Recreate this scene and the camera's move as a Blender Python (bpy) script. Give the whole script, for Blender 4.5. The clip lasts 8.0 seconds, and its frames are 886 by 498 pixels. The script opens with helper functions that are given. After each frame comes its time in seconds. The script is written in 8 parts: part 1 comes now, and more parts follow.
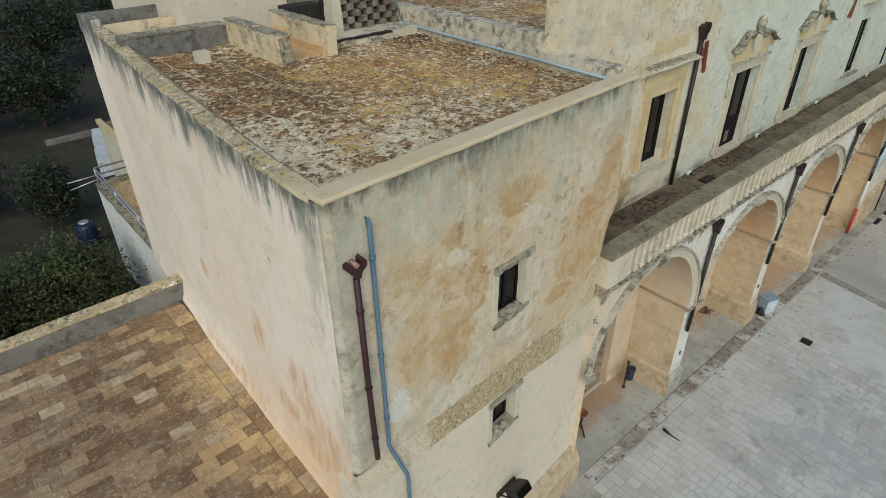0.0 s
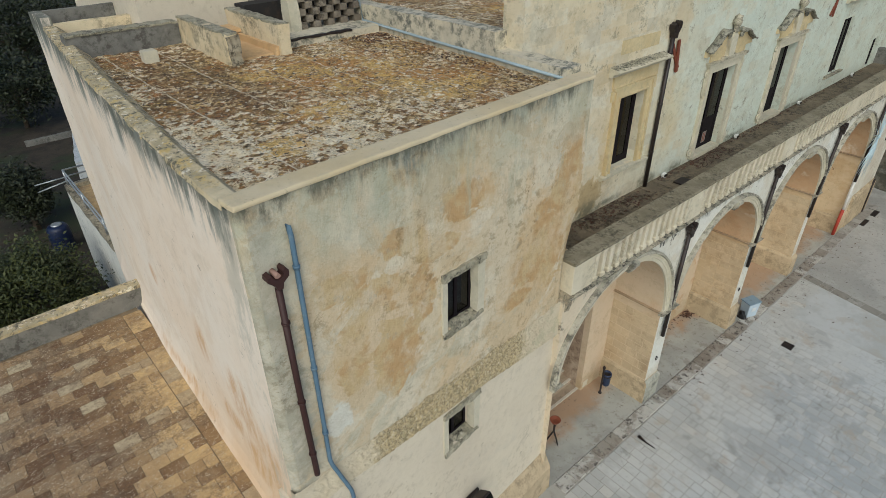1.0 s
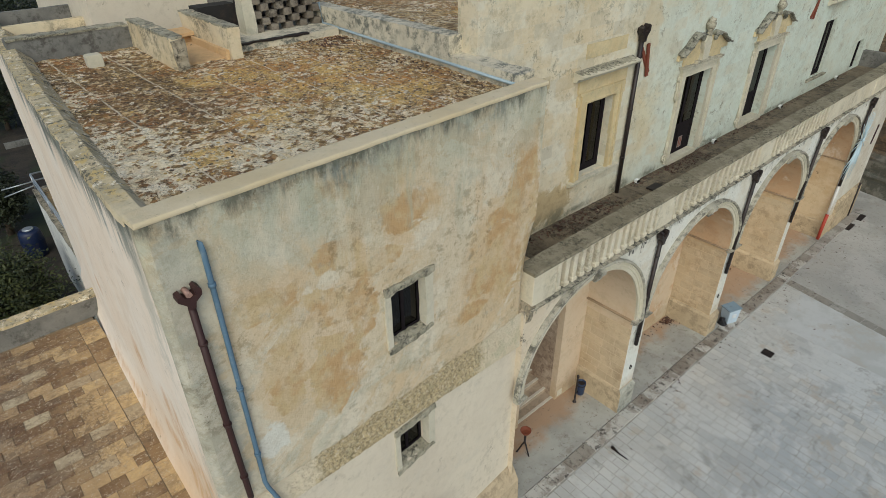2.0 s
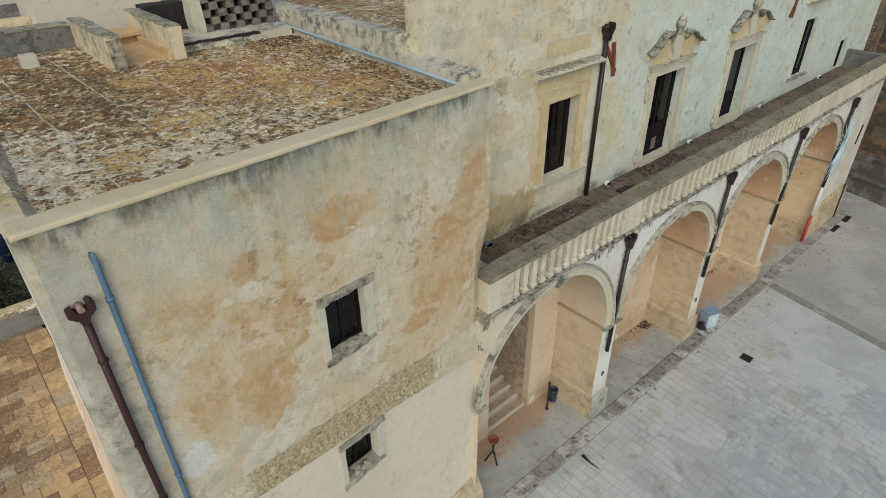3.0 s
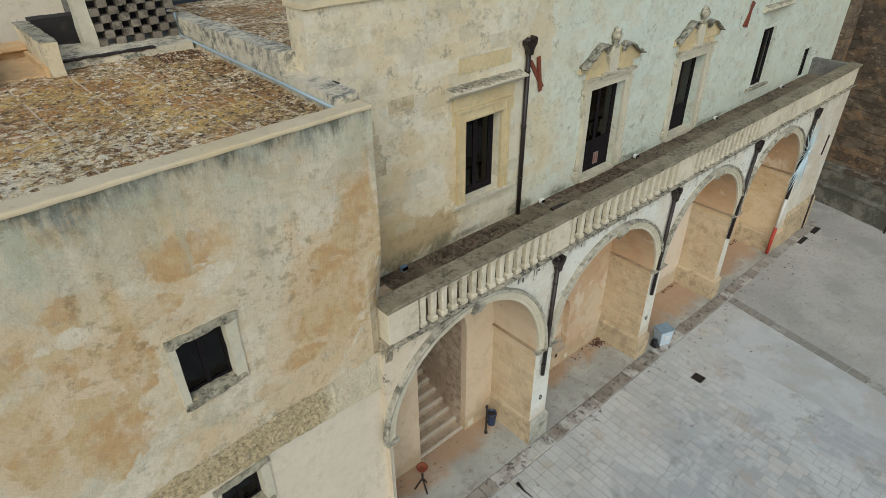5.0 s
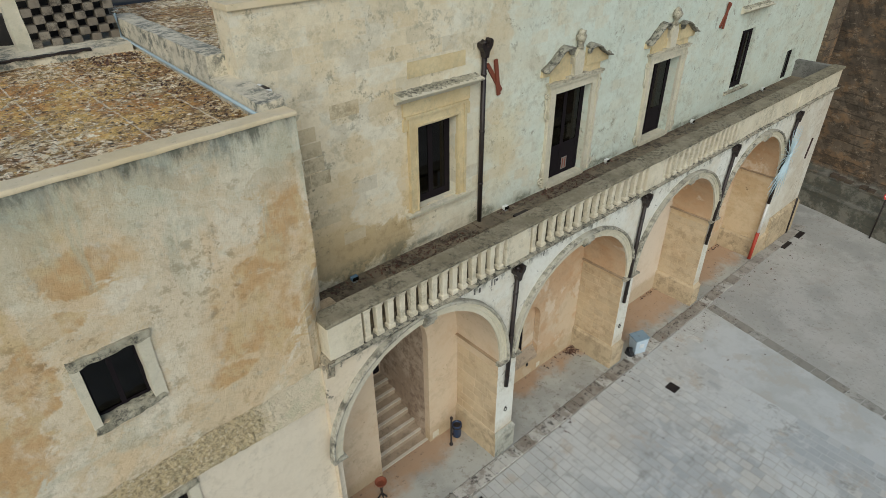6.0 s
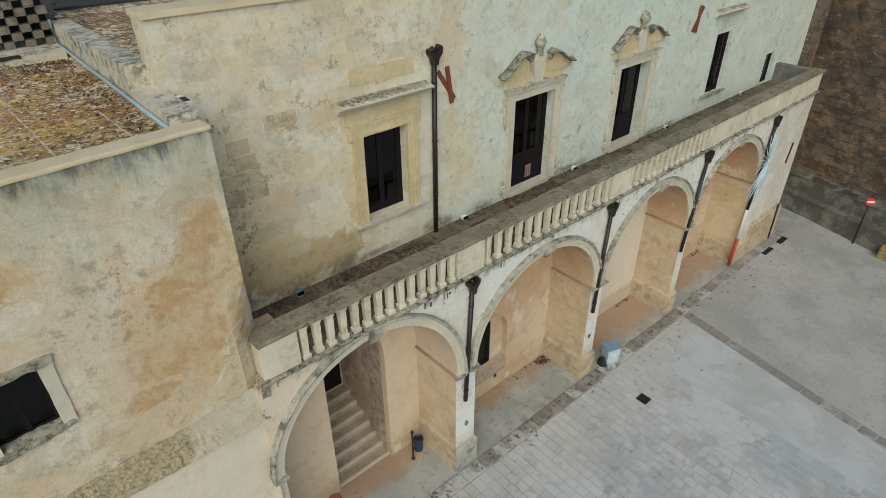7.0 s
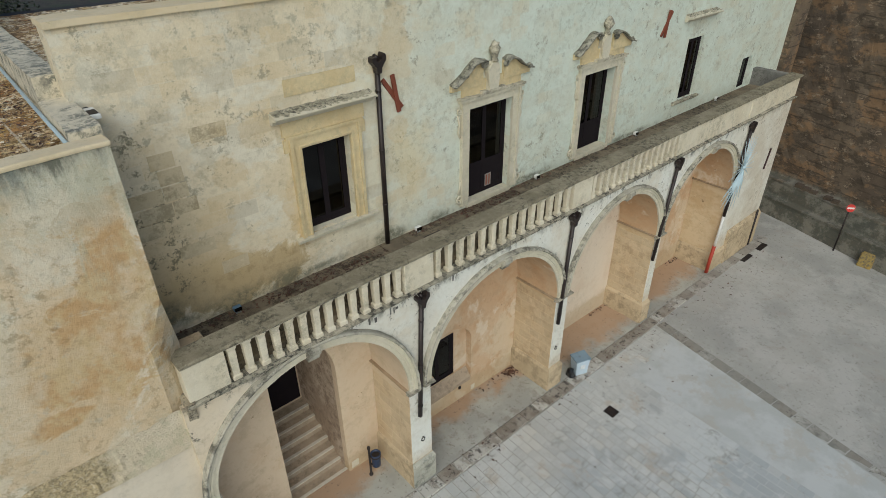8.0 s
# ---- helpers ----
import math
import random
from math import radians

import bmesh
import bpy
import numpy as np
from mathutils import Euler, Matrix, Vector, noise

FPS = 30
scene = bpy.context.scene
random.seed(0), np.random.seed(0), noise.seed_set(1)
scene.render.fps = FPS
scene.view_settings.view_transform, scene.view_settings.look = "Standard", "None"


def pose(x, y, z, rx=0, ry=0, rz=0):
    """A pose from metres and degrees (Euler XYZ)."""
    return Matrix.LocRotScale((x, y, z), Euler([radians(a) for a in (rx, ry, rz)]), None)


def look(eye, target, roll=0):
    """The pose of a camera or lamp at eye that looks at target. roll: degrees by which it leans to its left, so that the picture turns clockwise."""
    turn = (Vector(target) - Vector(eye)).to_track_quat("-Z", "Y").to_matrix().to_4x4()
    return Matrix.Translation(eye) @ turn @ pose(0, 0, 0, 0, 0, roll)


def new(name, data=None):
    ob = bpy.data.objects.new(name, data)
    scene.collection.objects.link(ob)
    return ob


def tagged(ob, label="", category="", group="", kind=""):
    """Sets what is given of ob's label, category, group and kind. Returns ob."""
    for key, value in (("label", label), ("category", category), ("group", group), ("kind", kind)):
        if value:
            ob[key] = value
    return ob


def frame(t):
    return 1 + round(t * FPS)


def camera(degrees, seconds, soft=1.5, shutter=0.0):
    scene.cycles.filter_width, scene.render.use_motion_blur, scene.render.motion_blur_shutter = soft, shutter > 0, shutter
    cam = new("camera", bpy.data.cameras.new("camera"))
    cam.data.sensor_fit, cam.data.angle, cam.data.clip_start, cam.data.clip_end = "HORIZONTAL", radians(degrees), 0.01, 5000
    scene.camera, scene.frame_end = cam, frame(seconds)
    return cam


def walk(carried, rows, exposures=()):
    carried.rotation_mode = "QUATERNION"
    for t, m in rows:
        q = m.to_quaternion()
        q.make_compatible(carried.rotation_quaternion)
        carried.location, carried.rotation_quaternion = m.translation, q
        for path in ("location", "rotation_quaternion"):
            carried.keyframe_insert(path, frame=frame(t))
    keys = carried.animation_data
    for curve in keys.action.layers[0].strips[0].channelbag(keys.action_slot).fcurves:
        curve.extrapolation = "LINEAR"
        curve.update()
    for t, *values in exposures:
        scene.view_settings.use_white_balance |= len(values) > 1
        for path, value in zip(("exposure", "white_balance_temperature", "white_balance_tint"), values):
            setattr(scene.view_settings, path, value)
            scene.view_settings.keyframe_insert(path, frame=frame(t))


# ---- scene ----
from functools import partial

cam = camera(73.9, 8.0, soft=0.8)
PATH = [
    (0, (0.105, 0.141, 13.746), (1.219, 1.419, 12.685), -0.7),
    (0.5, (0.485, 0.006, 13.692), (1.599, 1.284, 12.631), -0.7),
    (1, (0.94, -0.129, 13.635), (2.056, 1.147, 12.574), -0.7),
    (1.5, (1.355, -0.258, 13.65), (2.473, 1.017, 12.59), -0.6),
    (3, (2.696, -0.697, 13.495), (3.818, 0.576, 12.436), -0.7),
    (3.5, (3.124, -0.856, 13.522), (4.247, 0.417, 12.465), -0.7),
    (4, (3.609, -1.019, 13.576), (4.733, 0.252, 12.518), -0.6),
    (4.5, (4.054, -1.18, 13.609), (5.178, 0.092, 12.552), -0.6),
    (6, (5.59, -1.65, 13.519), (6.713, -0.377, 12.462), -0.5),
    (6.5, (6.084, -1.801, 13.534), (7.207, -0.529, 12.476), -0.6),
    (7, (6.667, -1.995, 13.553), (7.789, -0.722, 12.494), -0.5),
    (7.5, (7.179, -2.158, 13.567), (8.302, -0.886, 12.51), -0.5),
    (8, (7.775, -2.381, 13.562), (8.899, -1.107, 12.506), -0.5),
]
walk(cam, [(t, look(eye, target, roll)) for t, eye, target, roll in PATH], [(0.0, -0.25, 6000, 3.2), (8.0, -0.25, 6000, 3.2)])

# ---- world and sun ----
SUN_EL, SUN_AZ = 38.0, 222.0          # degrees; azimuth from +y towards +x
world = bpy.data.worlds.new("sky")
scene.world = world
world.use_nodes = True
wn = world.node_tree
sky = wn.nodes.new("ShaderNodeTexSky")
sky.sky_type = "NISHITA"
sky.sun_disc = False
sky.sun_elevation, sky.sun_rotation = radians(SUN_EL), radians(SUN_AZ)
sky.air_density, sky.dust_density, sky.ozone_density = 1.0, 2.0, 1.0
wn.nodes["Background"].inputs["Strength"].default_value = 0.112
wn.links.new(sky.outputs[0], wn.nodes["Background"].inputs[0])
sun = new("sun", bpy.data.lights.new("sun", "SUN"))
sun.data.energy, sun.data.angle, sun.data.color = 2.3, radians(58), (1.0, 0.94, 0.83)
a, e = radians(SUN_AZ), radians(SUN_EL)
sun.matrix_world = look((0, 0, 30), Vector((0, 0, 30)) - Vector((math.sin(a) * math.cos(e), math.cos(a) * math.cos(e), math.sin(e))))

# ---- materials ----


class Mat:
    """A node material built step by step from world-space noise."""

    def __init__(self, name, local=False):
        self.m = bpy.data.materials.new(name)
        self.m.use_nodes = True
        self.t = self.m.node_tree
        self.b = self.t.nodes["Principled BSDF"]
        if local:
            src = self.t.nodes.new("ShaderNodeTexCoord").outputs["Object"]
        else:
            src = self.t.nodes.new("ShaderNodeNewGeometry").outputs["Position"]
        self.pos = src
        sep = self.t.nodes.new("ShaderNodeSeparateXYZ")
        self.t.links.new(src, sep.inputs[0])
        self.x, self.y, self.z = sep.outputs

    def put(self, sock, v):
        if isinstance(v, bpy.types.NodeSocket):
            self.t.links.new(v, sock)
        elif isinstance(v, (tuple, list)) and len(v) == 3 and sock.type == "RGBA":
            sock.default_value = (*v, 1)
        else:
            sock.default_value = v

    def math(self, op, a, b=0.0, c=0.0):
        n = self.t.nodes.new("ShaderNodeMath")
        n.operation = op
        for s, v in zip(n.inputs, (a, b, c)):
            self.put(s, v)
        return n.outputs[0]

    def noise(self, scale, detail=4.0, rough=0.6, stretch=(1, 1, 1), shift=0.0, warp=0.0):
        mp = self.t.nodes.new("ShaderNodeMapping")
        self.t.links.new(self.pos, mp.inputs[0])
        mp.inputs["Scale"].default_value = stretch
        mp.inputs["Location"].default_value = (shift, shift * 1.7, shift * 0.6)
        n = self.t.nodes.new("ShaderNodeTexNoise")
        self.t.links.new(mp.outputs[0], n.inputs["Vector"])
        n.inputs["Scale"].default_value, n.inputs["Detail"].default_value = scale, detail
        n.inputs["Roughness"].default_value, n.inputs["Distortion"].default_value = rough, warp
        return n.outputs[0]

    def cells(self, scale, feature="F1", stretch=(1, 1, 1), out="Distance"):
        mp = self.t.nodes.new("ShaderNodeMapping")
        self.t.links.new(self.pos, mp.inputs[0])
        mp.inputs["Scale"].default_value = stretch
        n = self.t.nodes.new("ShaderNodeTexVoronoi")
        n.feature = feature
        self.t.links.new(mp.outputs[0], n.inputs["Vector"])
        n.inputs["Scale"].default_value = scale
        return n.outputs[out]

    def courses(self, width, height):
        """A grey of its own for each stone of a wall that faces y."""
        n, v = self.t.nodes.new("ShaderNodeTexBrick"), self.t.nodes.new("ShaderNodeCombineXYZ")
        self.t.links.new(self.x, v.inputs[0])
        self.t.links.new(self.z, v.inputs[1])
        self.t.links.new(v.outputs[0], n.inputs["Vector"])
        n.inputs["Color1"].default_value, n.inputs["Color2"].default_value, n.inputs["Mortar"].default_value = (0, 0, 0, 1), (1, 1, 1, 1), (0.2, 0.2, 0.2, 1)
        n.inputs["Scale"].default_value, n.inputs["Mortar Size"].default_value, n.inputs["Mortar Smooth"].default_value = 1.0, 0.012, 1.0
        n.inputs["Brick Width"].default_value, n.inputs["Row Height"].default_value = width, height
        return n.outputs["Color"]

    def rng(self, v, lo, hi, a=0.0, b=1.0):
        n = self.t.nodes.new("ShaderNodeMapRange")
        n.interpolation_type = "SMOOTHSTEP"
        for s, q in zip(n.inputs, (v, lo, hi, a, b)):
            self.put(s, q)
        return n.outputs[0]

    def mix(self, fac, a, b, blend="MIX"):
        n = self.t.nodes.new("ShaderNodeMix")
        n.data_type, n.blend_type = "RGBA", blend
        self.put(n.inputs["Factor"], fac)
        self.put(n.inputs[6], a)
        self.put(n.inputs[7], b)
        return n.outputs[2]

    def mul(self, a, b):
        return self.math("MULTIPLY", a, b)

    def top(self, a, b):
        return self.math("MAXIMUM", a, b)

    def patch(self, u, v, cu, cv, ru, rv, edge, soft=0.80):
        """A stain of its own shape round (cu, cv); edge is the noise that frays it."""
        du = self.math("DIVIDE", self.math("SUBTRACT", u, cu), ru)
        dv = self.math("DIVIDE", self.math("SUBTRACT", v, cv), rv)
        d = self.math("SQRT", self.math("ADD", self.mul(du, du), self.mul(dv, dv)))
        d = self.math("ADD", d, self.math("MULTIPLY_ADD", edge, 2.2, -1.1))
        return self.rng(d, soft, 1.0, 1.0, 0.0)

    def grain(self, c, amount):
        """Fine grit in a plaster's colour."""
        zone = self.rng(self.noise(0.7, 5, 0.62, shift=131), 0.44, 0.60, 0.25, 1.0)
        mid = self.math("ABSOLUTE", self.math("SUBTRACT", self.noise(2.3, 8, 0.7, shift=141, warp=0.5), 0.5))
        c = self.mix(self.rng(mid, 0.0, 0.035, 0.30 * amount, 0.0), c, (0.62, 0.56, 0.46), "MULTIPLY")
        g = self.rng(self.noise(6, 9, 0.76, shift=101), 0.50, 0.60, 0.0, amount)
        c = self.mix(self.mul(g, zone), c, (0.55, 0.52, 0.45), "MULTIPLY")
        chip = self.rng(self.noise(5.5, 6, 0.7, shift=117), 0.645, 0.665, 0.0, 0.8)
        return self.mix(self.mul(chip, zone), c, (0.40, 0.37, 0.30), "MULTIPLY")

    def random(self):
        return self.t.nodes.new("ShaderNodeObjectInfo").outputs["Random"]

    def island(self):
        return self.t.nodes.new("ShaderNodeNewGeometry").outputs["Random Per Island"]

    def done(self, colour, rough=0.85, bump=None, depth=0.01, strength=0.6, metal=0.0):
        self.put(self.b.inputs["Base Color"], colour)
        self.put(self.b.inputs["Roughness"], rough)
        self.b.inputs["Metallic"].default_value = metal
        if bump is not None:
            n = self.t.nodes.new("ShaderNodeBump")
            n.inputs["Strength"].default_value, n.inputs["Distance"].default_value = strength, depth
            self.put(n.inputs["Height"], bump)
            self.t.links.new(n.outputs[0], self.b.inputs["Normal"])
        return self.m


GREY, DARK = (0.40, 0.41, 0.35), (0.12, 0.115, 0.10)


def plaster_front():
    k = Mat("weathered_plaster")
    c = k.mix(k.rng(k.noise(0.5, 5, 0.6), 0.35, 0.65), (0.615, 0.515, 0.36), (0.65, 0.58, 0.445))
    c = k.mix(k.rng(k.noise(1.3, 8, 0.66, shift=4, warp=0.8), 0.50, 0.58, 0, 0.6), c, (0.54, 0.41, 0.245))
    c = k.mix(k.rng(k.noise(1.3, 7, 0.66, shift=44, warp=0.6), 0.53, 0.60, 0, 0.85), c, (0.68, 0.61, 0.48))
    c = k.mix(k.rng(k.noise(0.8, 7, 0.66, shift=54, warp=0.5), 0.52, 0.60, 0, 0.6), c, (0.49, 0.465, 0.355))
    cloud = k.rng(k.noise(0.55, 7, 0.66, shift=171, warp=0.6), 0.46, 0.56, 0, 0.6)
    c = k.mix(cloud, c, (0.60, 0.44, 0.255))
    edge = k.noise(1.7, 9, 0.66, shift=9, stretch=(1, 1, 1.3), warp=0.9)
    stain = None
    for cx, cz, rx, rz in ((5.6, 10.42, 0.85, 0.34), (6.15, 9.75, 0.75, 0.32), (5.0, 9.55, 0.55, 0.25), (4.75, 7.7, 0.55, 0.85),
                           (8.25, 8.0, 1.15, 0.95), (8.8, 9.1, 0.5, 1.1), (4.0, 8.2, 0.35, 0.8), (3.9, 9.35, 0.5, 0.22),
                           (7.6, 7.2, 0.5, 0.25), (8.95, 9.9, 0.2, 0.8), (4.5, 8.9, 0.6, 0.3), (5.3, 8.5, 0.3, 0.6), (5.6, 9.15, 0.5, 0.2)):
        p = k.patch(k.x, k.z, cx, cz, rx, rz, edge)
        stain = p if stain is None else k.top(stain, p)
    fade = k.rng(k.noise(1.8, 8, 0.68, shift=2, stretch=(1, 1, 0.7)), 0.40, 0.56, 0.3, 0.95)
    c = k.mix(k.mul(stain, fade), c, k.mix(k.rng(k.noise(2.0, 8, 0.7, shift=62), 0.44, 0.56), (0.49, 0.315, 0.145), (0.54, 0.405, 0.22)))
    smooth = k.patch(k.x, k.z, 7.15, 8.6, 0.45, 1.9, edge, 0.5)
    c = k.mix(k.mul(smooth, 0.6), c, (0.63, 0.545, 0.405))
    grey = k.patch(k.x, k.z, 2.92, 8.2, 0.40, 3.2, edge, 0.6)
    c = k.mix(k.mul(grey, 0.8), c, k.mix(k.rng(k.noise(2.6, 7, 0.7, shift=211), 0.42, 0.58), (0.36, 0.345, 0.275), (0.49, 0.46, 0.375)))
    pale = k.patch(k.x, k.z, 3.62, 7.2, 0.26, 0.34, edge)
    c = k.mix(k.mul(pale, 0.75), c, (0.68, 0.68, 0.62))
    wash = k.rng(k.math("ADD", k.z, k.math("MULTIPLY_ADD", k.noise(0.9, 6, 0.64, shift=6), 3.0, -1.5)), 9.5, 10.6)
    c = k.mix(k.mul(wash, k.rng(k.noise(1.3, 8, 0.68, shift=161, stretch=(1, 1, 0.5)), 0.40, 0.58, 0.2, 0.8)), c, (0.455, 0.455, 0.35))
    run = k.rng(k.z, 8.4, 9.8)
    c = k.mix(k.mul(run, k.rng(k.noise(1.7, 6, 0.62, shift=241, stretch=(1, 1, 0.14)), 0.50, 0.60, 0, 0.55)), c, (0.64, 0.595, 0.46))
    c = k.mix(k.mul(run, k.rng(k.noise(2.1, 7, 0.66, shift=251, stretch=(1, 1, 0.16)), 0.53, 0.62, 0, 0.5)), c, (0.40, 0.41, 0.31))
    old = k.rng(k.noise(1.0, 7, 0.66, shift=231, warp=0.6), 0.54, 0.57, 0, 0.55)
    c = k.mix(k.mul(old, k.rng(k.z, 9.3, 10.4)), c, (0.44, 0.36, 0.235))
    drip = k.rng(k.noise(2.6, 8, 0.72, stretch=(1, 1, 0.22), shift=3), 0.40, 0.58, 0.15, 1)
    high = k.rng(k.math("ADD", k.z, k.math("MULTIPLY_ADD", k.noise(1.3, 8, 0.7, stretch=(1, 1, 0.25), shift=12), 2.2, -1.1)), 10.35, 10.95)
    vary = k.rng(k.noise(0.9, 4, 0.6, shift=151), 0.40, 0.58, 0.5, 0.95)
    c = k.mix(k.mul(k.mul(drip, high), vary), c, (0.16, 0.185, 0.165))
    lip = k.rng(k.math("ADD", k.z, k.math("MULTIPLY_ADD", k.noise(2.6, 8, 0.74, stretch=(1, 1, 0.2), shift=181), 1.0, -0.5)), 10.64, 10.86)
    c = k.mix(k.mul(lip, k.rng(k.noise(6.0, 7, 0.75, stretch=(1, 1, 0.4), shift=191), 0.40, 0.54, 0.25, 0.9)), c, (0.115, 0.115, 0.085))
    low = k.rng(k.noise(5, 7, 0.74, shift=7), 0.56, 0.66, 0, 0.32)
    c = k.mix(low, c, GREY)
    spots = k.rng(k.noise(7.0, 6, 0.75, shift=15), 0.68, 0.72, 0, 0.8)
    c = k.mix(k.mul(spots, k.rng(k.noise(0.8, 2, shift=21), 0.48, 0.60)), c, DARK)
    h = k.math("ADD", k.mul(k.noise(3.0, 7, 0.66), 0.7), k.mul(k.noise(30, 4, 0.7), 0.3))
    c = k.grain(c, 0.75)
    return k.done(c, k.rng(k.noise(6), 0.3, 0.7, 0.8, 0.95), h, 0.035, 0.9)


def plaster_side():
    k = Mat("side_plaster")
    c = k.mix(k.rng(k.noise(0.4, 5, 0.6), 0.35, 0.65), (0.85, 0.71, 0.565), (0.86, 0.76, 0.645))
    c = k.mix(k.rng(k.noise(0.9, 7, 0.66, shift=5, warp=0.5), 0.50, 0.62, 0, 0.4), c, (0.72, 0.58, 0.43))
    edge = k.noise(1.0, 8, 0.68, shift=9, stretch=(1, 1.3, 0.6), warp=0.6)
    foot = k.math("ADD", k.math("MULTIPLY_ADD", k.y, 0.32, k.z), k.math("MULTIPLY_ADD", k.noise(0.9, 7, 0.68, shift=71, stretch=(1, 1, 0.7)), 2.2, -1.1))
    c = k.mix(k.rng(foot, 7.0, 9.5, 0.75, 0.0), c, (0.70, 0.465, 0.25))
    stain = None
    for cy, cz, ry, rz in ((7.9, 7.3, 0.55, 0.6), (6.6, 7.0, 0.6, 0.8), (10.4, 7.4, 0.22, 0.25), (7.2, 6.2, 0.7, 0.35), (5.9, 6.2, 0.5, 0.8), (9.6, 5.4, 2.4, 0.25), (6.3, 5.9, 0.9, 0.4)):
        p = k.patch(k.y, k.z, cy, cz, ry, rz, edge, 0.25)
        stain = p if stain is None else k.top(stain, p)
    thin = k.rng(k.noise(4.5, 7, 0.72, stretch=(1, 1, 0.3), shift=3), 0.38, 0.62, 0.15, 1)
    c = k.mix(k.mul(k.mul(stain, thin), 0.75), c, (0.62, 0.36, 0.145))
    grey = k.mul(k.rng(k.y, 5.5, 6.3, 1.0, 0.0), k.rng(k.noise(1.6, 8, 0.7, stretch=(1, 1, 0.4), shift=87), 0.46, 0.58, 0, 0.6))
    c = k.mix(grey, c, (0.46, 0.44, 0.36))
    drip = k.rng(k.noise(2.4, 8, 0.74, stretch=(1, 1, 0.2), shift=1), 0.42, 0.54)
    rim = k.math("SUBTRACT", k.z, k.rng(k.y, 6.5, 13.3, 0.0, 0.30))
    high = k.rng(k.math("ADD", rim, k.math("MULTIPLY_ADD", k.noise(2.0, 8, 0.72, stretch=(1, 1, 0.3), shift=12), 2.0, -1.0)), 10.05, 10.65)
    c = k.mix(k.mul(k.mul(drip, high), 0.9), c, (0.16, 0.185, 0.165))
    lip = k.rng(k.math("ADD", rim, k.math("MULTIPLY_ADD", k.noise(3.2, 8, 0.76, stretch=(1, 1, 0.2), shift=181), 1.3, -0.65)), 10.50, 10.72)
    c = k.mix(k.mul(lip, k.rng(k.noise(6.0, 7, 0.75, stretch=(1, 1, 0.4), shift=191), 0.40, 0.54, 0.3, 0.9)), c, (0.12, 0.125, 0.10))
    h = k.math("ADD", k.mul(k.noise(2.0, 6, 0.6), 0.8), k.mul(k.noise(28, 4, 0.7), 0.2))
    c = k.grain(c, 0.16)
    return k.done(c, 0.9, h, 0.03, 0.5)


def plaster_low():
    k = Mat("lower_plaster")
    c = k.mix(k.rng(k.noise(0.45, 5, 0.6), 0.35, 0.65), (0.63, 0.55, 0.43), (0.68, 0.60, 0.47))
    c = k.mix(k.rng(k.noise(2.5, 6, 0.65, shift=4), 0.5, 0.75, 0, 0.4), c, (0.55, 0.50, 0.41))
    c = k.mix(k.rng(k.noise(9, 5, 0.7, shift=8), 0.66, 0.74, 0, 0.35), c, GREY)
    h = k.math("ADD", k.mul(k.noise(2.0, 6, 0.6), 0.8), k.mul(k.noise(28, 4, 0.7), 0.2))
    c = k.grain(c, 0.35)
    return k.done(c, 0.9, h, 0.02, 0.5)


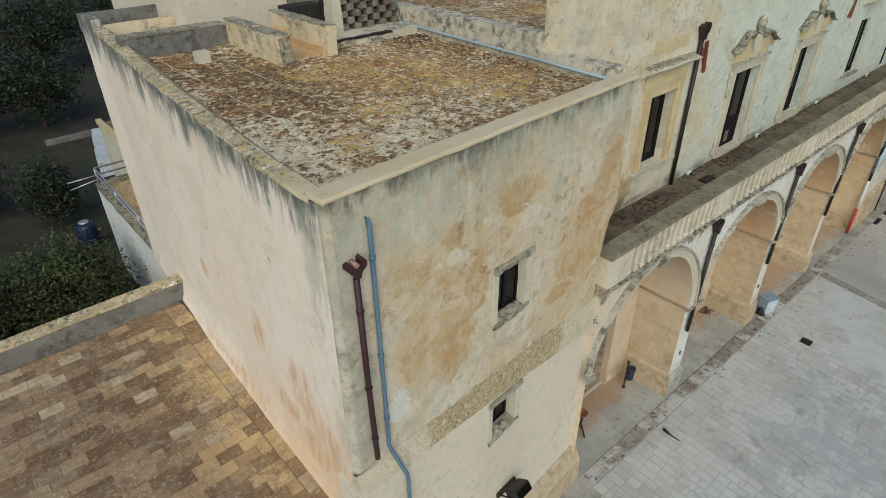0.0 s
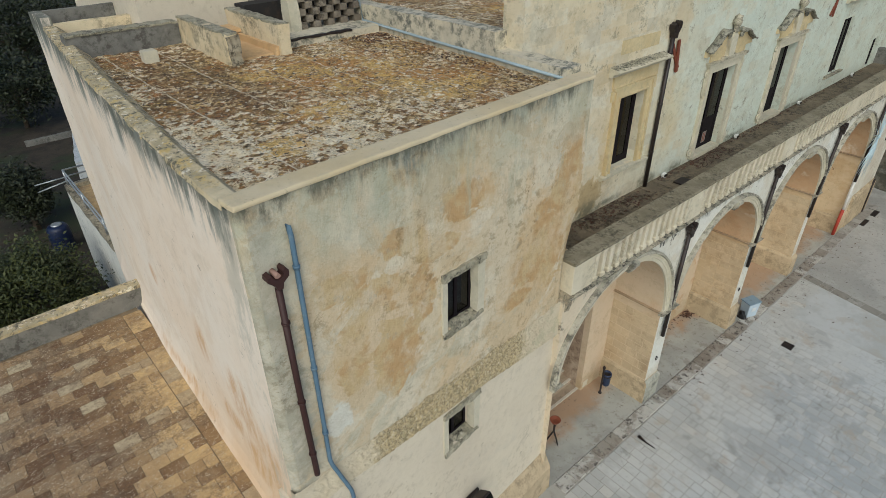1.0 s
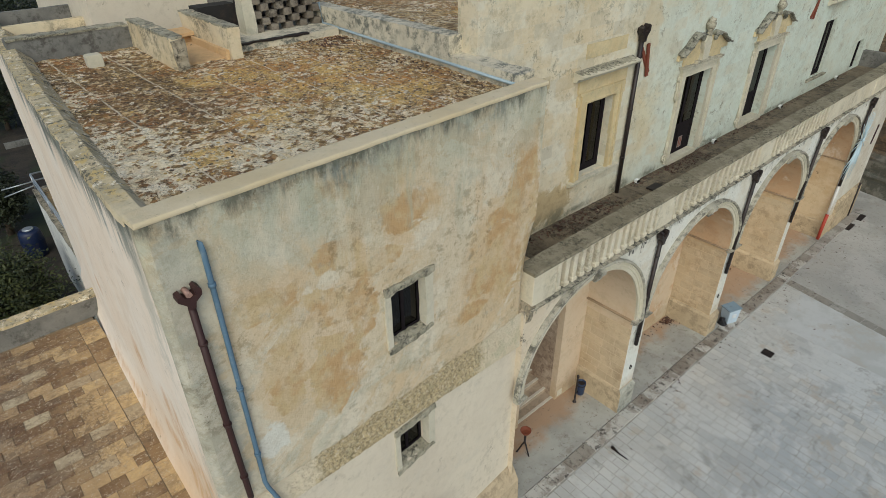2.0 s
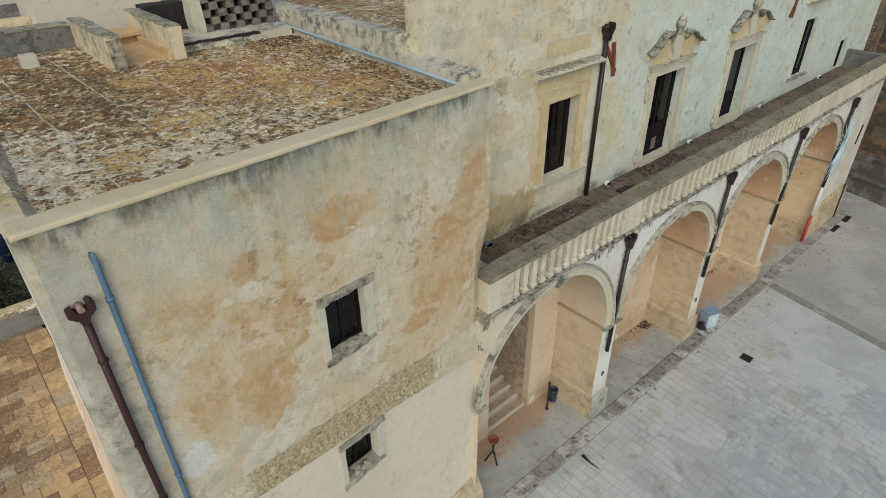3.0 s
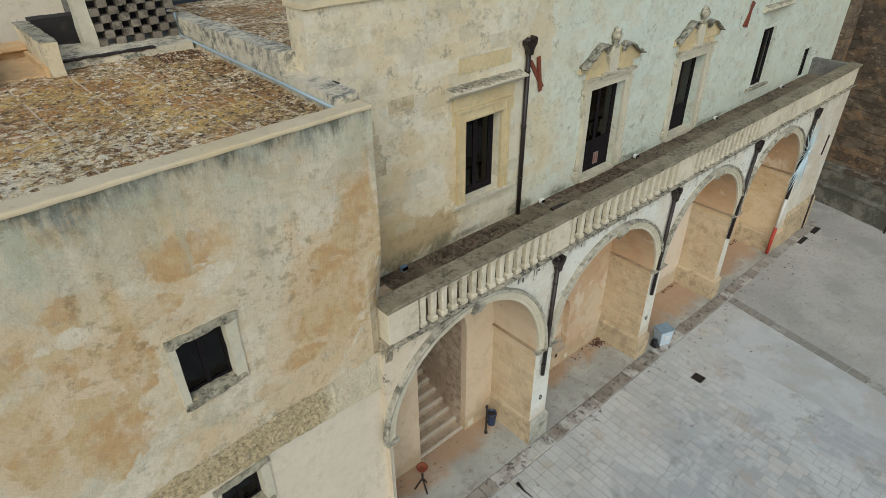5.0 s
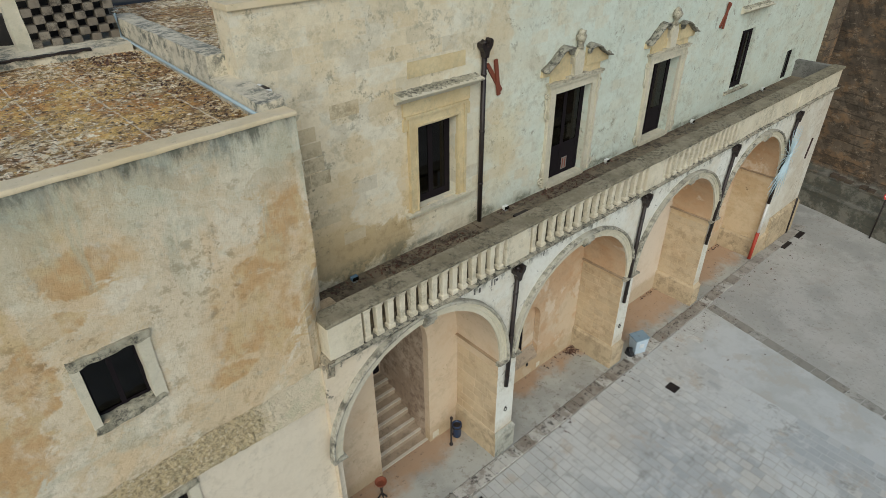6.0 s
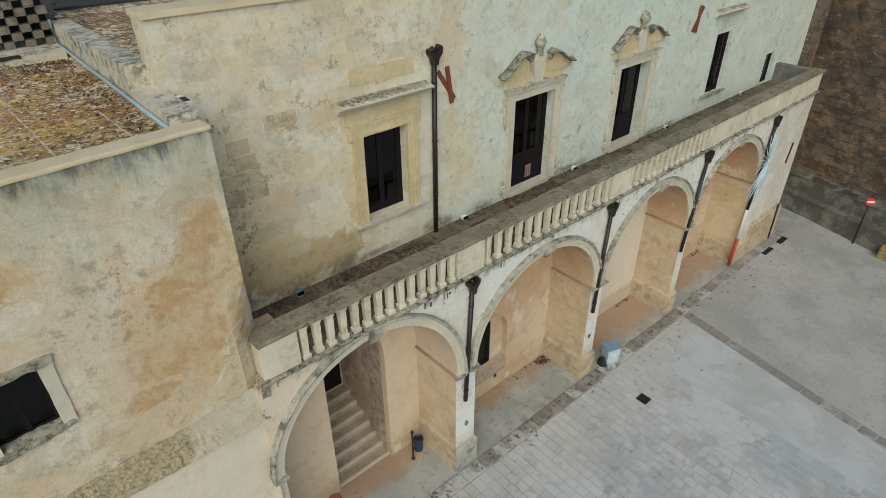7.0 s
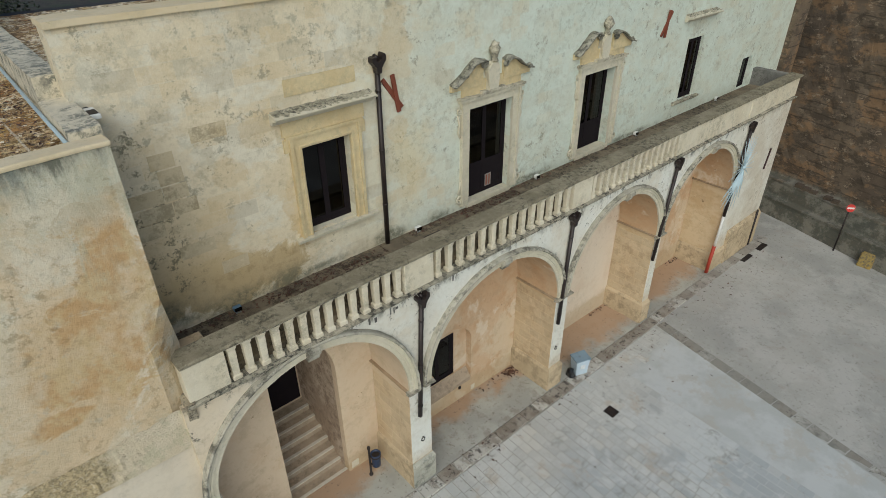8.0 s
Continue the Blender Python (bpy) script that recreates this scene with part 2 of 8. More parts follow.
def plaster_upper():
    k = Mat("facade_plaster")
    pale = k.rng(k.math("ADD", k.x, k.math("MULTIPLY_ADD", k.noise(0.35, 5, 0.6), 8.0, -4.0)), 12.0, 19.5)
    c = k.mix(pale, (0.69, 0.60, 0.43), (0.575, 0.625, 0.54))
    c = k.mix(k.rng(k.noise(0.9, 8, 0.66, shift=3, stretch=(0.8, 1, 1.3)), 0.46, 0.58, 0, k.math("MULTIPLY_ADD", pale, -0.38, 0.5)), c, (0.58, 0.485, 0.32))
    c = k.mix(k.rng(k.noise(1.2, 8, 0.68, shift=31, stretch=(0.8, 1, 1.3)), 0.48, 0.58, 0, 0.65), c, k.mix(pale, (0.69, 0.655, 0.54), (0.62, 0.67, 0.585)))
    c = k.mix(k.rng(k.noise(1.9, 9, 0.74, shift=13), 0.54, 0.62, 0, 0.38), c, (0.45, 0.42, 0.31))
    seen = k.mul(k.rng(k.x, 12.5, 21.0, 1.0, 0.35), k.rng(k.noise(0.7, 7, 0.68, shift=140), 0.40, 0.54))
    block = k.courses(0.58, 0.29)
    c = k.mix(k.mul(seen, k.rng(block, 0.55, 0.9, 0, 0.5)), c, (0.60, 0.475, 0.285))
    c = k.mix(k.mul(seen, k.rng(block, 0.1, 0.35, 0.5, 0)), c, (0.46, 0.40, 0.285))
    edge = k.noise(1.3, 9, 0.68, shift=9, warp=0.6)
    stain = None
    for cx, cz, rx, rz in ((11.0, 7.2, 1.5, 0.7), (10.2, 7.9, 1.0, 1.2), (12.6, 8.2, 0.5, 1.0), (17.6, 8.6, 0.5, 0.5), (11.2, 9.3, 0.35, 0.3), (9.9, 8.5, 0.5, 0.9), (9.6, 7.2, 0.6, 0.45),
                           (14.9, 10.9, 0.6, 0.7), (12.0, 9.9, 0.5, 0.35), (14.9, 9.2, 0.35, 0.3)):
        p = k.patch(k.x, k.z, cx, cz, rx, rz, edge)
        stain = p if stain is None else k.top(stain, p)
    c = k.mix(k.mul(stain, k.rng(k.z, 7.4, 8.6, 0.85, 0.4)), c, k.mix(k.rng(k.z, 7.2, 8.1), (0.42, 0.31, 0.155), (0.57, 0.43, 0.235)))
    c = k.mix(k.mul(k.patch(k.x, k.z, 15.2, 8.3, 0.7, 1.6, edge, 0.1), 0.6), c, (0.64, 0.54, 0.33))
    spots = k.rng(k.noise(3.2, 9, 0.8, shift=15), 0.56, 0.61, 0, 0.6)
    c = k.mix(k.mul(spots, k.rng(k.noise(0.55, 6, 0.62, shift=21), 0.46, 0.57, 0.0, 1)), c, (0.20, 0.185, 0.13))
    old = k.patch(k.x, k.z, 9.75, 8.6, 0.75, 2.3, edge, 0.5)
    c = k.mix(k.mul(old, k.rng(k.noise(5.5, 9, 0.8, shift=75), 0.53, 0.58, 0, 0.8)), c, (0.14, 0.125, 0.08))
    high = k.rng(k.math("ADD", k.z, k.math("MULTIPLY_ADD", k.noise(0.8, 5, 0.6, shift=86), 3.0, -1.5)), 10.6, 11.5)
    c = k.mix(k.mul(high, k.rng(k.noise(4.2, 9, 0.8, shift=77), 0.54, 0.61, 0, 0.6)), c, (0.32, 0.30, 0.22))
    # green-black at the wall's foot: moss stains with foot shading put into the colour
    moss = None
    for cx, cz, rx, rz in ((12.6, 6.72, 1.0, 0.16), (14.6, 6.75, 0.8, 0.25), (9.9, 6.8, 0.5, 0.25), (16.0, 6.7, 0.6, 0.2), (19.5, 6.7, 1.2, 0.15), (11.2, 6.7, 2.2, 0.45), (24.0, 6.68, 2.0, 0.14), (9.5, 7.0, 0.8, 0.55)):
        p = k.patch(k.x, k.z, cx, cz, rx, rz, edge, 0.2)
        moss = p if moss is None else k.top(moss, p)
    c = k.mix(k.mul(k.mul(moss, 0.8), k.rng(k.noise(4.0, 8, 0.78, shift=95), 0.40, 0.56, 0.3, 1)), c, (0.135, 0.135, 0.09))
    h = k.math("ADD", k.mul(k.noise(2.5, 7, 0.68), 0.7), k.mul(k.noise(24, 5, 0.7), 0.3))
    c = k.grain(c, 0.42)
    return k.done(c, 0.92, h, 0.035, 0.8)


def plaster_arcade():
    k = Mat("arcade_plaster")
    c = k.mix(k.rng(k.noise(0.5, 5, 0.6), 0.35, 0.65), (0.66, 0.63, 0.54), (0.70, 0.695, 0.63))
    c = k.mix(k.rng(k.noise(1.6, 6, 0.65, shift=4), 0.5, 0.75, 0, 0.5), c, (0.60, 0.51, 0.37))
    left = k.rng(k.math("ADD", k.x, k.math("MULTIPLY_ADD", k.noise(0.7, 4), 2.0, -1.0)), 9.6, 11.4, 1, 0)
    c = k.mix(k.mul(left, 0.6), c, (0.60, 0.46, 0.29))
    high = k.rng(k.math("ADD", k.z, k.math("MULTIPLY_ADD", k.noise(3.0, 5, 0.7, shift=12), 0.9, -0.45)), 6.05, 6.42)
    drip = k.rng(k.noise(5.0, 8, 0.78, stretch=(1, 1, 0.5), shift=3), 0.49, 0.55)
    c = k.mix(k.mul(k.mul(drip, high), 0.9), c, (0.09, 0.09, 0.07))
    fleck = k.mul(k.rng(k.noise(4.0, 6, 0.7, shift=57), 0.62, 0.66), k.rng(k.z, 4.2, 6.0, 0.1, 1))
    c = k.mix(k.mul(fleck, 0.85), c, (0.10, 0.095, 0.075))
    foot = k.rng(k.math("ADD", k.z, k.math("MULTIPLY_ADD", k.noise(1.2, 6, 0.7, shift=92), 1.2, -0.6)), 1.0, 1.7, 1, 0)
    c = k.mix(k.mul(foot, 0.55), c, (0.50, 0.40, 0.27))
    end = k.mul(k.rng(k.x, 29.4, 30.6), k.rng(k.noise(0.9, 7, 0.68, shift=66), 0.38, 0.58, 0.1, 0.5))
    c = k.mix(end, c, (0.47, 0.39, 0.28))
    h = k.math("ADD", k.mul(k.noise(2.0, 6, 0.6), 0.7), k.mul(k.noise(28, 4, 0.7), 0.3))
    c = k.grain(c, 0.45)
    return k.done(c, 0.9, h, 0.02, 0.6)


def plaster_niche():
    k = Mat("niche_plaster")
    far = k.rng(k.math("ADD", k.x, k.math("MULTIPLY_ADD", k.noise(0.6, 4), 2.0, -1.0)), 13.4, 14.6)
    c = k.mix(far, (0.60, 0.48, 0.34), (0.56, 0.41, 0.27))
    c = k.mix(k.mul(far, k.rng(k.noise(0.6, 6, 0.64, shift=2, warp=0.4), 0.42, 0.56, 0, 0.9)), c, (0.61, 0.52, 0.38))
    # orange deepened upwards; shade inside the arches is mixed into this colour
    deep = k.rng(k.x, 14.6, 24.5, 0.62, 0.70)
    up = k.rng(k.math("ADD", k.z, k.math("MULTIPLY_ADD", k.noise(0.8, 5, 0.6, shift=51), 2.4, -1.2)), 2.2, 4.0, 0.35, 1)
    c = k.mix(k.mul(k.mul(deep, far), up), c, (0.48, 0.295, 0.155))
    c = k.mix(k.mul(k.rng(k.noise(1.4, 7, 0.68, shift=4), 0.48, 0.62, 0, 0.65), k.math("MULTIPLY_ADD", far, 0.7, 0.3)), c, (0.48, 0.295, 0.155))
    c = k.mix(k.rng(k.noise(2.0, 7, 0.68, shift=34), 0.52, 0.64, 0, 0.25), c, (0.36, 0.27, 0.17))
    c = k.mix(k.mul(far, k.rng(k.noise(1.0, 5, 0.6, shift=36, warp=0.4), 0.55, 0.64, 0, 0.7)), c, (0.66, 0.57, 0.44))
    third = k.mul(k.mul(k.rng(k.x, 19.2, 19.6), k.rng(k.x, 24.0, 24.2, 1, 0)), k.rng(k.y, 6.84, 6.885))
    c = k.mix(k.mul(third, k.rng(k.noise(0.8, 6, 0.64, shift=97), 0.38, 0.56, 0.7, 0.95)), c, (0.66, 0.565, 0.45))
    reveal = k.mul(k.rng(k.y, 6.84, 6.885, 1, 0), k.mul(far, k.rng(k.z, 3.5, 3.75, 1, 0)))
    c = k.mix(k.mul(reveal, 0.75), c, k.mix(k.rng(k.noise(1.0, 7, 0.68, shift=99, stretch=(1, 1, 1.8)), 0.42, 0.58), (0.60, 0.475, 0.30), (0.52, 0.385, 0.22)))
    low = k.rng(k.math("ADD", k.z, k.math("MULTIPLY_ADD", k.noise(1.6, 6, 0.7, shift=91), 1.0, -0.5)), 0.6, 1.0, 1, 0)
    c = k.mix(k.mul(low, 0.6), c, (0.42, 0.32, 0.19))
    h = k.math("ADD", k.mul(k.noise(2.0, 6, 0.6), 0.7), k.mul(k.noise(28, 4, 0.7), 0.3))
    c = k.grain(c, 0.22)
    return k.done(c, 0.92, h, 0.02, 0.6)


def stone(name, a, b, stain=(0.2, 0.19, 0.15), amount=0.5, pieces=False, scale=1.0, rough=0.9, cover=0.0):
    k = Mat(name)
    c = k.mix(k.rng(k.noise(1.3 * scale, 6, 0.65), 0.35, 0.65), a, b)
    if pieces:
        c = k.mix(k.rng(k.random(), 0, 1, 0, 0.5), c, tuple(v * 0.78 for v in a))
    where = k.rng(k.noise(1.3 * scale, 6, 0.7, shift=17), 0.40 - cover, 0.60 - cover, 0.05, 1.0)
    blot = k.rng(k.noise(6.5 * scale, 9, 0.8, shift=7), 0.45, 0.58)
    c = k.mix(k.mul(k.mul(blot, where), amount), c, stain)
    c = k.mix(k.rng(k.noise(34 * scale, 5, 0.8, shift=2), 0.52, 0.7, 0, 0.25), c, tuple(v * 0.5 for v in b))
    c = k.mix(k.rng(k.noise(5 * scale, 6, 0.7, shift=27), 0.55, 0.7, 0, 0.35), c, tuple(min(0.8, v * 1.25) for v in a))
    h = k.math("ADD", k.mul(k.noise(9 * scale, 7, 0.75), 0.7), k.mul(k.noise(45 * scale, 5, 0.75), 0.3))
    return k.done(c, rough, h, 0.02, 0.9)


def rubble_band():
    k = Mat("rough_ledge")
    c = k.mix(k.rng(k.noise(1.2, 5, 0.6), 0.35, 0.65), (0.70, 0.61, 0.45), (0.66, 0.555, 0.385))
    where = k.math("ADD", k.noise(0.6, 5, 0.62, shift=3), k.math("ADD", k.rng(k.x, 7.4, 8.5, 0.02, -0.45), k.rng(k.x, 3.4, 4.6, -0.4, 0.0)))
    bare = k.rng(k.math("ADD", where, k.math("MULTIPLY_ADD", k.noise(5.0, 8, 0.78, shift=33), 0.6, -0.3)), 0.26, 0.50)
    c = k.mix(k.mul(bare, 0.8), c, (0.52, 0.40, 0.21))
    moss = k.mul(k.rng(k.x, 7.4, 8.3), k.rng(k.noise(3.2, 8, 0.76, shift=51), 0.50, 0.58, 0, 0.45))
    c = k.mix(moss, c, (0.46, 0.43, 0.26))
    c = k.mix(k.mul(bare, k.rng(k.noise(2.6, 6, 0.7, shift=41), 0.52, 0.66, 0, 0.5)), c, (0.36, 0.32, 0.19))
    grit = k.rng(k.noise(17, 7, 0.8, shift=4), 0.49, 0.55)
    c = k.mix(k.mul(k.mul(grit, bare), 0.62), c, (0.17, 0.13, 0.07))
    c = k.mix(k.mul(k.rng(k.noise(19, 6, 0.8, shift=11), 0.54, 0.60), bare), c, (0.64, 0.55, 0.385))
    h = k.math("ADD", k.mul(k.noise(14, 8, 0.8), 0.7), k.mul(k.noise(45, 5, 0.75), 0.3))
    return k.done(c, 0.95, h, 0.07, 0.8)


def lichen_roof():
    k = Mat("lichen_roof")
    c = k.mix(k.rng(k.noise(1.8, 8, 0.7), 0.42, 0.58), (0.36, 0.225, 0.105), (0.66, 0.49, 0.26))
    chip = k.math("MULTIPLY_ADD", k.cells(17, out="Color"), 0.16, -0.08)
    chip2 = k.math("MULTIPLY_ADD", k.cells(11, out="Color", stretch=(1, 1.2, 1)), 0.16, -0.08)
    west = k.rng(k.math("ADD", k.x, k.math("MULTIPLY_ADD", k.noise(0.7, 6, 0.64, shift=45), 3.0, -1.5)), 4.6, 6.2, 0.032, -0.006)
    c = k.mix(k.rng(k.math("ADD", k.math("ADD", k.noise(9.0, 8, 0.8, shift=3), west), chip), 0.490, 0.512, 0, 0.94), c, (0.088, 0.048, 0.022))
    edge = k.noise(0.9, 8, 0.68, shift=9, warp=0.5)
    glow = None
    for cx, cy, rx, ry in ((6.7, 8.8, 1.9, 2.1), (7.5, 7.3, 1.3, 1.2), (5.2, 7.4, 0.7, 0.6), (5.6, 9.8, 0.9, 0.7), (4.1, 6.6, 0.5, 0.5), (11.5, 9.5, 1.2, 1.2)):
        p = k.patch(k.x, k.y, cx, cy, rx, ry, edge, 0.5)
        glow = p if glow is None else k.top(glow, p)
    rust = k.mul(k.rng(k.noise(7.0, 9, 0.78, shift=18), 0.50, 0.55), k.rng(k.noise(0.7, 4, 0.6, shift=25), 0.42, 0.58))
    c = k.mix(k.mul(rust, 0.9), c, (0.42, 0.175, 0.05))
    zone = k.math("ADD", k.rng(k.noise(0.6, 5, 0.65, shift=15), 0.36, 0.66, -0.05, 0.09), k.rng(k.math("ADD", k.x, k.y), 11.0, 14.5, 0.056, -0.014))
    white = k.rng(k.math("ADD", k.math("ADD", k.noise(6.4, 9, 0.78, shift=13), zone), chip2), 0.556, 0.568)
    tone = k.mix(k.rng(k.noise(3.0, 5, 0.7, shift=81), 0.42, 0.58), (0.94, 0.84, 0.64), (0.80, 0.67, 0.44))
    c = k.mix(k.mul(white, 0.96), c, tone)
    gold = k.mul(k.rng(k.math("ADD", k.noise(6.5, 9, 0.78, shift=8), chip), 0.47, 0.50), k.math("MULTIPLY_ADD", glow, 0.8, 0.2))
    c = k.mix(k.mul(gold, 0.88), c, k.mix(k.rng(k.noise(1.2, 5, 0.65, shift=33), 0.42, 0.58), (0.74, 0.48, 0.15), (0.56, 0.27, 0.07)))
    lane = k.math("ABSOLUTE", k.math("SUBTRACT", k.math("FRACT", k.math("DIVIDE", k.math("MULTIPLY_ADD", k.y, 0.04, k.x), 0.92)), 0.5))
    across = k.math("ABSOLUTE", k.math("SUBTRACT", k.math("FRACT", k.math("DIVIDE", k.math("MULTIPLY_ADD", k.x, -0.05, k.y), 0.92)), 0.5))
    joint = k.mul(k.rng(lane, 0.010, 0.022, 1, 0), k.rng(k.noise(2.2, 5, 0.7, shift=61), 0.38, 0.50))
    joint = k.top(joint, k.mul(k.rng(across, 0.008, 0.018, 0.8, 0), k.rng(k.noise(1.7, 5, 0.7, shift=63), 0.50, 0.60)))
    c = k.mix(k.mul(joint, 0.75), c, (0.80, 0.70, 0.52))
    crack = k.math("ABSOLUTE", k.math("SUBTRACT", k.noise(9.0, 9, 0.8, shift=23), 0.5))
    crack = k.mul(k.rng(crack, 0.008, 0.026, 1, 0), k.rng(k.noise(2.0, 5, 0.7, shift=67), 0.40, 0.54, 0.1, 1))
    c = k.mix(k.mul(crack, 0.75), c, (0.085, 0.055, 0.03))
    h = k.math("ADD", k.mul(k.noise(6.4, 9, 0.78, shift=13), 0.6), k.mul(k.noise(22, 6, 0.75), 0.4))
    return k.done(c, 0.97, h, 0.06, 1.0)


def coping_mat():
    k = Mat("coping_cement")
    c = k.mix(k.rng(k.noise(0.9, 5, 0.6), 0.35, 0.65), (0.61, 0.49, 0.30), (0.65, 0.545, 0.37))
    moss = k.mul(k.rng(k.y, 5.6, 6.4), k.rng(k.x, 3.6, 3.9, 1, 0))
    c = k.mix(k.mul(moss, k.rng(k.noise(2.6, 8, 0.75, shift=3), 0.40, 0.56, 0.15, 0.9)), c, (0.40, 0.33, 0.20))
    c = k.mix(k.mul(moss, k.rng(k.noise(5.5, 8, 0.78, shift=29), 0.53, 0.60, 0, 0.9)), c, (0.60, 0.43, 0.16))
    c = k.mix(k.mul(moss, k.rng(k.noise(8, 8, 0.8, shift=9), 0.52, 0.58)), c, (0.13, 0.115, 0.08))
    c = k.mix(k.mul(moss, k.rng(k.noise(6, 8, 0.8, shift=39), 0.56, 0.61)), c, (0.80, 0.73, 0.58))
    c = k.mix(k.rng(k.noise(2.2, 8, 0.74, shift=6), 0.52, 0.64, 0, 0.5), c, (0.50, 0.43, 0.29))
    c = k.mix(k.rng(k.noise(6, 8, 0.78, shift=16), 0.59, 0.65, 0, 0.55), c, (0.27, 0.235, 0.155))
    h = k.math("ADD", k.mul(k.noise(4, 7, 0.72), 0.75), k.mul(k.noise(26, 6, 0.75), 0.25))
    return k.done(c, 0.92, h, 0.03, 0.7)


def tile_mat(joined=False):
    k = Mat("terrace_tile_joined" if joined else "terrace_tile")
    r = k.island() if joined else k.random()
    c = k.mix(k.rng(r, 0.15, 0.75), (0.36, 0.24, 0.13), (0.155, 0.088, 0.046))
    c = k.mix(k.rng(r, 0.92, 0.93, 0, 0.8), c, (0.60, 0.50, 0.33))
    c = k.mix(k.rng(k.noise(1.1, 7, 0.7, shift=2), 0.46, 0.60, 0, 0.5), c, (0.31, 0.245, 0.165))
    gold = k.mul(k.rng(k.math("ADD", k.x, k.math("MULTIPLY_ADD", k.noise(0.8, 6, 0.66, shift=5), 1.6, -0.8)), 0.6, 2.5), k.rng(k.noise(1.6, 7, 0.68, shift=4), 0.36, 0.56, 0.45, 1))
    c = k.mix(k.mul(gold, k.rng(r, 0.2, 0.8, 0.9, 0.45)), c, k.mix(k.rng(r, 0.3, 0.7), (0.66, 0.45, 0.21), (0.43, 0.265, 0.115)))
    dark = k.rng(k.noise(9, 8, 0.82, shift=19), 0.47, 0.55)
    c = k.mix(k.mul(dark, k.rng(k.noise(0.9, 4, 0.6, shift=29), 0.40, 0.58, 0.12, 0.5)), c, (0.095, 0.06, 0.038))
    c = k.mix(k.rng(k.noise(19, 8, 0.82, shift=9), 0.555, 0.60, 0, 0.8), c, (0.60, 0.50, 0.36))
    h = k.math("ADD", k.mul(k.noise(12, 7, 0.78), 0.6), k.mul(k.noise(45, 5, 0.75), 0.4))
    return k.done(c, 0.93, h, 0.02, 0.9)


def paver_mat(joined=False):
    k = Mat("court_paver_joined" if joined else "court_paver")
    r = k.island() if joined else k.random()
    c = k.mix(k.rng(r, 0.0, 1.0), (0.44, 0.445, 0.43), (0.365, 0.37, 0.365))
    c = k.mix(k.rng(r, 0.80, 0.88, 0, 0.6), c, (0.62, 0.60, 0.54))
    c = k.mix(k.rng(k.noise(0.35, 6, 0.62, shift=3), 0.46, 0.60, 0, 0.5), c, (0.40, 0.43, 0.445))
    c = k.mix(k.rng(k.noise(0.5, 8, 0.7, shift=38, warp=0.6), 0.48, 0.58, 0, 0.7), c, (0.575, 0.585, 0.57))
    near = k.rng(k.math("ADD", k.y, k.math("MULTIPLY_ADD", k.noise(0.5, 6, 0.64, shift=58), 4.0, -2.0)), 1.6, 4.6)
    c = k.mix(k.mul(near, 0.35), c, (0.58, 0.55, 0.48))
    c = k.mix(k.rng(k.noise(0.8, 9, 0.74, shift=8), 0.56, 0.64, 0, 0.6), c, (0.43, 0.36, 0.275))
    c = k.mix(k.rng(k.noise(1.6, 9, 0.78, shift=48, warp=0.4), 0.56, 0.63, 0, 0.6), c, (0.24, 0.23, 0.205))
    c = k.mix(k.rng(k.noise(12, 7, 0.78, shift=5), 0.57, 0.66, 0, 0.5), c, (0.22, 0.21, 0.19))
    h = k.math("ADD", k.mul(k.noise(9, 6, 0.7), 0.6), k.mul(k.noise(45, 4, 0.7), 0.4))
    return k.done(c, k.rng(k.noise(3), 0.3, 0.7, 0.6, 0.85), h, 0.012, 0.6)


def kerb_mat():
    k = Mat("kerb_slab")
    r = k.random()
    c = k.mix(k.rng(r, 0.1, 0.9), (0.31, 0.28, 0.235), (0.17, 0.15, 0.125))
    c = k.mix(k.rng(r, 0.50, 0.54, 0, 0.85), c, (0.54, 0.52, 0.47))
    c = k.mix(k.rng(k.noise(1.8, 7, 0.72, shift=3), 0.46, 0.60, 0, 0.7), c, (0.19, 0.155, 0.12))
    c = k.mix(k.rng(k.noise(5, 8, 0.78, shift=5), 0.53, 0.60, 0, 0.85), c, (0.05, 0.042, 0.036))
    east = k.rng(k.x, 25.0, 28.0)
    c = k.mix(k.mul(east, 0.6), c, (0.29, 0.27, 0.24))
    away = k.rng(k.y, 4.5, 4.85, 1, 0)
    c = k.mix(k.mul(away, k.rng(k.noise(0.7, 6, 0.66, shift=71), 0.42, 0.58, 0.35, 0.75)), c, (0.25, 0.245, 0.215))
    h = k.math("ADD", k.mul(k.noise(8, 6, 0.7), 0.6), k.mul(k.noise(45, 4, 0.7), 0.4))
    return k.done(c, 0.85, h, 0.02, 0.7)


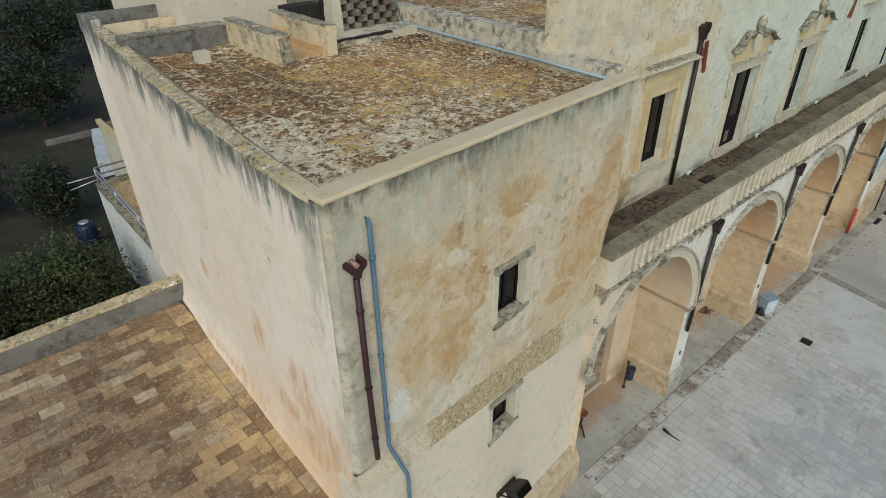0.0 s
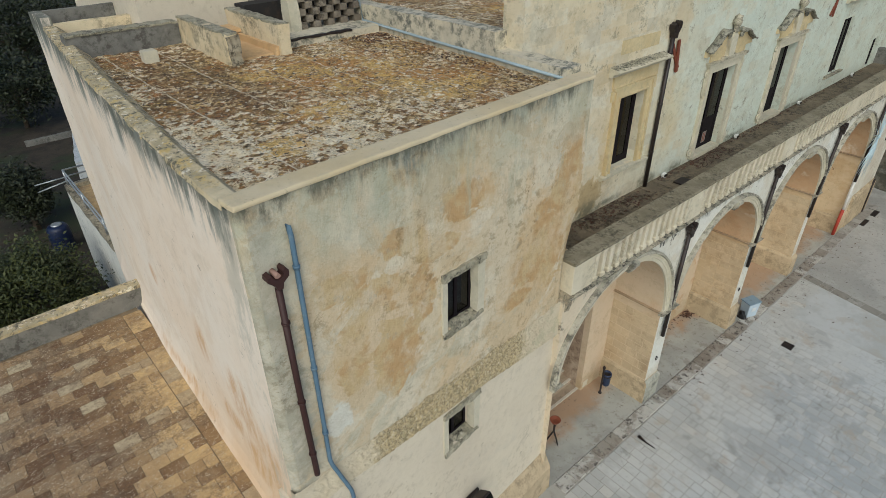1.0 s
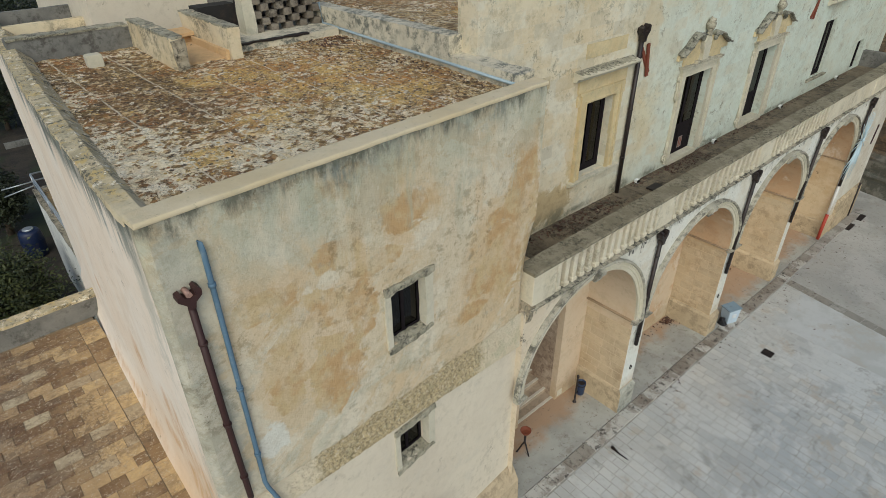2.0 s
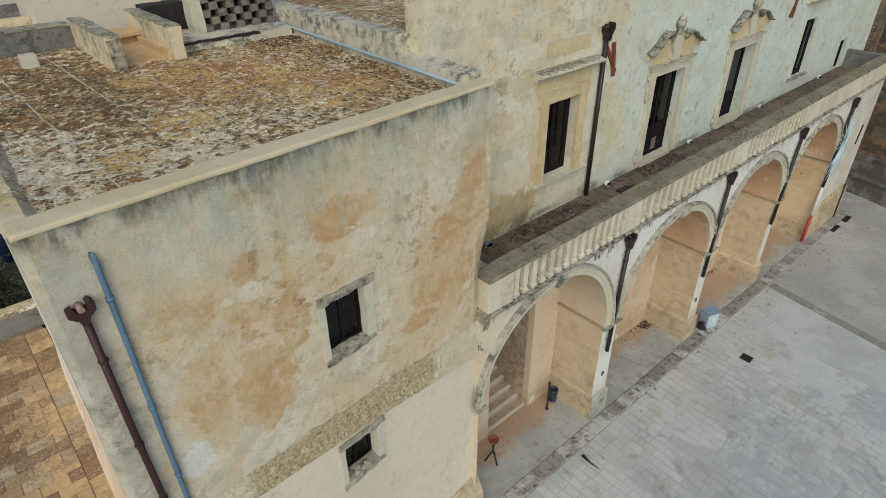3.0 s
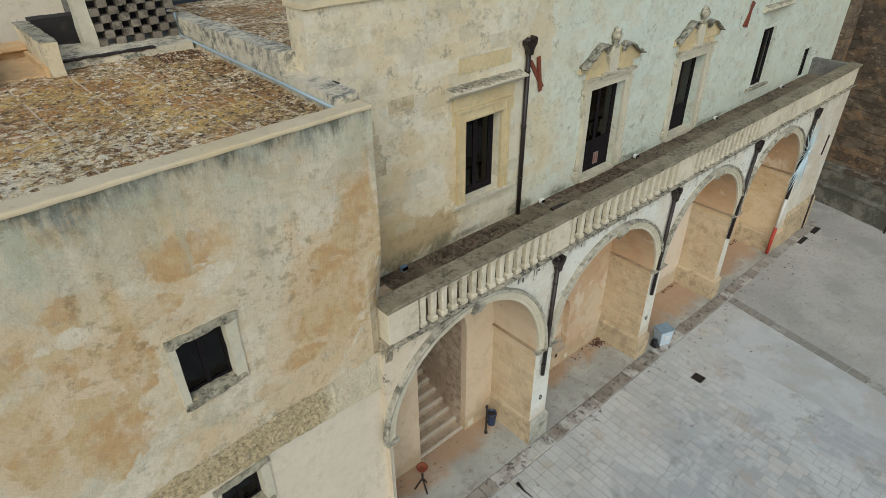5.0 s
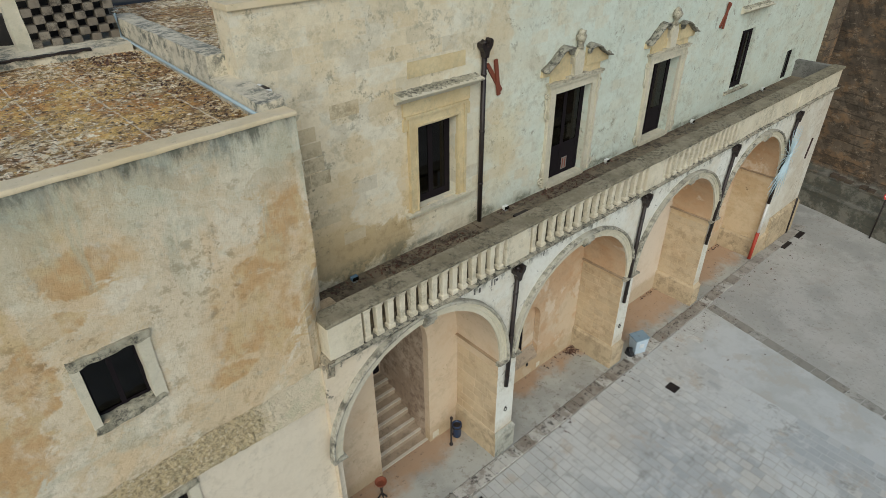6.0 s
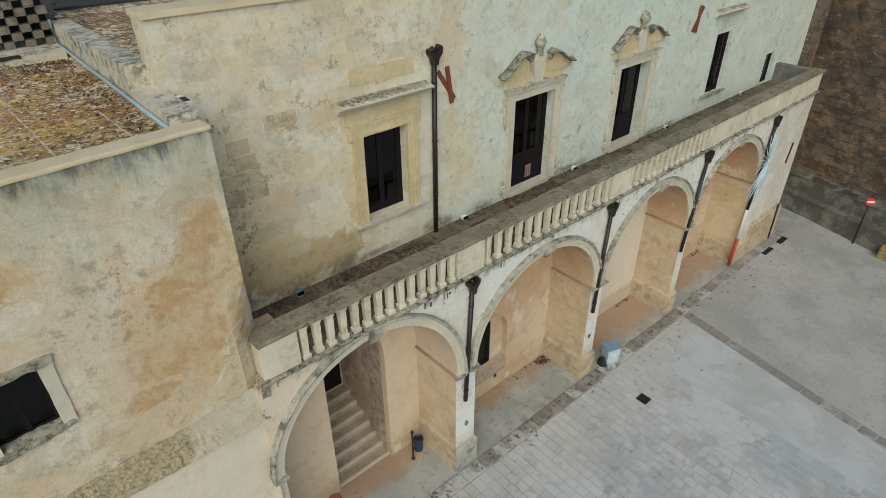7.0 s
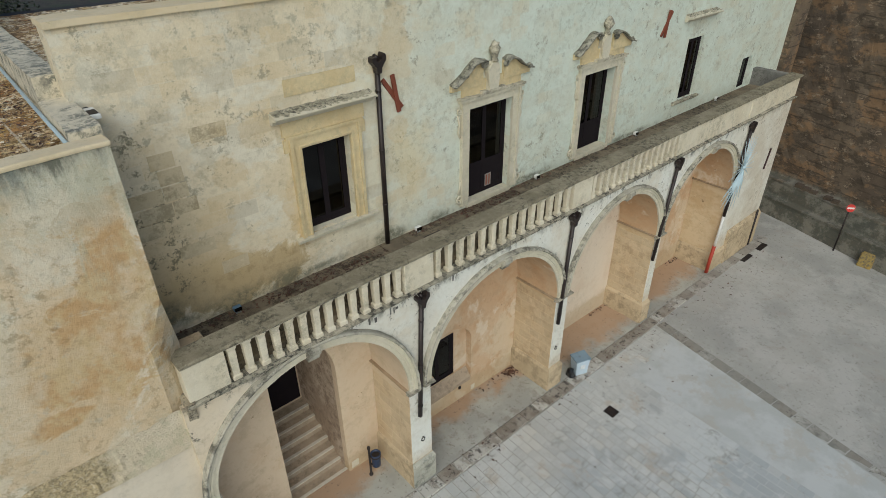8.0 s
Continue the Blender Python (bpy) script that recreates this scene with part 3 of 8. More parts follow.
def ground_mat():
    k = Mat("court_concrete")
    c = k.mix(k.rng(k.noise(0.25, 6, 0.6), 0.35, 0.65), (0.42, 0.405, 0.37), (0.33, 0.325, 0.30))
    c = k.mix(k.rng(k.noise(1.2, 6, 0.7, shift=3), 0.5, 0.70, 0, 0.6), c, (0.36, 0.32, 0.28))
    c = k.mix(k.rng(k.noise(0.5, 8, 0.7, shift=33), 0.48, 0.60, 0, 0.65), c, (0.47, 0.455, 0.425))
    c = k.mix(k.rng(k.noise(7, 6, 0.75, shift=5), 0.54, 0.66, 0, 0.6), c, (0.21, 0.20, 0.175))
    paved = k.rng(k.math("ADD", k.x, k.math("MULTIPLY_ADD", k.y, -0.152, 0.737)), 24.3, 24.4, 1, 0)
    c = k.mix(paved, c, k.mix(k.rng(k.noise(1.4, 6, 0.7, shift=16), 0.42, 0.6), (0.39, 0.37, 0.325), (0.26, 0.245, 0.21)))
    screed = k.mul(paved, k.mul(k.rng(k.math("ADD", k.x, k.math("MULTIPLY_ADD", k.noise(0.7, 5, 0.6, shift=26), 2.4, -1.2)), 19.0, 21.0), k.rng(k.y, 4.0, 4.6, 1, 0.3)))
    pale = k.mix(k.rng(k.noise(0.6, 7, 0.68, shift=36), 0.42, 0.58), (0.44, 0.45, 0.435), (0.51, 0.52, 0.51))
    pale = k.mix(k.rng(k.noise(1.1, 7, 0.7, shift=46), 0.52, 0.62, 0, 0.6), pale, (0.43, 0.40, 0.35))
    c = k.mix(screed, c, pale)
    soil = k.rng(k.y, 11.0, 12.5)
    # soil colour lowered to near black for garden shade and lens falloff
    shaded_earth = k.mix(k.rng(k.noise(1.0, 6, 0.7, shift=9), 0.4, 0.62), (0.020, 0.015, 0.010), (0.045, 0.034, 0.021))
    shaded_earth = k.mix(k.rng(k.noise(0.4, 5, 0.6, shift=12), 0.5, 0.6), shaded_earth, (0.025, 0.032, 0.012))
    c = k.mix(soil, c, shaded_earth)
    h = k.math("ADD", k.mul(k.noise(5, 6, 0.7), 0.6), k.mul(k.noise(40, 4, 0.7), 0.4))
    return k.done(c, 0.88, h, 0.015, 0.6)


def paint(name, colour, rough=0.5, metal=0.0, wear=0.35, worn=(0.10, 0.06, 0.04)):
    k = Mat(name)
    c = k.mix(k.rng(k.noise(6, 5, 0.7), 0.5, 0.72, 0, wear), colour, worn)
    c = k.mix(k.rng(k.noise(1.5, 4, 0.6, shift=4), 0.3, 0.7, 0, 0.3), c, tuple(v * 0.6 for v in colour))
    return k.done(c, rough, k.noise(30, 4, 0.7), 0.004, 0.4, metal)


def old_wall():
    k = Mat("old_tower_stone")
    c = k.mix(k.rng(k.noise(0.35, 6, 0.65), 0.38, 0.62), (0.115, 0.085, 0.058), (0.20, 0.15, 0.10))
    c = k.mix(k.rng(k.noise(0.7, 9, 0.72, shift=4, stretch=(1, 1, 1.5)), 0.49, 0.58, 0, 0.85), c, (0.27, 0.165, 0.085))
    c = k.mix(k.rng(k.noise(1.5, 9, 0.76, shift=8, stretch=(1, 1, 1.8)), 0.48, 0.57, 0, 0.75), c, (0.07, 0.054, 0.038))
    c = k.mix(k.rng(k.noise(2.2, 9, 0.78, shift=28, stretch=(1, 1, 1.8)), 0.57, 0.62, 0, 0.75), c, (0.36, 0.28, 0.19))
    bed = k.math("ABSOLUTE", k.math("SUBTRACT", k.math("FRACT", k.math("ADD", k.math("DIVIDE", k.z, 0.42), k.mul(k.noise(0.8, 5, 0.6, shift=55), 0.5))), 0.5))
    c = k.mix(k.mul(k.rng(bed, 0.02, 0.10, 0.7, 0), k.rng(k.noise(0.8, 5, 0.6, shift=57), 0.42, 0.56)), c, (0.045, 0.035, 0.026))
    low = k.rng(k.math("ADD", k.z, k.math("MULTIPLY_ADD", k.noise(1.5, 5), 0.8, -0.4)), 1.3, 1.8, 1, 0)
    c = k.mix(k.mul(low, 0.85), c, k.mix(k.rng(k.noise(1.1, 9, 0.76, shift=6), 0.44, 0.58), (0.10, 0.105, 0.085), (0.24, 0.23, 0.19)))
    h = k.math("ADD", k.mul(k.noise(2.4, 8, 0.78), 0.7), k.mul(k.noise(14, 6, 0.78), 0.3))
    return k.done(c, 0.95, h, 0.12, 1.0)


def leaf_mat(name, a, b):
    k = Mat(name)
    c = k.mix(k.island(), a, b)
    c = k.mix(k.rng(k.noise(1.2, 3), 0.4, 0.65, 0, 0.6), c, tuple(v * 0.5 for v in a))
    return k.done(c, 0.6)


def arcade_floor():
    k = Mat("arcade_cement")
    c = k.mix(k.rng(k.noise(0.8, 6, 0.65), 0.4, 0.6), (0.41, 0.405, 0.36), (0.33, 0.325, 0.29))
    c = k.mix(k.rng(k.noise(2.2, 8, 0.72, shift=5), 0.50, 0.62, 0, 0.6), c, (0.23, 0.20, 0.16))
    dirt = k.rng(k.math("ADD", k.y, k.math("MULTIPLY_ADD", k.noise(0.9, 6, 0.65, shift=8), 2.4, -1.2)), k.rng(k.x, 18.5, 20.5, 6.05, 5.45), k.rng(k.x, 18.5, 20.5, 6.75, 6.2))
    c = k.mix(k.mul(dirt, 0.85), c, (0.40, 0.255, 0.15))
    c = k.mix(k.rng(k.noise(7, 8, 0.78, shift=15), 0.58, 0.64, 0, 0.7), c, (0.13, 0.10, 0.075))
    h = k.math("ADD", k.mul(k.noise(5, 7, 0.7), 0.7), k.mul(k.noise(30, 5, 0.75), 0.3))
    return k.done(c, 0.85, h, 0.012, 0.6)


def glass_mat():
    k = Mat("window_glass")
    t = k.t
    clear, gloss = t.nodes.new("ShaderNodeBsdfTransparent"), t.nodes.new("ShaderNodeBsdfGlossy")
    clear.inputs[0].default_value = (0.05, 0.05, 0.058, 1)
    gloss.inputs["Roughness"].default_value = 0.04
    f, mx = t.nodes.new("ShaderNodeFresnel"), t.nodes.new("ShaderNodeMixShader")
    f.inputs[0].default_value = 1.45
    t.links.new(f.outputs[0], mx.inputs[0])
    t.links.new(clear.outputs[0], mx.inputs[1])
    t.links.new(gloss.outputs[0], mx.inputs[2])
    t.links.new(mx.outputs[0], t.nodes["Material Output"].inputs[0])
    return k.m


M_FRONT, M_SIDE, M_LOW, M_UPPER = plaster_front(), plaster_side(), plaster_low(), plaster_upper()
M_ARC, M_NICHE, M_BAND, M_ROOF, M_COPE = plaster_arcade(), plaster_niche(), rubble_band(), lichen_roof(), coping_mat()
M_TILE_J = tile_mat(True)
M_TILE, M_PAVE, M_PAVE_J, M_KERB, M_GROUND, M_OLD = tile_mat(), paver_mat(), paver_mat(True), kerb_mat(), ground_mat(), old_wall()
M_FRAME = stone("yellow_limestone", (0.63, 0.515, 0.30), (0.55, 0.43, 0.235), (0.33, 0.30, 0.2), 0.4)
M_FRAME_PALE = stone("pale_limestone", (0.60, 0.55, 0.43), (0.55, 0.50, 0.37), (0.33, 0.32, 0.25), 0.45)
M_MOULD = stone("weathered_moulding", (0.47, 0.42, 0.32), (0.32, 0.30, 0.23), (0.045, 0.043, 0.035), 1.0, cover=0.08)
M_HOOD = stone("arch_hood_stone", (0.46, 0.43, 0.345), (0.33, 0.305, 0.24), (0.075, 0.07, 0.055), 0.9, scale=0.6, cover=0.01)
M_CAP = stone("pediment_cap_stone", (0.34, 0.32, 0.25), (0.22, 0.205, 0.155), (0.05, 0.047, 0.036), 0.95, cover=0.04)
M_FINIAL = stone("finial_stone", (0.52, 0.475, 0.36), (0.43, 0.39, 0.29), (0.11, 0.10, 0.075), 0.75)
M_IMPOST = stone("impost_stone", (0.40, 0.30, 0.195), (0.33, 0.24, 0.15), (0.15, 0.11, 0.07), 0.5)
M_ROUGH = stone("broken_stone", (0.40, 0.345, 0.25), (0.26, 0.22, 0.15), (0.045, 0.038, 0.026), 1.0, scale=1.3, cover=0.04)
M_JAMB = stone("ashlar_block", (0.58, 0.46, 0.30), (0.49, 0.365, 0.22), (0.26, 0.18, 0.105), 0.5, pieces=True, scale=0.6)
M_PLINTH = stone("pier_plinth_stone", (0.54, 0.425, 0.275), (0.44, 0.345, 0.22), (0.19, 0.15, 0.095), 0.6, scale=0.6, cover=0.02)
M_DAMP = stone("damp_plinth_stone", (0.49, 0.47, 0.385), (0.37, 0.36, 0.30), (0.11, 0.115, 0.095), 0.8, scale=0.8, cover=0.03)
M_BAL = stone("balustrade_stone", (0.66, 0.60, 0.465), (0.60, 0.53, 0.39), (0.24, 0.22, 0.155), 0.55)
M_BALTOP = stone("balustrade_coping", (0.275, 0.24, 0.165), (0.19, 0.162, 0.105), (0.06, 0.052, 0.034), 0.9, scale=1.3)
M_BARE = stone("bare_ashlar", (0.59, 0.50, 0.335), (0.51, 0.405, 0.245), (0.24, 0.19, 0.115), 0.6, pieces=True)
M_CRUST = stone("lichen_rubble", (0.44, 0.40, 0.30), (0.29, 0.265, 0.185), (0.05, 0.046, 0.034), 0.95, scale=2.6, cover=0.02)
M_SLAB = stone("balcony_slab", (0.22, 0.175, 0.115), (0.12, 0.096, 0.064), (0.04, 0.033, 0.022), 0.95, pieces=True)
M_GREYWALL = stone("grey_cement", (0.225, 0.215, 0.19), (0.155, 0.15, 0.135), (0.06, 0.055, 0.045), 0.8)
M_STEP = stone("stair_stone", (0.43, 0.34, 0.245), (0.35, 0.275, 0.195), (0.19, 0.145, 0.10), 0.6)
M_NOSE = stone("step_nosing", (0.64, 0.58, 0.48), (0.58, 0.52, 0.42), (0.4, 0.35, 0.28), 0.4)
M_FLOOR = arcade_floor()
M_BRONZE = paint("dark_brown_pipe", (0.030, 0.022, 0.020), 0.45, 0.3)
M_RUST = paint("rust_red_pipe", (0.042, 0.014, 0.012), 0.6, 0.1, 0.5, (0.03, 0.015, 0.012))
M_BLUE = paint("blue_grey_pipe", (0.10, 0.175, 0.25), 0.55, 0.0, 0.45, (0.28, 0.31, 0.31))
M_PALEPIPE = paint("pale_pipe", (0.34, 0.42, 0.46), 0.5, 0.0, 0.4, (0.45, 0.45, 0.42))
M_PAPER = paint("old_paper", (0.24, 0.21, 0.19), 0.8, 0.0, 0.2)
M_RED = paint("red_oxide_bar", (0.19, 0.05, 0.025), 0.7, 0.0, 0.5, (0.12, 0.03, 0.02))
M_IRON = paint("cast_iron", (0.035, 0.028, 0.026), 0.6, 0.4)
M_WOOD = paint("dark_stained_wood", (0.011, 0.008, 0.010), 0.75, 0.0, 0.3, (0.025, 0.016, 0.014))
M_WOOD.node_tree.nodes["Principled BSDF"].inputs["Specular IOR Level"].default_value = 0.15
M_BIN = paint("navy_bin", (0.018, 0.035, 0.085), 0.45)
M_SEAT = paint("red_terracotta", (0.24, 0.065, 0.03), 0.7)
M_WHITE = paint("white_enamel", (0.75, 0.74, 0.70), 0.5, 0.0, 0.2, (0.4, 0.36, 0.3))
M_PARAPET = stone("parapet_plaster", (0.63, 0.56, 0.42), (0.54, 0.485, 0.37), (0.12, 0.125, 0.105), 0.95, scale=0.8)
M_SIGNRED = paint("sign_red", (0.55, 0.03, 0.02), 0.4, 0.0, 0.1)
M_SHEET = paint("white_sheet", (0.60, 0.62, 0.62), 0.6, 0.0, 0.9, (0.06, 0.07, 0.10))
M_GUARD = paint("orange_red_guard", (0.40, 0.045, 0.022), 0.6, 0.0, 0.4, (0.22, 0.05, 0.03))
M_STROKE = paint("faded_black_paint", (0.10, 0.095, 0.085), 0.9, 0.0, 0.6, (0.40, 0.38, 0.33))
M_YELLOW = stone("yellow_paint", (0.42, 0.29, 0.07), (0.33, 0.24, 0.085), (0.13, 0.115, 0.085), 0.95, scale=1.6, cover=0.08)
M_PALEBLUE = paint("pale_blue_plastic", (0.46, 0.54, 0.61), 0.5, 0.0, 0.4, (0.45, 0.45, 0.43))
M_TARP = paint("blue_grey_cover", (0.22, 0.30, 0.36), 0.7, 0.0, 0.6, (0.10, 0.11, 0.12))
M_BAG = paint("black_plastic_bag", (0.012, 0.012, 0.014), 0.35, 0.0, 0.2, (0.05, 0.05, 0.05))
M_TINSEL = paint("pale_blue_tinsel", (0.50, 0.64, 0.70), 0.4, 0.0, 0.1, (0.6, 0.66, 0.7))
M_STEEL = paint("galvanised_rail", (0.50, 0.52, 0.53), 0.4, 0.6, 0.3, (0.25, 0.24, 0.22))
# barrel blue lowered to take in lens falloff
M_BARREL = paint("blue_barrel", (0.004, 0.013, 0.05), 0.5)
M_DARKROOM = paint("dim_interior", (0.02, 0.018, 0.017), 0.9)
# brown stain made stronger to carry the stairwell's shade as well
M_STAIRWALL = stone("stained_stair_plaster", (0.50, 0.40, 0.30), (0.33, 0.245, 0.175), (0.19, 0.13, 0.09), 0.8, scale=0.7, cover=0.04)
M_ORANGE = stone("orange_plaster", (0.64, 0.44, 0.235), (0.58, 0.38, 0.19), (0.36, 0.25, 0.13), 0.5)
M_STUB = stone("yellow_cream_plaster", (0.68, 0.575, 0.39), (0.62, 0.50, 0.31), (0.17, 0.145, 0.10), 0.85, scale=0.8)
M_SCREEN = stone("brown_cement_block", (0.27, 0.23, 0.175), (0.17, 0.14, 0.105), (0.05, 0.04, 0.03), 0.9)
M_CLAY = stone("pink_clay", (0.40, 0.25, 0.20), (0.32, 0.19, 0.15), (0.12, 0.07, 0.05), 0.7)
M_WHITEWASH = stone("whitewashed_plaster", (0.78, 0.76, 0.69), (0.72, 0.70, 0.63), (0.30, 0.31, 0.29), 0.6, scale=0.6)
M_GLASS = glass_mat()
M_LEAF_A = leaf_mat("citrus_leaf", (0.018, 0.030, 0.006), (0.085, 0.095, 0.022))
# olive leaf colour lowered to take in lens falloff over the garden
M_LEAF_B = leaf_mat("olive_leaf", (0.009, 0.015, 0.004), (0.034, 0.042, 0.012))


def flake_mat():
    k = Mat("lichen_flake")
    r = k.island()
    c = k.mix(k.rng(r, 0.30, 0.34), (0.34, 0.22, 0.10), (0.86, 0.77, 0.58))
    c = k.mix(k.rng(r, 0.55, 0.58), c, (0.62, 0.40, 0.12))
    c = k.mix(k.rng(r, 0.74, 0.77), c, (0.09, 0.065, 0.04))
    c = k.mix(k.rng(r, 0.94, 0.96), c, (0.35, 0.15, 0.05))
    c = k.mix(k.rng(k.noise(30, 5, 0.75), 0.45, 0.65, 0, 0.5), c, (0.16, 0.12, 0.075))
    return k.done(c, 0.95, k.noise(50, 4, 0.75), 0.006, 0.8)


M_FLAKE = flake_mat()
M_LITTER = leaf_mat("dead_leaf", (0.05, 0.022, 0.015), (0.12, 0.055, 0.032))
M_BARK = stone("bark", (0.10, 0.075, 0.05), (0.07, 0.05, 0.035), (0.03, 0.02, 0.015), 0.6)

# ---- building helpers ----
ORIGIN = {}


def mesh_of(name, bm):
    bmesh.ops.recalc_face_normals(bm, faces=bm.faces)
    me = bpy.data.meshes.new(name)
    bm.to_mesh(me)
    bm.free()
    return me


def thing(name, at, label, category, group="", kind=""):
    """An empty at a thing's base, which parents its parts."""
    ob = new(name)
    ob.location = at
    ORIGIN[ob.name] = Vector(at)
    return tagged(ob, label, category, group, kind)


def part(name, bm, material, parent, label=""):
    """One mesh, given in world places, under a thing or a part."""
    o = ORIGIN.get(parent.name, Vector((0, 0, 0)))
    bmesh.ops.translate(bm, verts=bm.verts, vec=-o)
    ob = new(name, mesh_of(name, bm))
    ob.data.materials.append(material)
    ob.parent = parent
    ORIGIN[ob.name] = o
    return tagged(ob, label)


def solid(name, bm, material, label, category, group="", kind="structure"):
    """One mesh of the setting, or a thing of one piece, in world places."""
    ob = new(name, mesh_of(name, bm))
    for m in material if isinstance(material, (list, tuple)) else [material]:
        ob.data.materials.append(m)
    return tagged(ob, label, category, group, kind)


def hexa(bm, p):
    """A body of eight corners: four below, four above, each round the same way."""
    v = [bm.verts.new(q) for q in p]
    for f in ((3, 2, 1, 0), (4, 5, 6, 7), (0, 1, 5, 4), (1, 2, 6, 5), (2, 3, 7, 6), (3, 0, 4, 7)):
        bm.faces.new([v[i] for i in f])
    return v


def box(bm, x0, x1, y0, y1, z0, z1):
    return hexa(bm, [(x0, y0, z0), (x1, y0, z0), (x1, y1, z0), (x0, y1, z0), (x0, y0, z1), (x1, y0, z1), (x1, y1, z1), (x0, y1, z1)])


def boxed(*b, bevel=0.0):
    bm = bmesh.new()
    box(bm, *b)
    if bevel:
        bmesh.ops.bevel(bm, geom=bm.edges[:], offset=bevel, segments=2, affect="EDGES", profile=0.6)
    return bm


def worn(bm, amount, scale=1.5, cut=0.0):
    """Divides long edges and pushes the points about, as wear does."""
    if cut:
        for _ in range(6):
            long = [e for e in bm.edges if e.calc_length() > cut]
            if not long:
                break
            bmesh.ops.subdivide_edges(bm, edges=long, cuts=1, use_grid_fill=True)
            if len(bm.verts) > 6000:
                break
    for v in bm.verts:
        v.co += amount * Vector((noise.noise(v.co * scale), noise.noise(v.co * scale + Vector((9, 3, 1))), noise.noise(v.co * scale + Vector((2, 7, 5)))))
    return bm


def prism(bm, outline, y0, y1):
    """An outline of (x, z) pushed through from y0 to y1."""
    a = [bm.verts.new((x, y0, z)) for x, z in outline]
    b = [bm.verts.new((x, y1, z)) for x, z in outline]
    bm.faces.new(a)
    bm.faces.new(b[::-1])
    for i in range(len(a)):
        j = (i + 1) % len(a)
        bm.faces.new((a[j], a[i], b[i], b[j]))


def profile_x(bm, outline, x0, x1):
    """An outline of (y, z) pushed through from x0 to x1."""
    a = [bm.verts.new((x0, y, z)) for y, z in outline]
    b = [bm.verts.new((x1, y, z)) for y, z in outline]
    bm.faces.new(a)
    bm.faces.new(b[::-1])
    for i in range(len(a)):
        j = (i + 1) % len(a)
        bm.faces.new((a[j], a[i], b[i], b[j]))


def tube(bm, points, radius, sides=12, close=True):
    """A round bar along a line of places."""
    pts = [Vector(p) for p in points]
    rad = radius if isinstance(radius, (list, tuple)) else [radius] * len(pts)
    rings = []
    for i, p in enumerate(pts):
        d = (pts[min(i + 1, len(pts) - 1)] - pts[max(i - 1, 0)]).normalized()
        u = d.cross(Vector((0.31, 0.95, 0.05)) if abs(d.z) > 0.7 else Vector((0, 0, 1))).normalized()
        w = d.cross(u)
        rings.append([bm.verts.new(p + rad[i] * (math.cos(q) * u + math.sin(q) * w)) for q in (2 * math.pi * k / sides for k in range(sides))])
    for r, s in zip(rings, rings[1:]):
        for k in range(sides):
            bm.faces.new((r[k], r[(k + 1) % sides], s[(k + 1) % sides], s[k]))
    if close:
        bm.faces.new(rings[0][::-1])
        bm.faces.new(rings[-1])
    for f in bm.faces:
        f.smooth = len(f.verts) == 4
    return bm


def lathe(bm, rows, at, sides=20):
    """Rings of (radius, height) round an upright axis."""
    o = Vector(at)
    rings = [[bm.verts.new(o + Vector((r * math.cos(2 * math.pi * k / sides), r * math.sin(2 * math.pi * k / sides), h))) for k in range(sides)] for r, h in rows]
    for r, s in zip(rings, rings[1:]):
        for k in range(sides):
            f = bm.faces.new((r[k], r[(k + 1) % sides], s[(k + 1) % sides], s[k]))
            f.smooth = sides > 8
    bm.faces.new(rings[0][::-1])
    bm.faces.new(rings[-1])
    return bm


def pierced(bm, x0, x1, z0, z1, y0, y1, holes):
    """A wall from y0 to y1 with openings (xa, xb, za, zb, rise); a rise makes a round head that begins at zb,
    and a function in its place gives the head's height along x."""
    def head(h, x):
        xa, xb, za, zb, rise = h
        if callable(rise):
            return rise(x)
        if not rise:
            return zb
        r, c = (xb - xa) / 2, (xa + xb) / 2
        return zb + rise * math.sqrt(max(0.0, 1 - ((x - c) / r) ** 2))
    cuts = {x0, x1}
    for h in holes:
        n = 48 if h[4] else 1
        for i in range(n + 1):
            q = i / n
            if h[4]:
                q = 0.5 - 0.5 * math.cos(math.pi * q)
            cuts.add(h[0] + (h[1] - h[0]) * q)
    cuts = sorted(cuts)
    quad = lambda *p: bm.faces.new([bm.verts.new(q) for q in p])
    for a, b in zip(cuts, cuts[1:]):
        m = (a + b) / 2
        inside = sorted((h for h in holes if h[0] < m < h[1]), key=lambda h: h[2])
        lo = [(z0, z0)]
        spans = []
        for h in inside:
            spans.append((lo[-1], (h[2], h[2])))
            lo.append((head(h, a), head(h, b)))
        spans.append((lo[-1], (z1, z1)))
        for (la, lb), (ha, hb) in spans:
            if ha - la < 1e-4 and hb - lb < 1e-4:
                continue
            for y in (y0, y1):
                quad((a, y, la), (b, y, lb), (b, y, hb), (a, y, ha))
        for h in inside:
            if h[2] > z0 + 1e-4:
                quad((a, y0, h[2]), (b, y0, h[2]), (b, y1, h[2]), (a, y1, h[2]))
            quad((a, y0, head(h, a)), (b, y0, head(h, b)), (b, y1, head(h, b)), (a, y1, head(h, a)))
        quad((a, y0, z1), (b, y0, z1), (b, y1, z1), (a, y1, z1))
        quad((a, y0, z0), (b, y0, z0), (b, y1, z0), (a, y1, z0))
    for h in holes:
        for x in h[:2]:
            z = head(h, x)
            quad((x, y0, h[2]), (x, y1, h[2]), (x, y1, z), (x, y0, z))
    for x in (x0, x1):
        quad((x, y0, z0), (x, y1, z0), (x, y1, z1), (x, y0, z1))
    bmesh.ops.remove_doubles(bm, verts=bm.verts, dist=1e-5)
    return bm


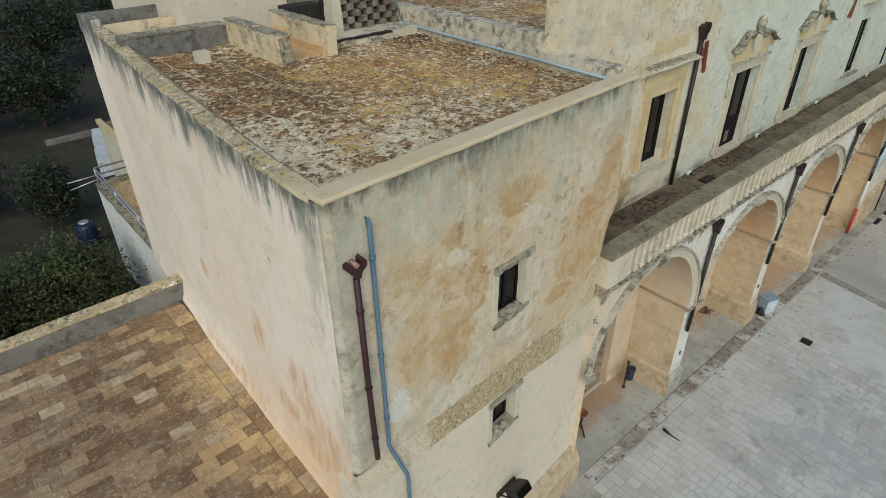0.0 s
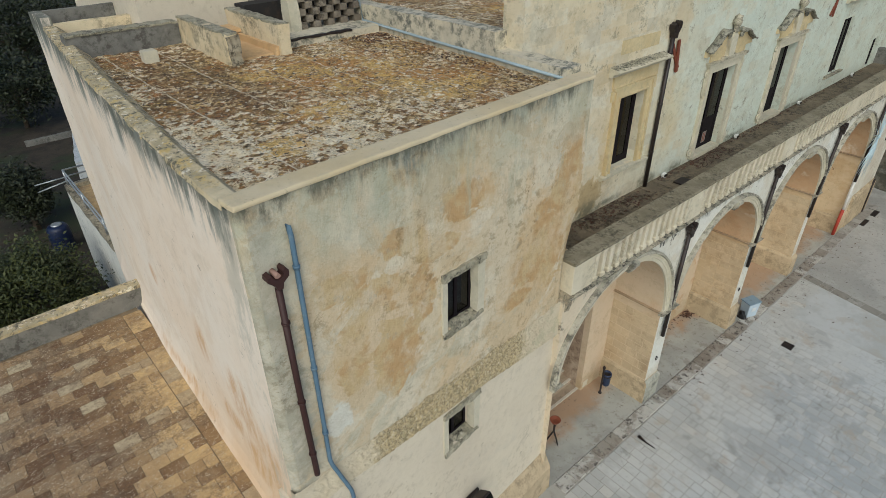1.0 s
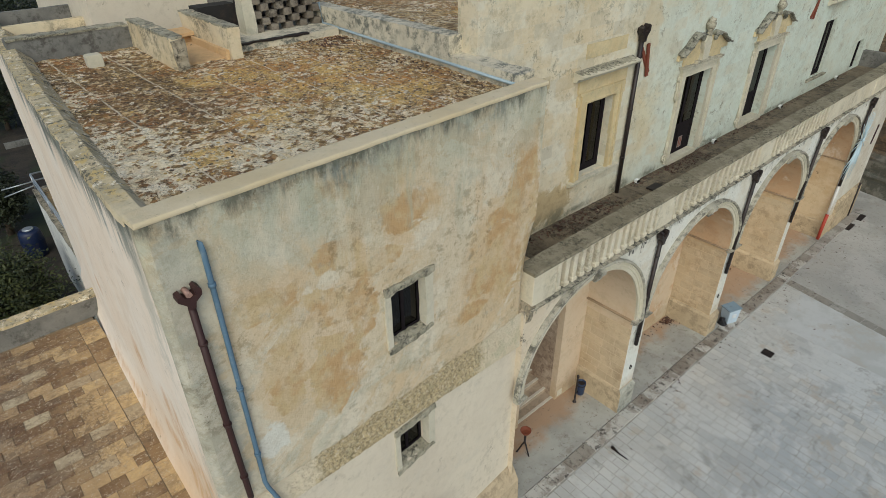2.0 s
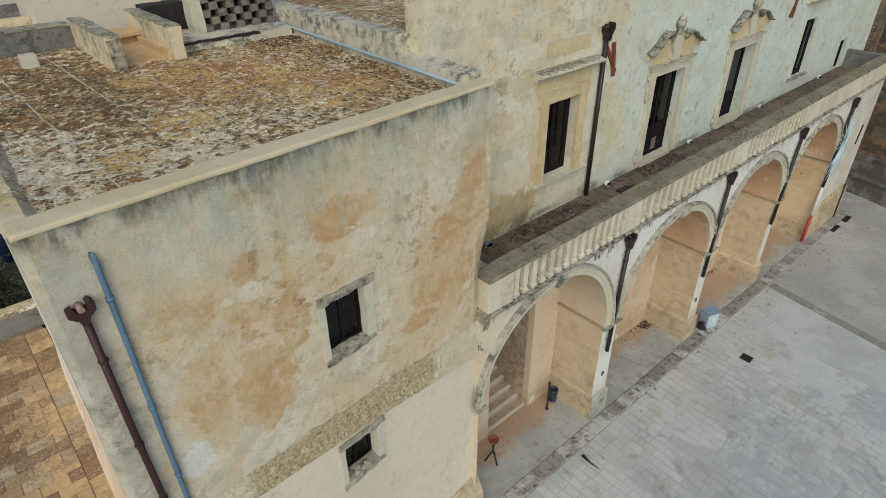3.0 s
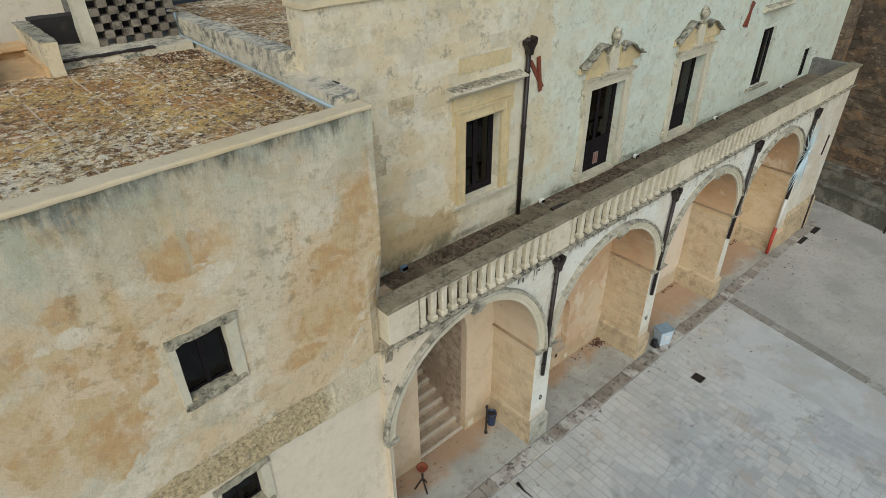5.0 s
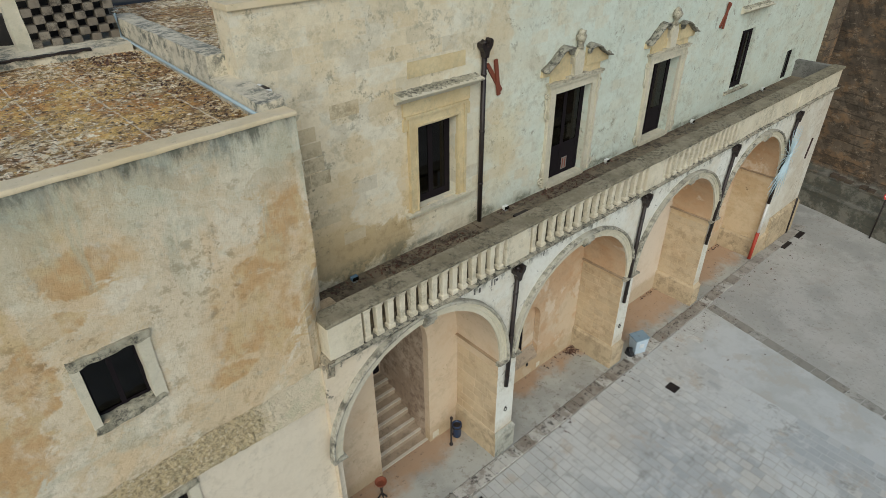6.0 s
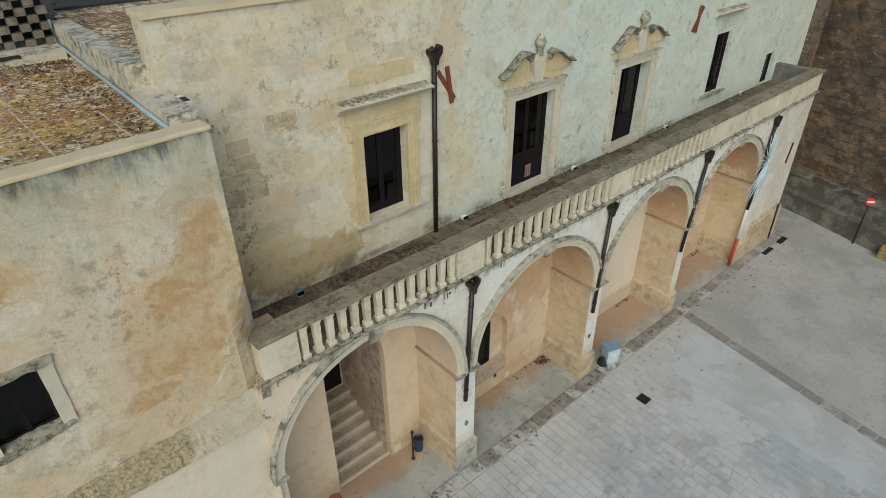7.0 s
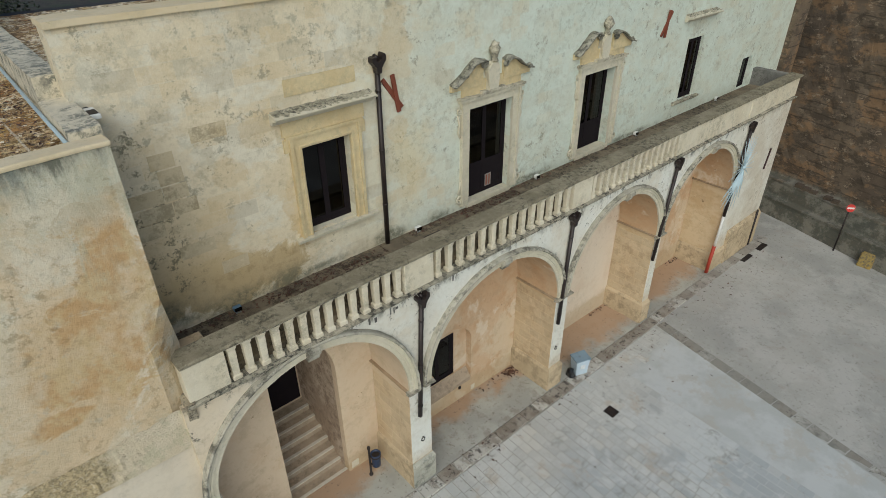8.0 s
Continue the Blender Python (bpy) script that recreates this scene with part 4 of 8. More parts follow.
def turned(bm, at, degrees):
    """Turns what was built along x at the origin and sets it at a place."""
    bmesh.ops.transform(bm, matrix=Matrix.Translation(at) @ Matrix.Rotation(radians(degrees), 4, "Z"), verts=bm.verts)
    return bm


# the plan
def gz(x, y):
    """The height of the ground."""
    xx, yy = min(max(x, 6.0), 38.0), min(max(y, -4.0), 5.0)
    court = 0.36 - 0.02 * (xx - 10) - 0.035 * (5 - yy)
    q = min(max((y - 8.0) / 5.0, 0.0), 1.0)
    return court + (1.4 - court) * q * q * (3 - 2 * q)


ARC_Y, BACK_Y, UP_Y = 5.44, 6.90, 7.10      # arcade face, niche back, upper facade
SPRING = 3.70
ARCHES = [(9.17, 13.60, 4.05, 6.17), (14.24, 18.88, SPRING, 5.87), (19.42, 23.97, SPRING, 5.88), (24.38, 29.06, SPRING, 5.90)]   # from, to, left springing, crown
END_X = 32.9
FLOOR_Z = 6.62
SKEW = math.degrees(math.atan(0.055))
CORNER = (2.80, 5.17, 0.0)
BLOCK_L = 6.46                               # length of the block's front
SKEW_LOW = math.degrees(math.atan(0.0853))   # the lower wall turns a little more than the upper
CORNER_LOW = (2.80, 5.05, 0.0)


def front(u, d=0.0, z=0.0):
    """A place u metres along the block's front and d metres out of it."""
    c, s = math.cos(radians(SKEW)), math.sin(radians(SKEW))
    return Vector((CORNER[0] + u * c + d * s, CORNER[1] + u * s - d * c, z))


def front_low(u, d=0.0, z=0.0):
    """The same along the lower wall."""
    c, s = math.cos(radians(SKEW_LOW)), math.sin(radians(SKEW_LOW))
    return Vector((CORNER_LOW[0] + u * c + d * s, CORNER_LOW[1] + u * s - d * c, z))


def band_z(u):
    """Where the rough ledge ends and the lower wall begins."""
    return 6.03 - 0.085 * u


def arch_head(n, x, grow=0.0):
    """The height of an arch's edge over the court, grown outwards by some metres."""
    a, b, left, crown = ARCHES[n]
    c, r = (a + b) / 2, (b - a) / 2 + grow
    foot = left if x < c else SPRING
    return foot + (crown + grow - foot) * math.sqrt(max(0.0, 1 - ((x - c) / r) ** 2))


# ---- ground ----
def build_ground():
    xs = [-1500, -400, -120, -50, -30, -20] + list(range(-14, 46, 2)) + [50, 70, 120, 400, 1500]
    ys = [-1500, -400, -120, -50, -20, -10, -6] + list(np.arange(-4, 16, 1.0)) + [18, 22, 30, 45, 70, 120, 400, 1500]
    bm = bmesh.new()
    grid = [[bm.verts.new((x, y, gz(x, y))) for y in ys] for x in xs]
    for i in range(len(xs) - 1):
        for j in range(len(ys) - 1):
            bm.faces.new((grid[i][j], grid[i + 1][j], grid[i + 1][j + 1], grid[i][j + 1]))
    return solid("ground", bm, M_GROUND, "pale grey concrete courtyard, garden soil behind coloured dark for shade", "ground")


GROUND = build_ground()

# ---- the block at the corner ----
WIN_A = (2.97, 3.69, 7.52, 8.52)             # openings along the front: u from, to, z from, to
WIN_B = (2.95, 3.66, 4.72, 5.57)
bm = pierced(bmesh.new(), 0.075, BLOCK_L, 5.3, 10.835, 0.0, 0.30, [(*WIN_A, 0)])
for v in bm.verts:
    if v.co.z < 5.31:
        v.co.z = band_z(v.co.x) + 0.01
# the far arris is worn back above the balcony
for co, no in (((0, 0, 8.45), (0, 0, 1)), ((0, 0, 8.1), (0, 0, 1)), ((0, 0, 7.7), (0, 0, 1)), ((0, 0, 7.3), (0, 0, 1)), ((6.12, 0, 0), (1, 0, 0)), ((6.32, 0, 0), (1, 0, 0))):
    bmesh.ops.bisect_plane(bm, geom=bm.verts[:] + bm.edges[:] + bm.faces[:], plane_co=co, plane_no=no)
for v in bm.verts:
    q = min(1.0, max(0.0, (8.45 - v.co.z) / 1.15))
    if v.co.x > 6.4:
        v.co.x += 0.17 * q
        v.co.y += (0.37 if v.co.y < 0.1 else 0.12) * q
    elif v.co.x > 6.2 and v.co.y < 0.1:
        v.co.y += 0.10 * q
solid("wall_south", turned(bm, CORNER, SKEW), M_FRONT, "cream plaster wall stained ochre and grey, black streaks under the coping", "wall")
bm = pierced(bmesh.new(), -0.05, BLOCK_L - 0.01, -0.5, 6.02, 0.0, 0.60, [(*WIN_B, 0)])
for v in bm.verts:
    if v.co.z > 6.0:
        v.co.z = band_z(v.co.x)
solid("wall_south_lower", turned(bm, CORNER_LOW, SKEW_LOW), M_LOW, "smoother pale cream plaster on the lower wall", "wall")
# the rough sloping ledge between the two
bm = bmesh.new()
N = 130
rows = []
for i in range(N + 1):
    u = -0.05 + (BLOCK_L - 0.02) * i / N
    col = []
    out = max(0.135 - 0.0303 * u, 0.022)
    rough = min(1.0, max(0.25, (6.0 - u) / 1.0))
    top = 6.36 + 0.07 * noise.noise(Vector((u * 1.3, 0, 2))) + 0.05 * noise.noise(Vector((u * 5, 0, 8)))
    for j in range(13):
        q = j / 12
        wob = 0.034 * noise.noise(Vector((u * 7, q * 5, 1.0))) + 0.026 * noise.noise(Vector((u * 17, q * 11, 4.0))) + 0.014 * noise.noise(Vector((u * 40, q * 23, 9.0)))
        wob *= rough * (1.0 if 0 < j < 12 else 0.35)
        col.append(bm.verts.new((u, min(-0.004 - out * q ** 1.4 + wob, -0.004), top + (band_z(u) - 0.01 - top) * q + wob * 0.6)))
    rows.append(col)
for r, s in zip(rows, rows[1:]):
    for j in range(12):
        bm.faces.new((r[j], s[j], s[j + 1], r[j + 1]))
u0, u1 = -0.05, BLOCK_L - 0.07
back = [bm.verts.new((x, 0.1, z)) for x, z in ((u0, 6.36), (u1, 6.36), (u1, band_z(u1)), (u0, band_z(u0)))]
bm.faces.new(back)
bm.faces.new([back[3]] + rows[0][::-1] + [back[0]])
bm.faces.new([back[1]] + rows[-1] + [back[2]])
solid("ledge", turned(bm, CORNER, SKEW), M_BAND, "rough weathered sloping stone ledge with exposed rubble", "ledge")

# plinth at the foot, with a sloping top
bm = bmesh.new()
profile_x(bm, [(0.1, -0.5), (0.1, 1.62), (-0.005, 1.60), (-0.24, 1.18), (-0.27, -0.5)], -0.3, BLOCK_L - 0.03)
solid("plinth", turned(worn(bm, 0.02, 2.0, 0.5), CORNER_LOW, SKEW_LOW), M_PLINTH, "weathered stone plinth with a sloping top", "plinth")

def side_x(y):
    return 2.765 + 0.0045 * (y - 5.2) ** 2


def cope_z(y):
    return 10.80 + 0.30 * min(1, max(0, (y - 6.5) / 6.8))


# side wall, its foot flared onto the terrace
def build_side():
    bm = bmesh.new()
    cols = []
    prof = [(0.0, 10.8), (0.0, 9.6), (0.0, 8.5), (0.0, 7.4), (0.0, 6.4), (-0.015, 5.9), (-0.05, 5.55), (-0.10, 5.32), (-0.15, 5.20), (-0.15, -0.5)]
    for k in range(7):                      # the rounded arris
        w = math.pi / 2 * (1 - k / 7)
        x, y = 2.875 - 0.11 * math.cos(w), 5.305 - 0.12 * math.sin(w)
        cols.append([bm.verts.new((x + d * (k / 7) + 0.018 * noise.noise(Vector((k * 0.4, z * 1.1, 3))), y + 0.008 * noise.noise(Vector((k, z * 2, 8))), 10.86 if j == 0 else z)) for j, (d, z) in enumerate(prof)])
    for i in range(42):
        y = 5.305 + (15.0 - 5.305) * i / 41
        cols.append([bm.verts.new((side_x(y) + d + 0.02 * noise.noise(Vector((y * 0.6, z * 0.6, 3))), y, cope_z(y) if j == 0 else z)) for j, (d, z) in enumerate(prof)])
    for a, b in zip(cols, cols[1:]):
        for j in range(len(a) - 1):
            bm.faces.new((a[j], b[j], b[j + 1], a[j + 1]))
    back = [[bm.verts.new((max(side_x(c[j].co.y), c[j].co.x) + 0.22, c[j].co.y + 0.004, c[j].co.z)) for j in (0, -1)] for c in cols]
    for (a0, a1), (b0, b1), ca, cb in zip(back, back[1:], cols, cols[1:]):
        bm.faces.new((a0, a1, b1, b0))
        bm.faces.new((ca[0], a0, b0, cb[0]))
        bm.faces.new((ca[-1], a1, b1, cb[-1]))
    bm.faces.new(cols[0] + [back[0][1], back[0][0]])
    bm.faces.new(cols[-1] + [back[-1][1], back[-1][0]])
    for f in bm.faces:
        if f.calc_center_median().y < 5.27:
            f.material_index = 1
    return solid("wall_west", bm, [M_SIDE, M_FRONT], "pinkish cream plaster side wall with rusty orange stains", "wall")


build_side()
bm = boxed(8.95, 9.25, 5.80, 7.10, 6.0, 10.78)
solid("wall_east", bm, M_UPPER, "cream plaster return wall beside the balcony", "wall")
bm = boxed(3.3, 9.2, 13.0, 13.32, -0.5, 10.6)
solid("wall_north", bm, M_SIDE, "plain plaster back wall of the block", "wall")

# roof of the block
def roof_z(x, y):
    return 10.72 + 0.018 * (y - 5.5)


def build_roof():
    bm = bmesh.new()
    nx, ny = 130, 160
    g = []
    for i in range(nx + 1):
        x = 3.05 + 5.95 * i / nx
        col = []
        for j in range(ny + 1):
            near = front(x - CORNER[0], -0.2)[1]
            y = near + (13.05 - near) * j / ny
            p = Vector((x, y, 0))
            z = roof_z(x, y) + 0.016 * noise.noise(p * 5) + 0.013 * noise.noise(p * 13) + 0.02 * noise.noise(p * 0.9)
            z -= 0.012 * math.exp(-((x * 0.985 + y * 0.05) % 1.1 - 0.5) ** 2 / 0.0012)
            col.append(bm.verts.new((x, y, z)))
        g.append(col)
    for i in range(nx):
        for j in range(ny):
            bm.faces.new((g[i][j], g[i + 1][j], g[i + 1][j + 1], g[i][j + 1]))
    return solid("roof_block", bm, M_ROOF, "flat paved roof crusted with white, gold and brown lichen", "roof")


build_roof()
bm = boxed(3.1, 9.0, 5.6, 13.0, 10.3, 10.6)
solid("ceiling", bm, M_DARKROOM, "plain ceiling slab under the flat roof", "ceiling")

# copings
bm = bmesh.new()
box(bm, -0.02, BLOCK_L + 0.02, -0.02, 0.30, 10.83, 10.90)
bmesh.ops.bevel(bm, geom=bm.edges[:], offset=0.025, segments=2, affect="EDGES", profile=0.6)
solid("coping", turned(worn(bm, 0.010, 3.2, 0.2), CORNER, SKEW), M_COPE, "worn cream cement coping along the roof edge", "coping")
bm = bmesh.new()
for i in range(28):
    y0, y1 = 5.43 + 9.57 * i / 28, 5.43 + 9.57 * (i + 1) / 28
    a, b, p, q = cope_z(y0), cope_z(y1), side_x(y0), side_x(y1)
    hexa(bm, [(p - 0.01, y0, a - 0.03), (p + 0.42, y0, a - 0.14), (q + 0.42, y1, b - 0.14), (q - 0.01, y1, b - 0.03),
              (p + 0.005, y0, a + 0.035), (p + 0.22, y0, a + 0.045), (q + 0.22, y1, b + 0.045), (q + 0.005, y1, b + 0.035)])
bmesh.ops.remove_doubles(bm, verts=bm.verts, dist=1e-4)
solid("coping_west", worn(bm, 0.016, 6.0, 0.09), M_COPE, "mossy uneven cement coping on the side parapet", "coping")
bm = bmesh.new()
box(bm, 8.90, 9.28, 5.83, 7.50, 10.70, 11.0)
solid("parapet_east", worn(bm, 0.025, 2.6, 0.15), M_PARAPET, "low cream parapet beside the roof", "parapet")
bm = bmesh.new()
box(bm, 8.93, 9.30, 7.50, 12.2, 10.70, 11.31)
solid("parapet_east_high", worn(bm, 0.02, 2.0, 0.3), M_PARAPET, "higher cream parapet with grey mould stains", "parapet")

# blue pipe along the foot of the parapet
bm = tube(bmesh.new(), [(8.86, 5.85, 10.84), (8.86, 7.4, 10.88), (8.87, 9.6, 10.92), (8.88, 11.6, 10.98), (8.88, 11.7, 11.4)], 0.028, 10)
o = thing("roof_pipe", (8.86, 8.0, 10.8), "pale blue plastic pipe laid along the roof parapet", "pipe")
part("pipe", bm, M_PALEPIPE, o)

# parapets and stub walls at the back of the roof
bm = bmesh.new()
box(bm, 3.12, 5.21, 12.82, 13.15, 10.5, 11.27)
solid("parapet_north", worn(bm, 0.02, 1.8, 0.3), M_GREYWALL, "grey cement parapet closing the roof", "parapet")
bm = bmesh.new()
box(bm, 5.22, 5.44, 10.56, 12.85, 10.5, 11.36)
solid("stub_wall", worn(bm, 0.03, 1.8, 0.25), M_STUB, "short cream parapet wall with a broken end", "wall")
bm = bmesh.new()
box(bm, 6.27, 6.50, 10.58, 12.9, 10.5, 11.38)
solid("stub_wall_high", worn(bm, 0.03, 1.8, 0.25), M_STUB, "short cream wall with dark streaks under its top", "wall")
for x0, x1, y0, y1, z in ((5.21, 5.45, 10.57, 12.85, 11.36), (6.26, 6.51, 10.59, 12.9, 11.38), (3.15, 5.2, 12.8, 13.17, 11.27)):
    bm = bmesh.new()
    box(bm, x0, x1, y0, y1, z - 0.02, z + 0.018)
    solid("wall_crust", worn(bm, 0.018, 6, 0.1), M_CRUST, "grey lichen crust along the wall top", "wall top")
bm = bmesh.new()
box(bm, 6.20, 6.268, 10.66, 12.3, 10.5, 10.98)
solid("stub_plinth", worn(bm, 0.015, 3, 0.2), M_ORANGE, "orange plaster plinth along the short wall", "plinth")
bm = bmesh.new()
box(bm, 5.23, 5.45, 10.50, 10.56, 10.6, 11.33)
solid("wall_end", worn(bm, 0.03, 6, 0.1), M_ROUGH, "dark broken end of the short wall", "wall end")
bm = bmesh.new()
box(bm, 6.56, 8.15, 10.955, 11.05, 10.945, 10.982)
solid("step_edge", worn(bm, 0.018, 7, 0.07), M_IRON, "black bitumen edge of the low roof step", "step edge")
bm = bmesh.new()
box(bm, 5.44, 6.27, 12.4, 12.9, 10.5, 11.00)
box(bm, 5.442, 6.268, 12.28, 12.9, 11.00, 11.07)
solid("ledge_north", worn(bm, 0.015, 1.8, 0.3), M_ORANGE, "low wall with a projecting stone shelf", "ledge")
bm = bmesh.new()
box(bm, 6.50, 8.86, 10.98, 12.46, 10.6, 10.96)
solid("roof_step", worn(bm, 0.03, 2.2, 0.22), M_PARAPET, "low raised step with a broken dark edge", "step")

bm = bmesh.new()
box(bm, 5.44, 6.27, 10.75, 12.4, 10.6, 10.855)
solid("floor_recess", worn(bm, 0.012, 2.2, 0.15), M_ORANGE, "orange plastered floor between the short roof walls", "roof floor")
# near-black block stands in for the shaded opening behind the step
bm = bmesh.new()
box(bm, 6.50, 7.30, 12.46, 12.9, 10.9, 11.46)
solid("wall_damp", worn(bm, 0.02, 2.2, 0.2), M_DARKROOM, "black low block standing for a shaded opening behind the step", "wall")

# perforated block screen
scr = thing("block_screen", (8.1, 11.8, 10.95), "grey perforated screen of open cement blocks", "screen")
bm = bmesh.new()
box(bm, 7.12, 7.36, 11.70, 12.0, 10.9, 12.6)
part("end_pier", worn(bm, 0.03, 2, 0.25), M_FRAME_PALE, scr, "white flaking plaster end pier")
bm = worn(boxed(0, 0.172, 11.72 - 11.8, 11.95 - 11.8, 0, 0.138, bevel=0.008), 0.006, 6)
block = mesh_of("screen_block", bm)
block.materials.append(M_SCREEN)
for r in range(12):
    for c in range(9):
        if (r + c) % 2 == 0:
            ob = new("screen_block", block)
            ob.parent = scr
            ob.location = Vector((7.36 + c * 0.172, 11.8, 10.95 + r * 0.138)) - ORIGIN[scr.name]
bm = boxed(7.3, 8.95, 12.35, 12.5, 10.9, 12.6)
part("rear_panel", bm, M_DARKROOM, scr, "dark panel in the shade behind the screen")
# tall cream building behind the roof
bm = boxed(4.93, 7.45, 14.3, 20.0, -0.5, 14.5)
solid("house_wall_rear", bm, M_LOW, "tall plain cream wall of the building behind", "wall")
bm = boxed(7.46, 9.3, 13.4, 20.0, -0.5, 13.0)
solid("house_wall_shaded", bm, M_GREYWALL, "grey weathered wall behind the perforated screen", "wall")
# second, farther terrace roof
bm = bmesh.new()
box(bm, 3.40, 4.92, 15.15, 16.1, 10.7, 11.0)
solid("roof_annexe", bm, M_SLAB, "small dark brown terrace roof at the back", "roof")
bm = bmesh.new()
box(bm, 3.205, 4.92, 16.1, 16.22, 10.9, 11.28)
solid("parapet_annexe_north", worn(bm, 0.012, 2, 0.3), M_GREYWALL, "grey cement parapet at the back of the small terrace", "parapet")
bm = bmesh.new()
box(bm, 3.40, 4.92, 14.97, 15.15, 10.6, 11.16)
solid("parapet_annexe", worn(bm, 0.012, 2, 0.3), M_STUB, "yellowish cream parapet round the small back terrace", "parapet")
bm = bmesh.new()
box(bm, 3.20, 3.40, 15.005, 16.1, -0.5, 11.30)
solid("wall_annexe", worn(bm, 0.012, 2, 0.3), M_SIDE, "cream plaster wall below the small back terrace", "wall")
bm = boxed(3.3, 4.92, 13.32, 14.97, 5.0, 10.75)
solid("roof_gap", bm, M_SIDE, "lower strip of roof between the parapets", "roof")
# pale block on the roof
bm = bmesh.new()
box(bm, 4.10, 4.36, 11.68, 11.92, 10.80, 11.05)
bmesh.ops.bevel(bm, geom=bm.edges[:], offset=0.015, segments=2, affect="EDGES")
solid("tufa_block", worn(bm, 0.01, 4), M_FRAME_PALE, "loose pale square tufa block lying on the roof", "stone block", kind="thing")

# ---- terrace beside the block ----
TERR = 5.20
bm = bmesh.new()
box(bm, -8.0, 2.78, 4.9, 13.1, -0.5, TERR - 0.006)
FLOOR_T = solid("floor_terrace", bm, stone("tile_bed", (0.27, 0.20, 0.125), (0.17, 0.125, 0.08), (0.04, 0.03, 0.022), 0.6), "brown weathered clay tile terrace floor", "terrace floor")
bm = boxed(-8.0, 2.55, 4.70, 4.898, -0.5, TERR - 0.02)
solid("wall_terrace", bm, M_LOW, "plain cream plaster wall below the terrace", "wall")
bm = bmesh.new()
box(bm, -8.0, 3.12, 12.95, 13.2, TERR, 5.70)
solid("parapet_terrace", worn(bm, 0.015, 1.5, 0.4), M_GREYWALL, "low grey cement parapet round the terrace", "parapet")
bm = bmesh.new()
box(bm, -8.0, 3.12, 12.92, 13.24, 5.70, 5.77)
solid("coping_terrace", worn(bm, 0.012, 1.5, 0.4), M_COPE, "thin worn coping on the terrace parapet", "coping")

# ---- arcade ----
bm = pierced(bmesh.new(), 9.04, END_X, -0.5, 6.36, ARC_Y, BACK_Y, [(9.041 if n == 0 else a, b, -0.5, SPRING, partial(arch_head, n)) for n, (a, b, _, _) in enumerate(ARCHES)])
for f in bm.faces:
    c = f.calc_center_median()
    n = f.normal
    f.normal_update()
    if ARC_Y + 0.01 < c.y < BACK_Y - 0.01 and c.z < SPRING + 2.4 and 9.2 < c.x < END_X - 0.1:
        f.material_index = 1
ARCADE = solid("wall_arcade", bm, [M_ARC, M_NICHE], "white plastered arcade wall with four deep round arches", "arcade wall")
STAIR = (10.96, 12.60, -0.5, 3.9, lambda x: 3.9 + 1.7 * math.sqrt(max(0.0, 1 - ((x - 10.96) / 1.64) ** 2)))
RECESS = (15.05, 17.02, 0.86, 2.40, 0.72)
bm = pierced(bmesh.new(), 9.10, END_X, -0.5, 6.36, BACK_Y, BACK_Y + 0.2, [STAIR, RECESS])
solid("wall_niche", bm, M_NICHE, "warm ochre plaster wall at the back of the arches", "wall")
# recess of the arcade window
bm = pierced(bmesh.new(), 15.02, 17.02, 0.7, 3.7, BACK_Y + 0.205, BACK_Y + 0.5, [(15.30, 16.52, 1.21, 2.78, 0)])
solid("wall_recess", bm, M_NICHE, "ochre plaster back of the window recess", "wall")
bm = bmesh.new()
profile_x(bm, [(BACK_Y - 0.012, 0.80), (BACK_Y + 0.203, 0.80), (BACK_Y + 0.203, 1.20), (BACK_Y - 0.012, 0.92)], 15.06, 17.01)
solid("window_sill", worn(bm, 0.008, 3, 0.3), M_STEP, "steep brown-grey cement sill under the arcade window", "sill")

# archivolts, keystones and imposts
def sweep(n, prof):
    """A moulding round an arch: a profile of (grow, y) carried along its edge."""
    a, b, left, crown = ARCHES[n]
    c, r = (a + b) / 2, (b - a) / 2
    bm = bmesh.new()
    rings = []
    for i in range(57):
        t = math.pi * i / 56
        foot = left if t < math.pi / 2 else SPRING
        rings.append([bm.verts.new((c - (r + d) * math.cos(t), ARC_Y + y, foot + (crown - foot + d) * math.sin(t))) for d, y in prof])
    for p, q in zip(rings, rings[1:]):
        for j in range(len(prof) - 1):
            bm.faces.new((p[j], q[j], q[j + 1], p[j + 1]))
    bm.faces.new(rings[0])
    bm.faces.new(rings[-1][::-1])
    return bm


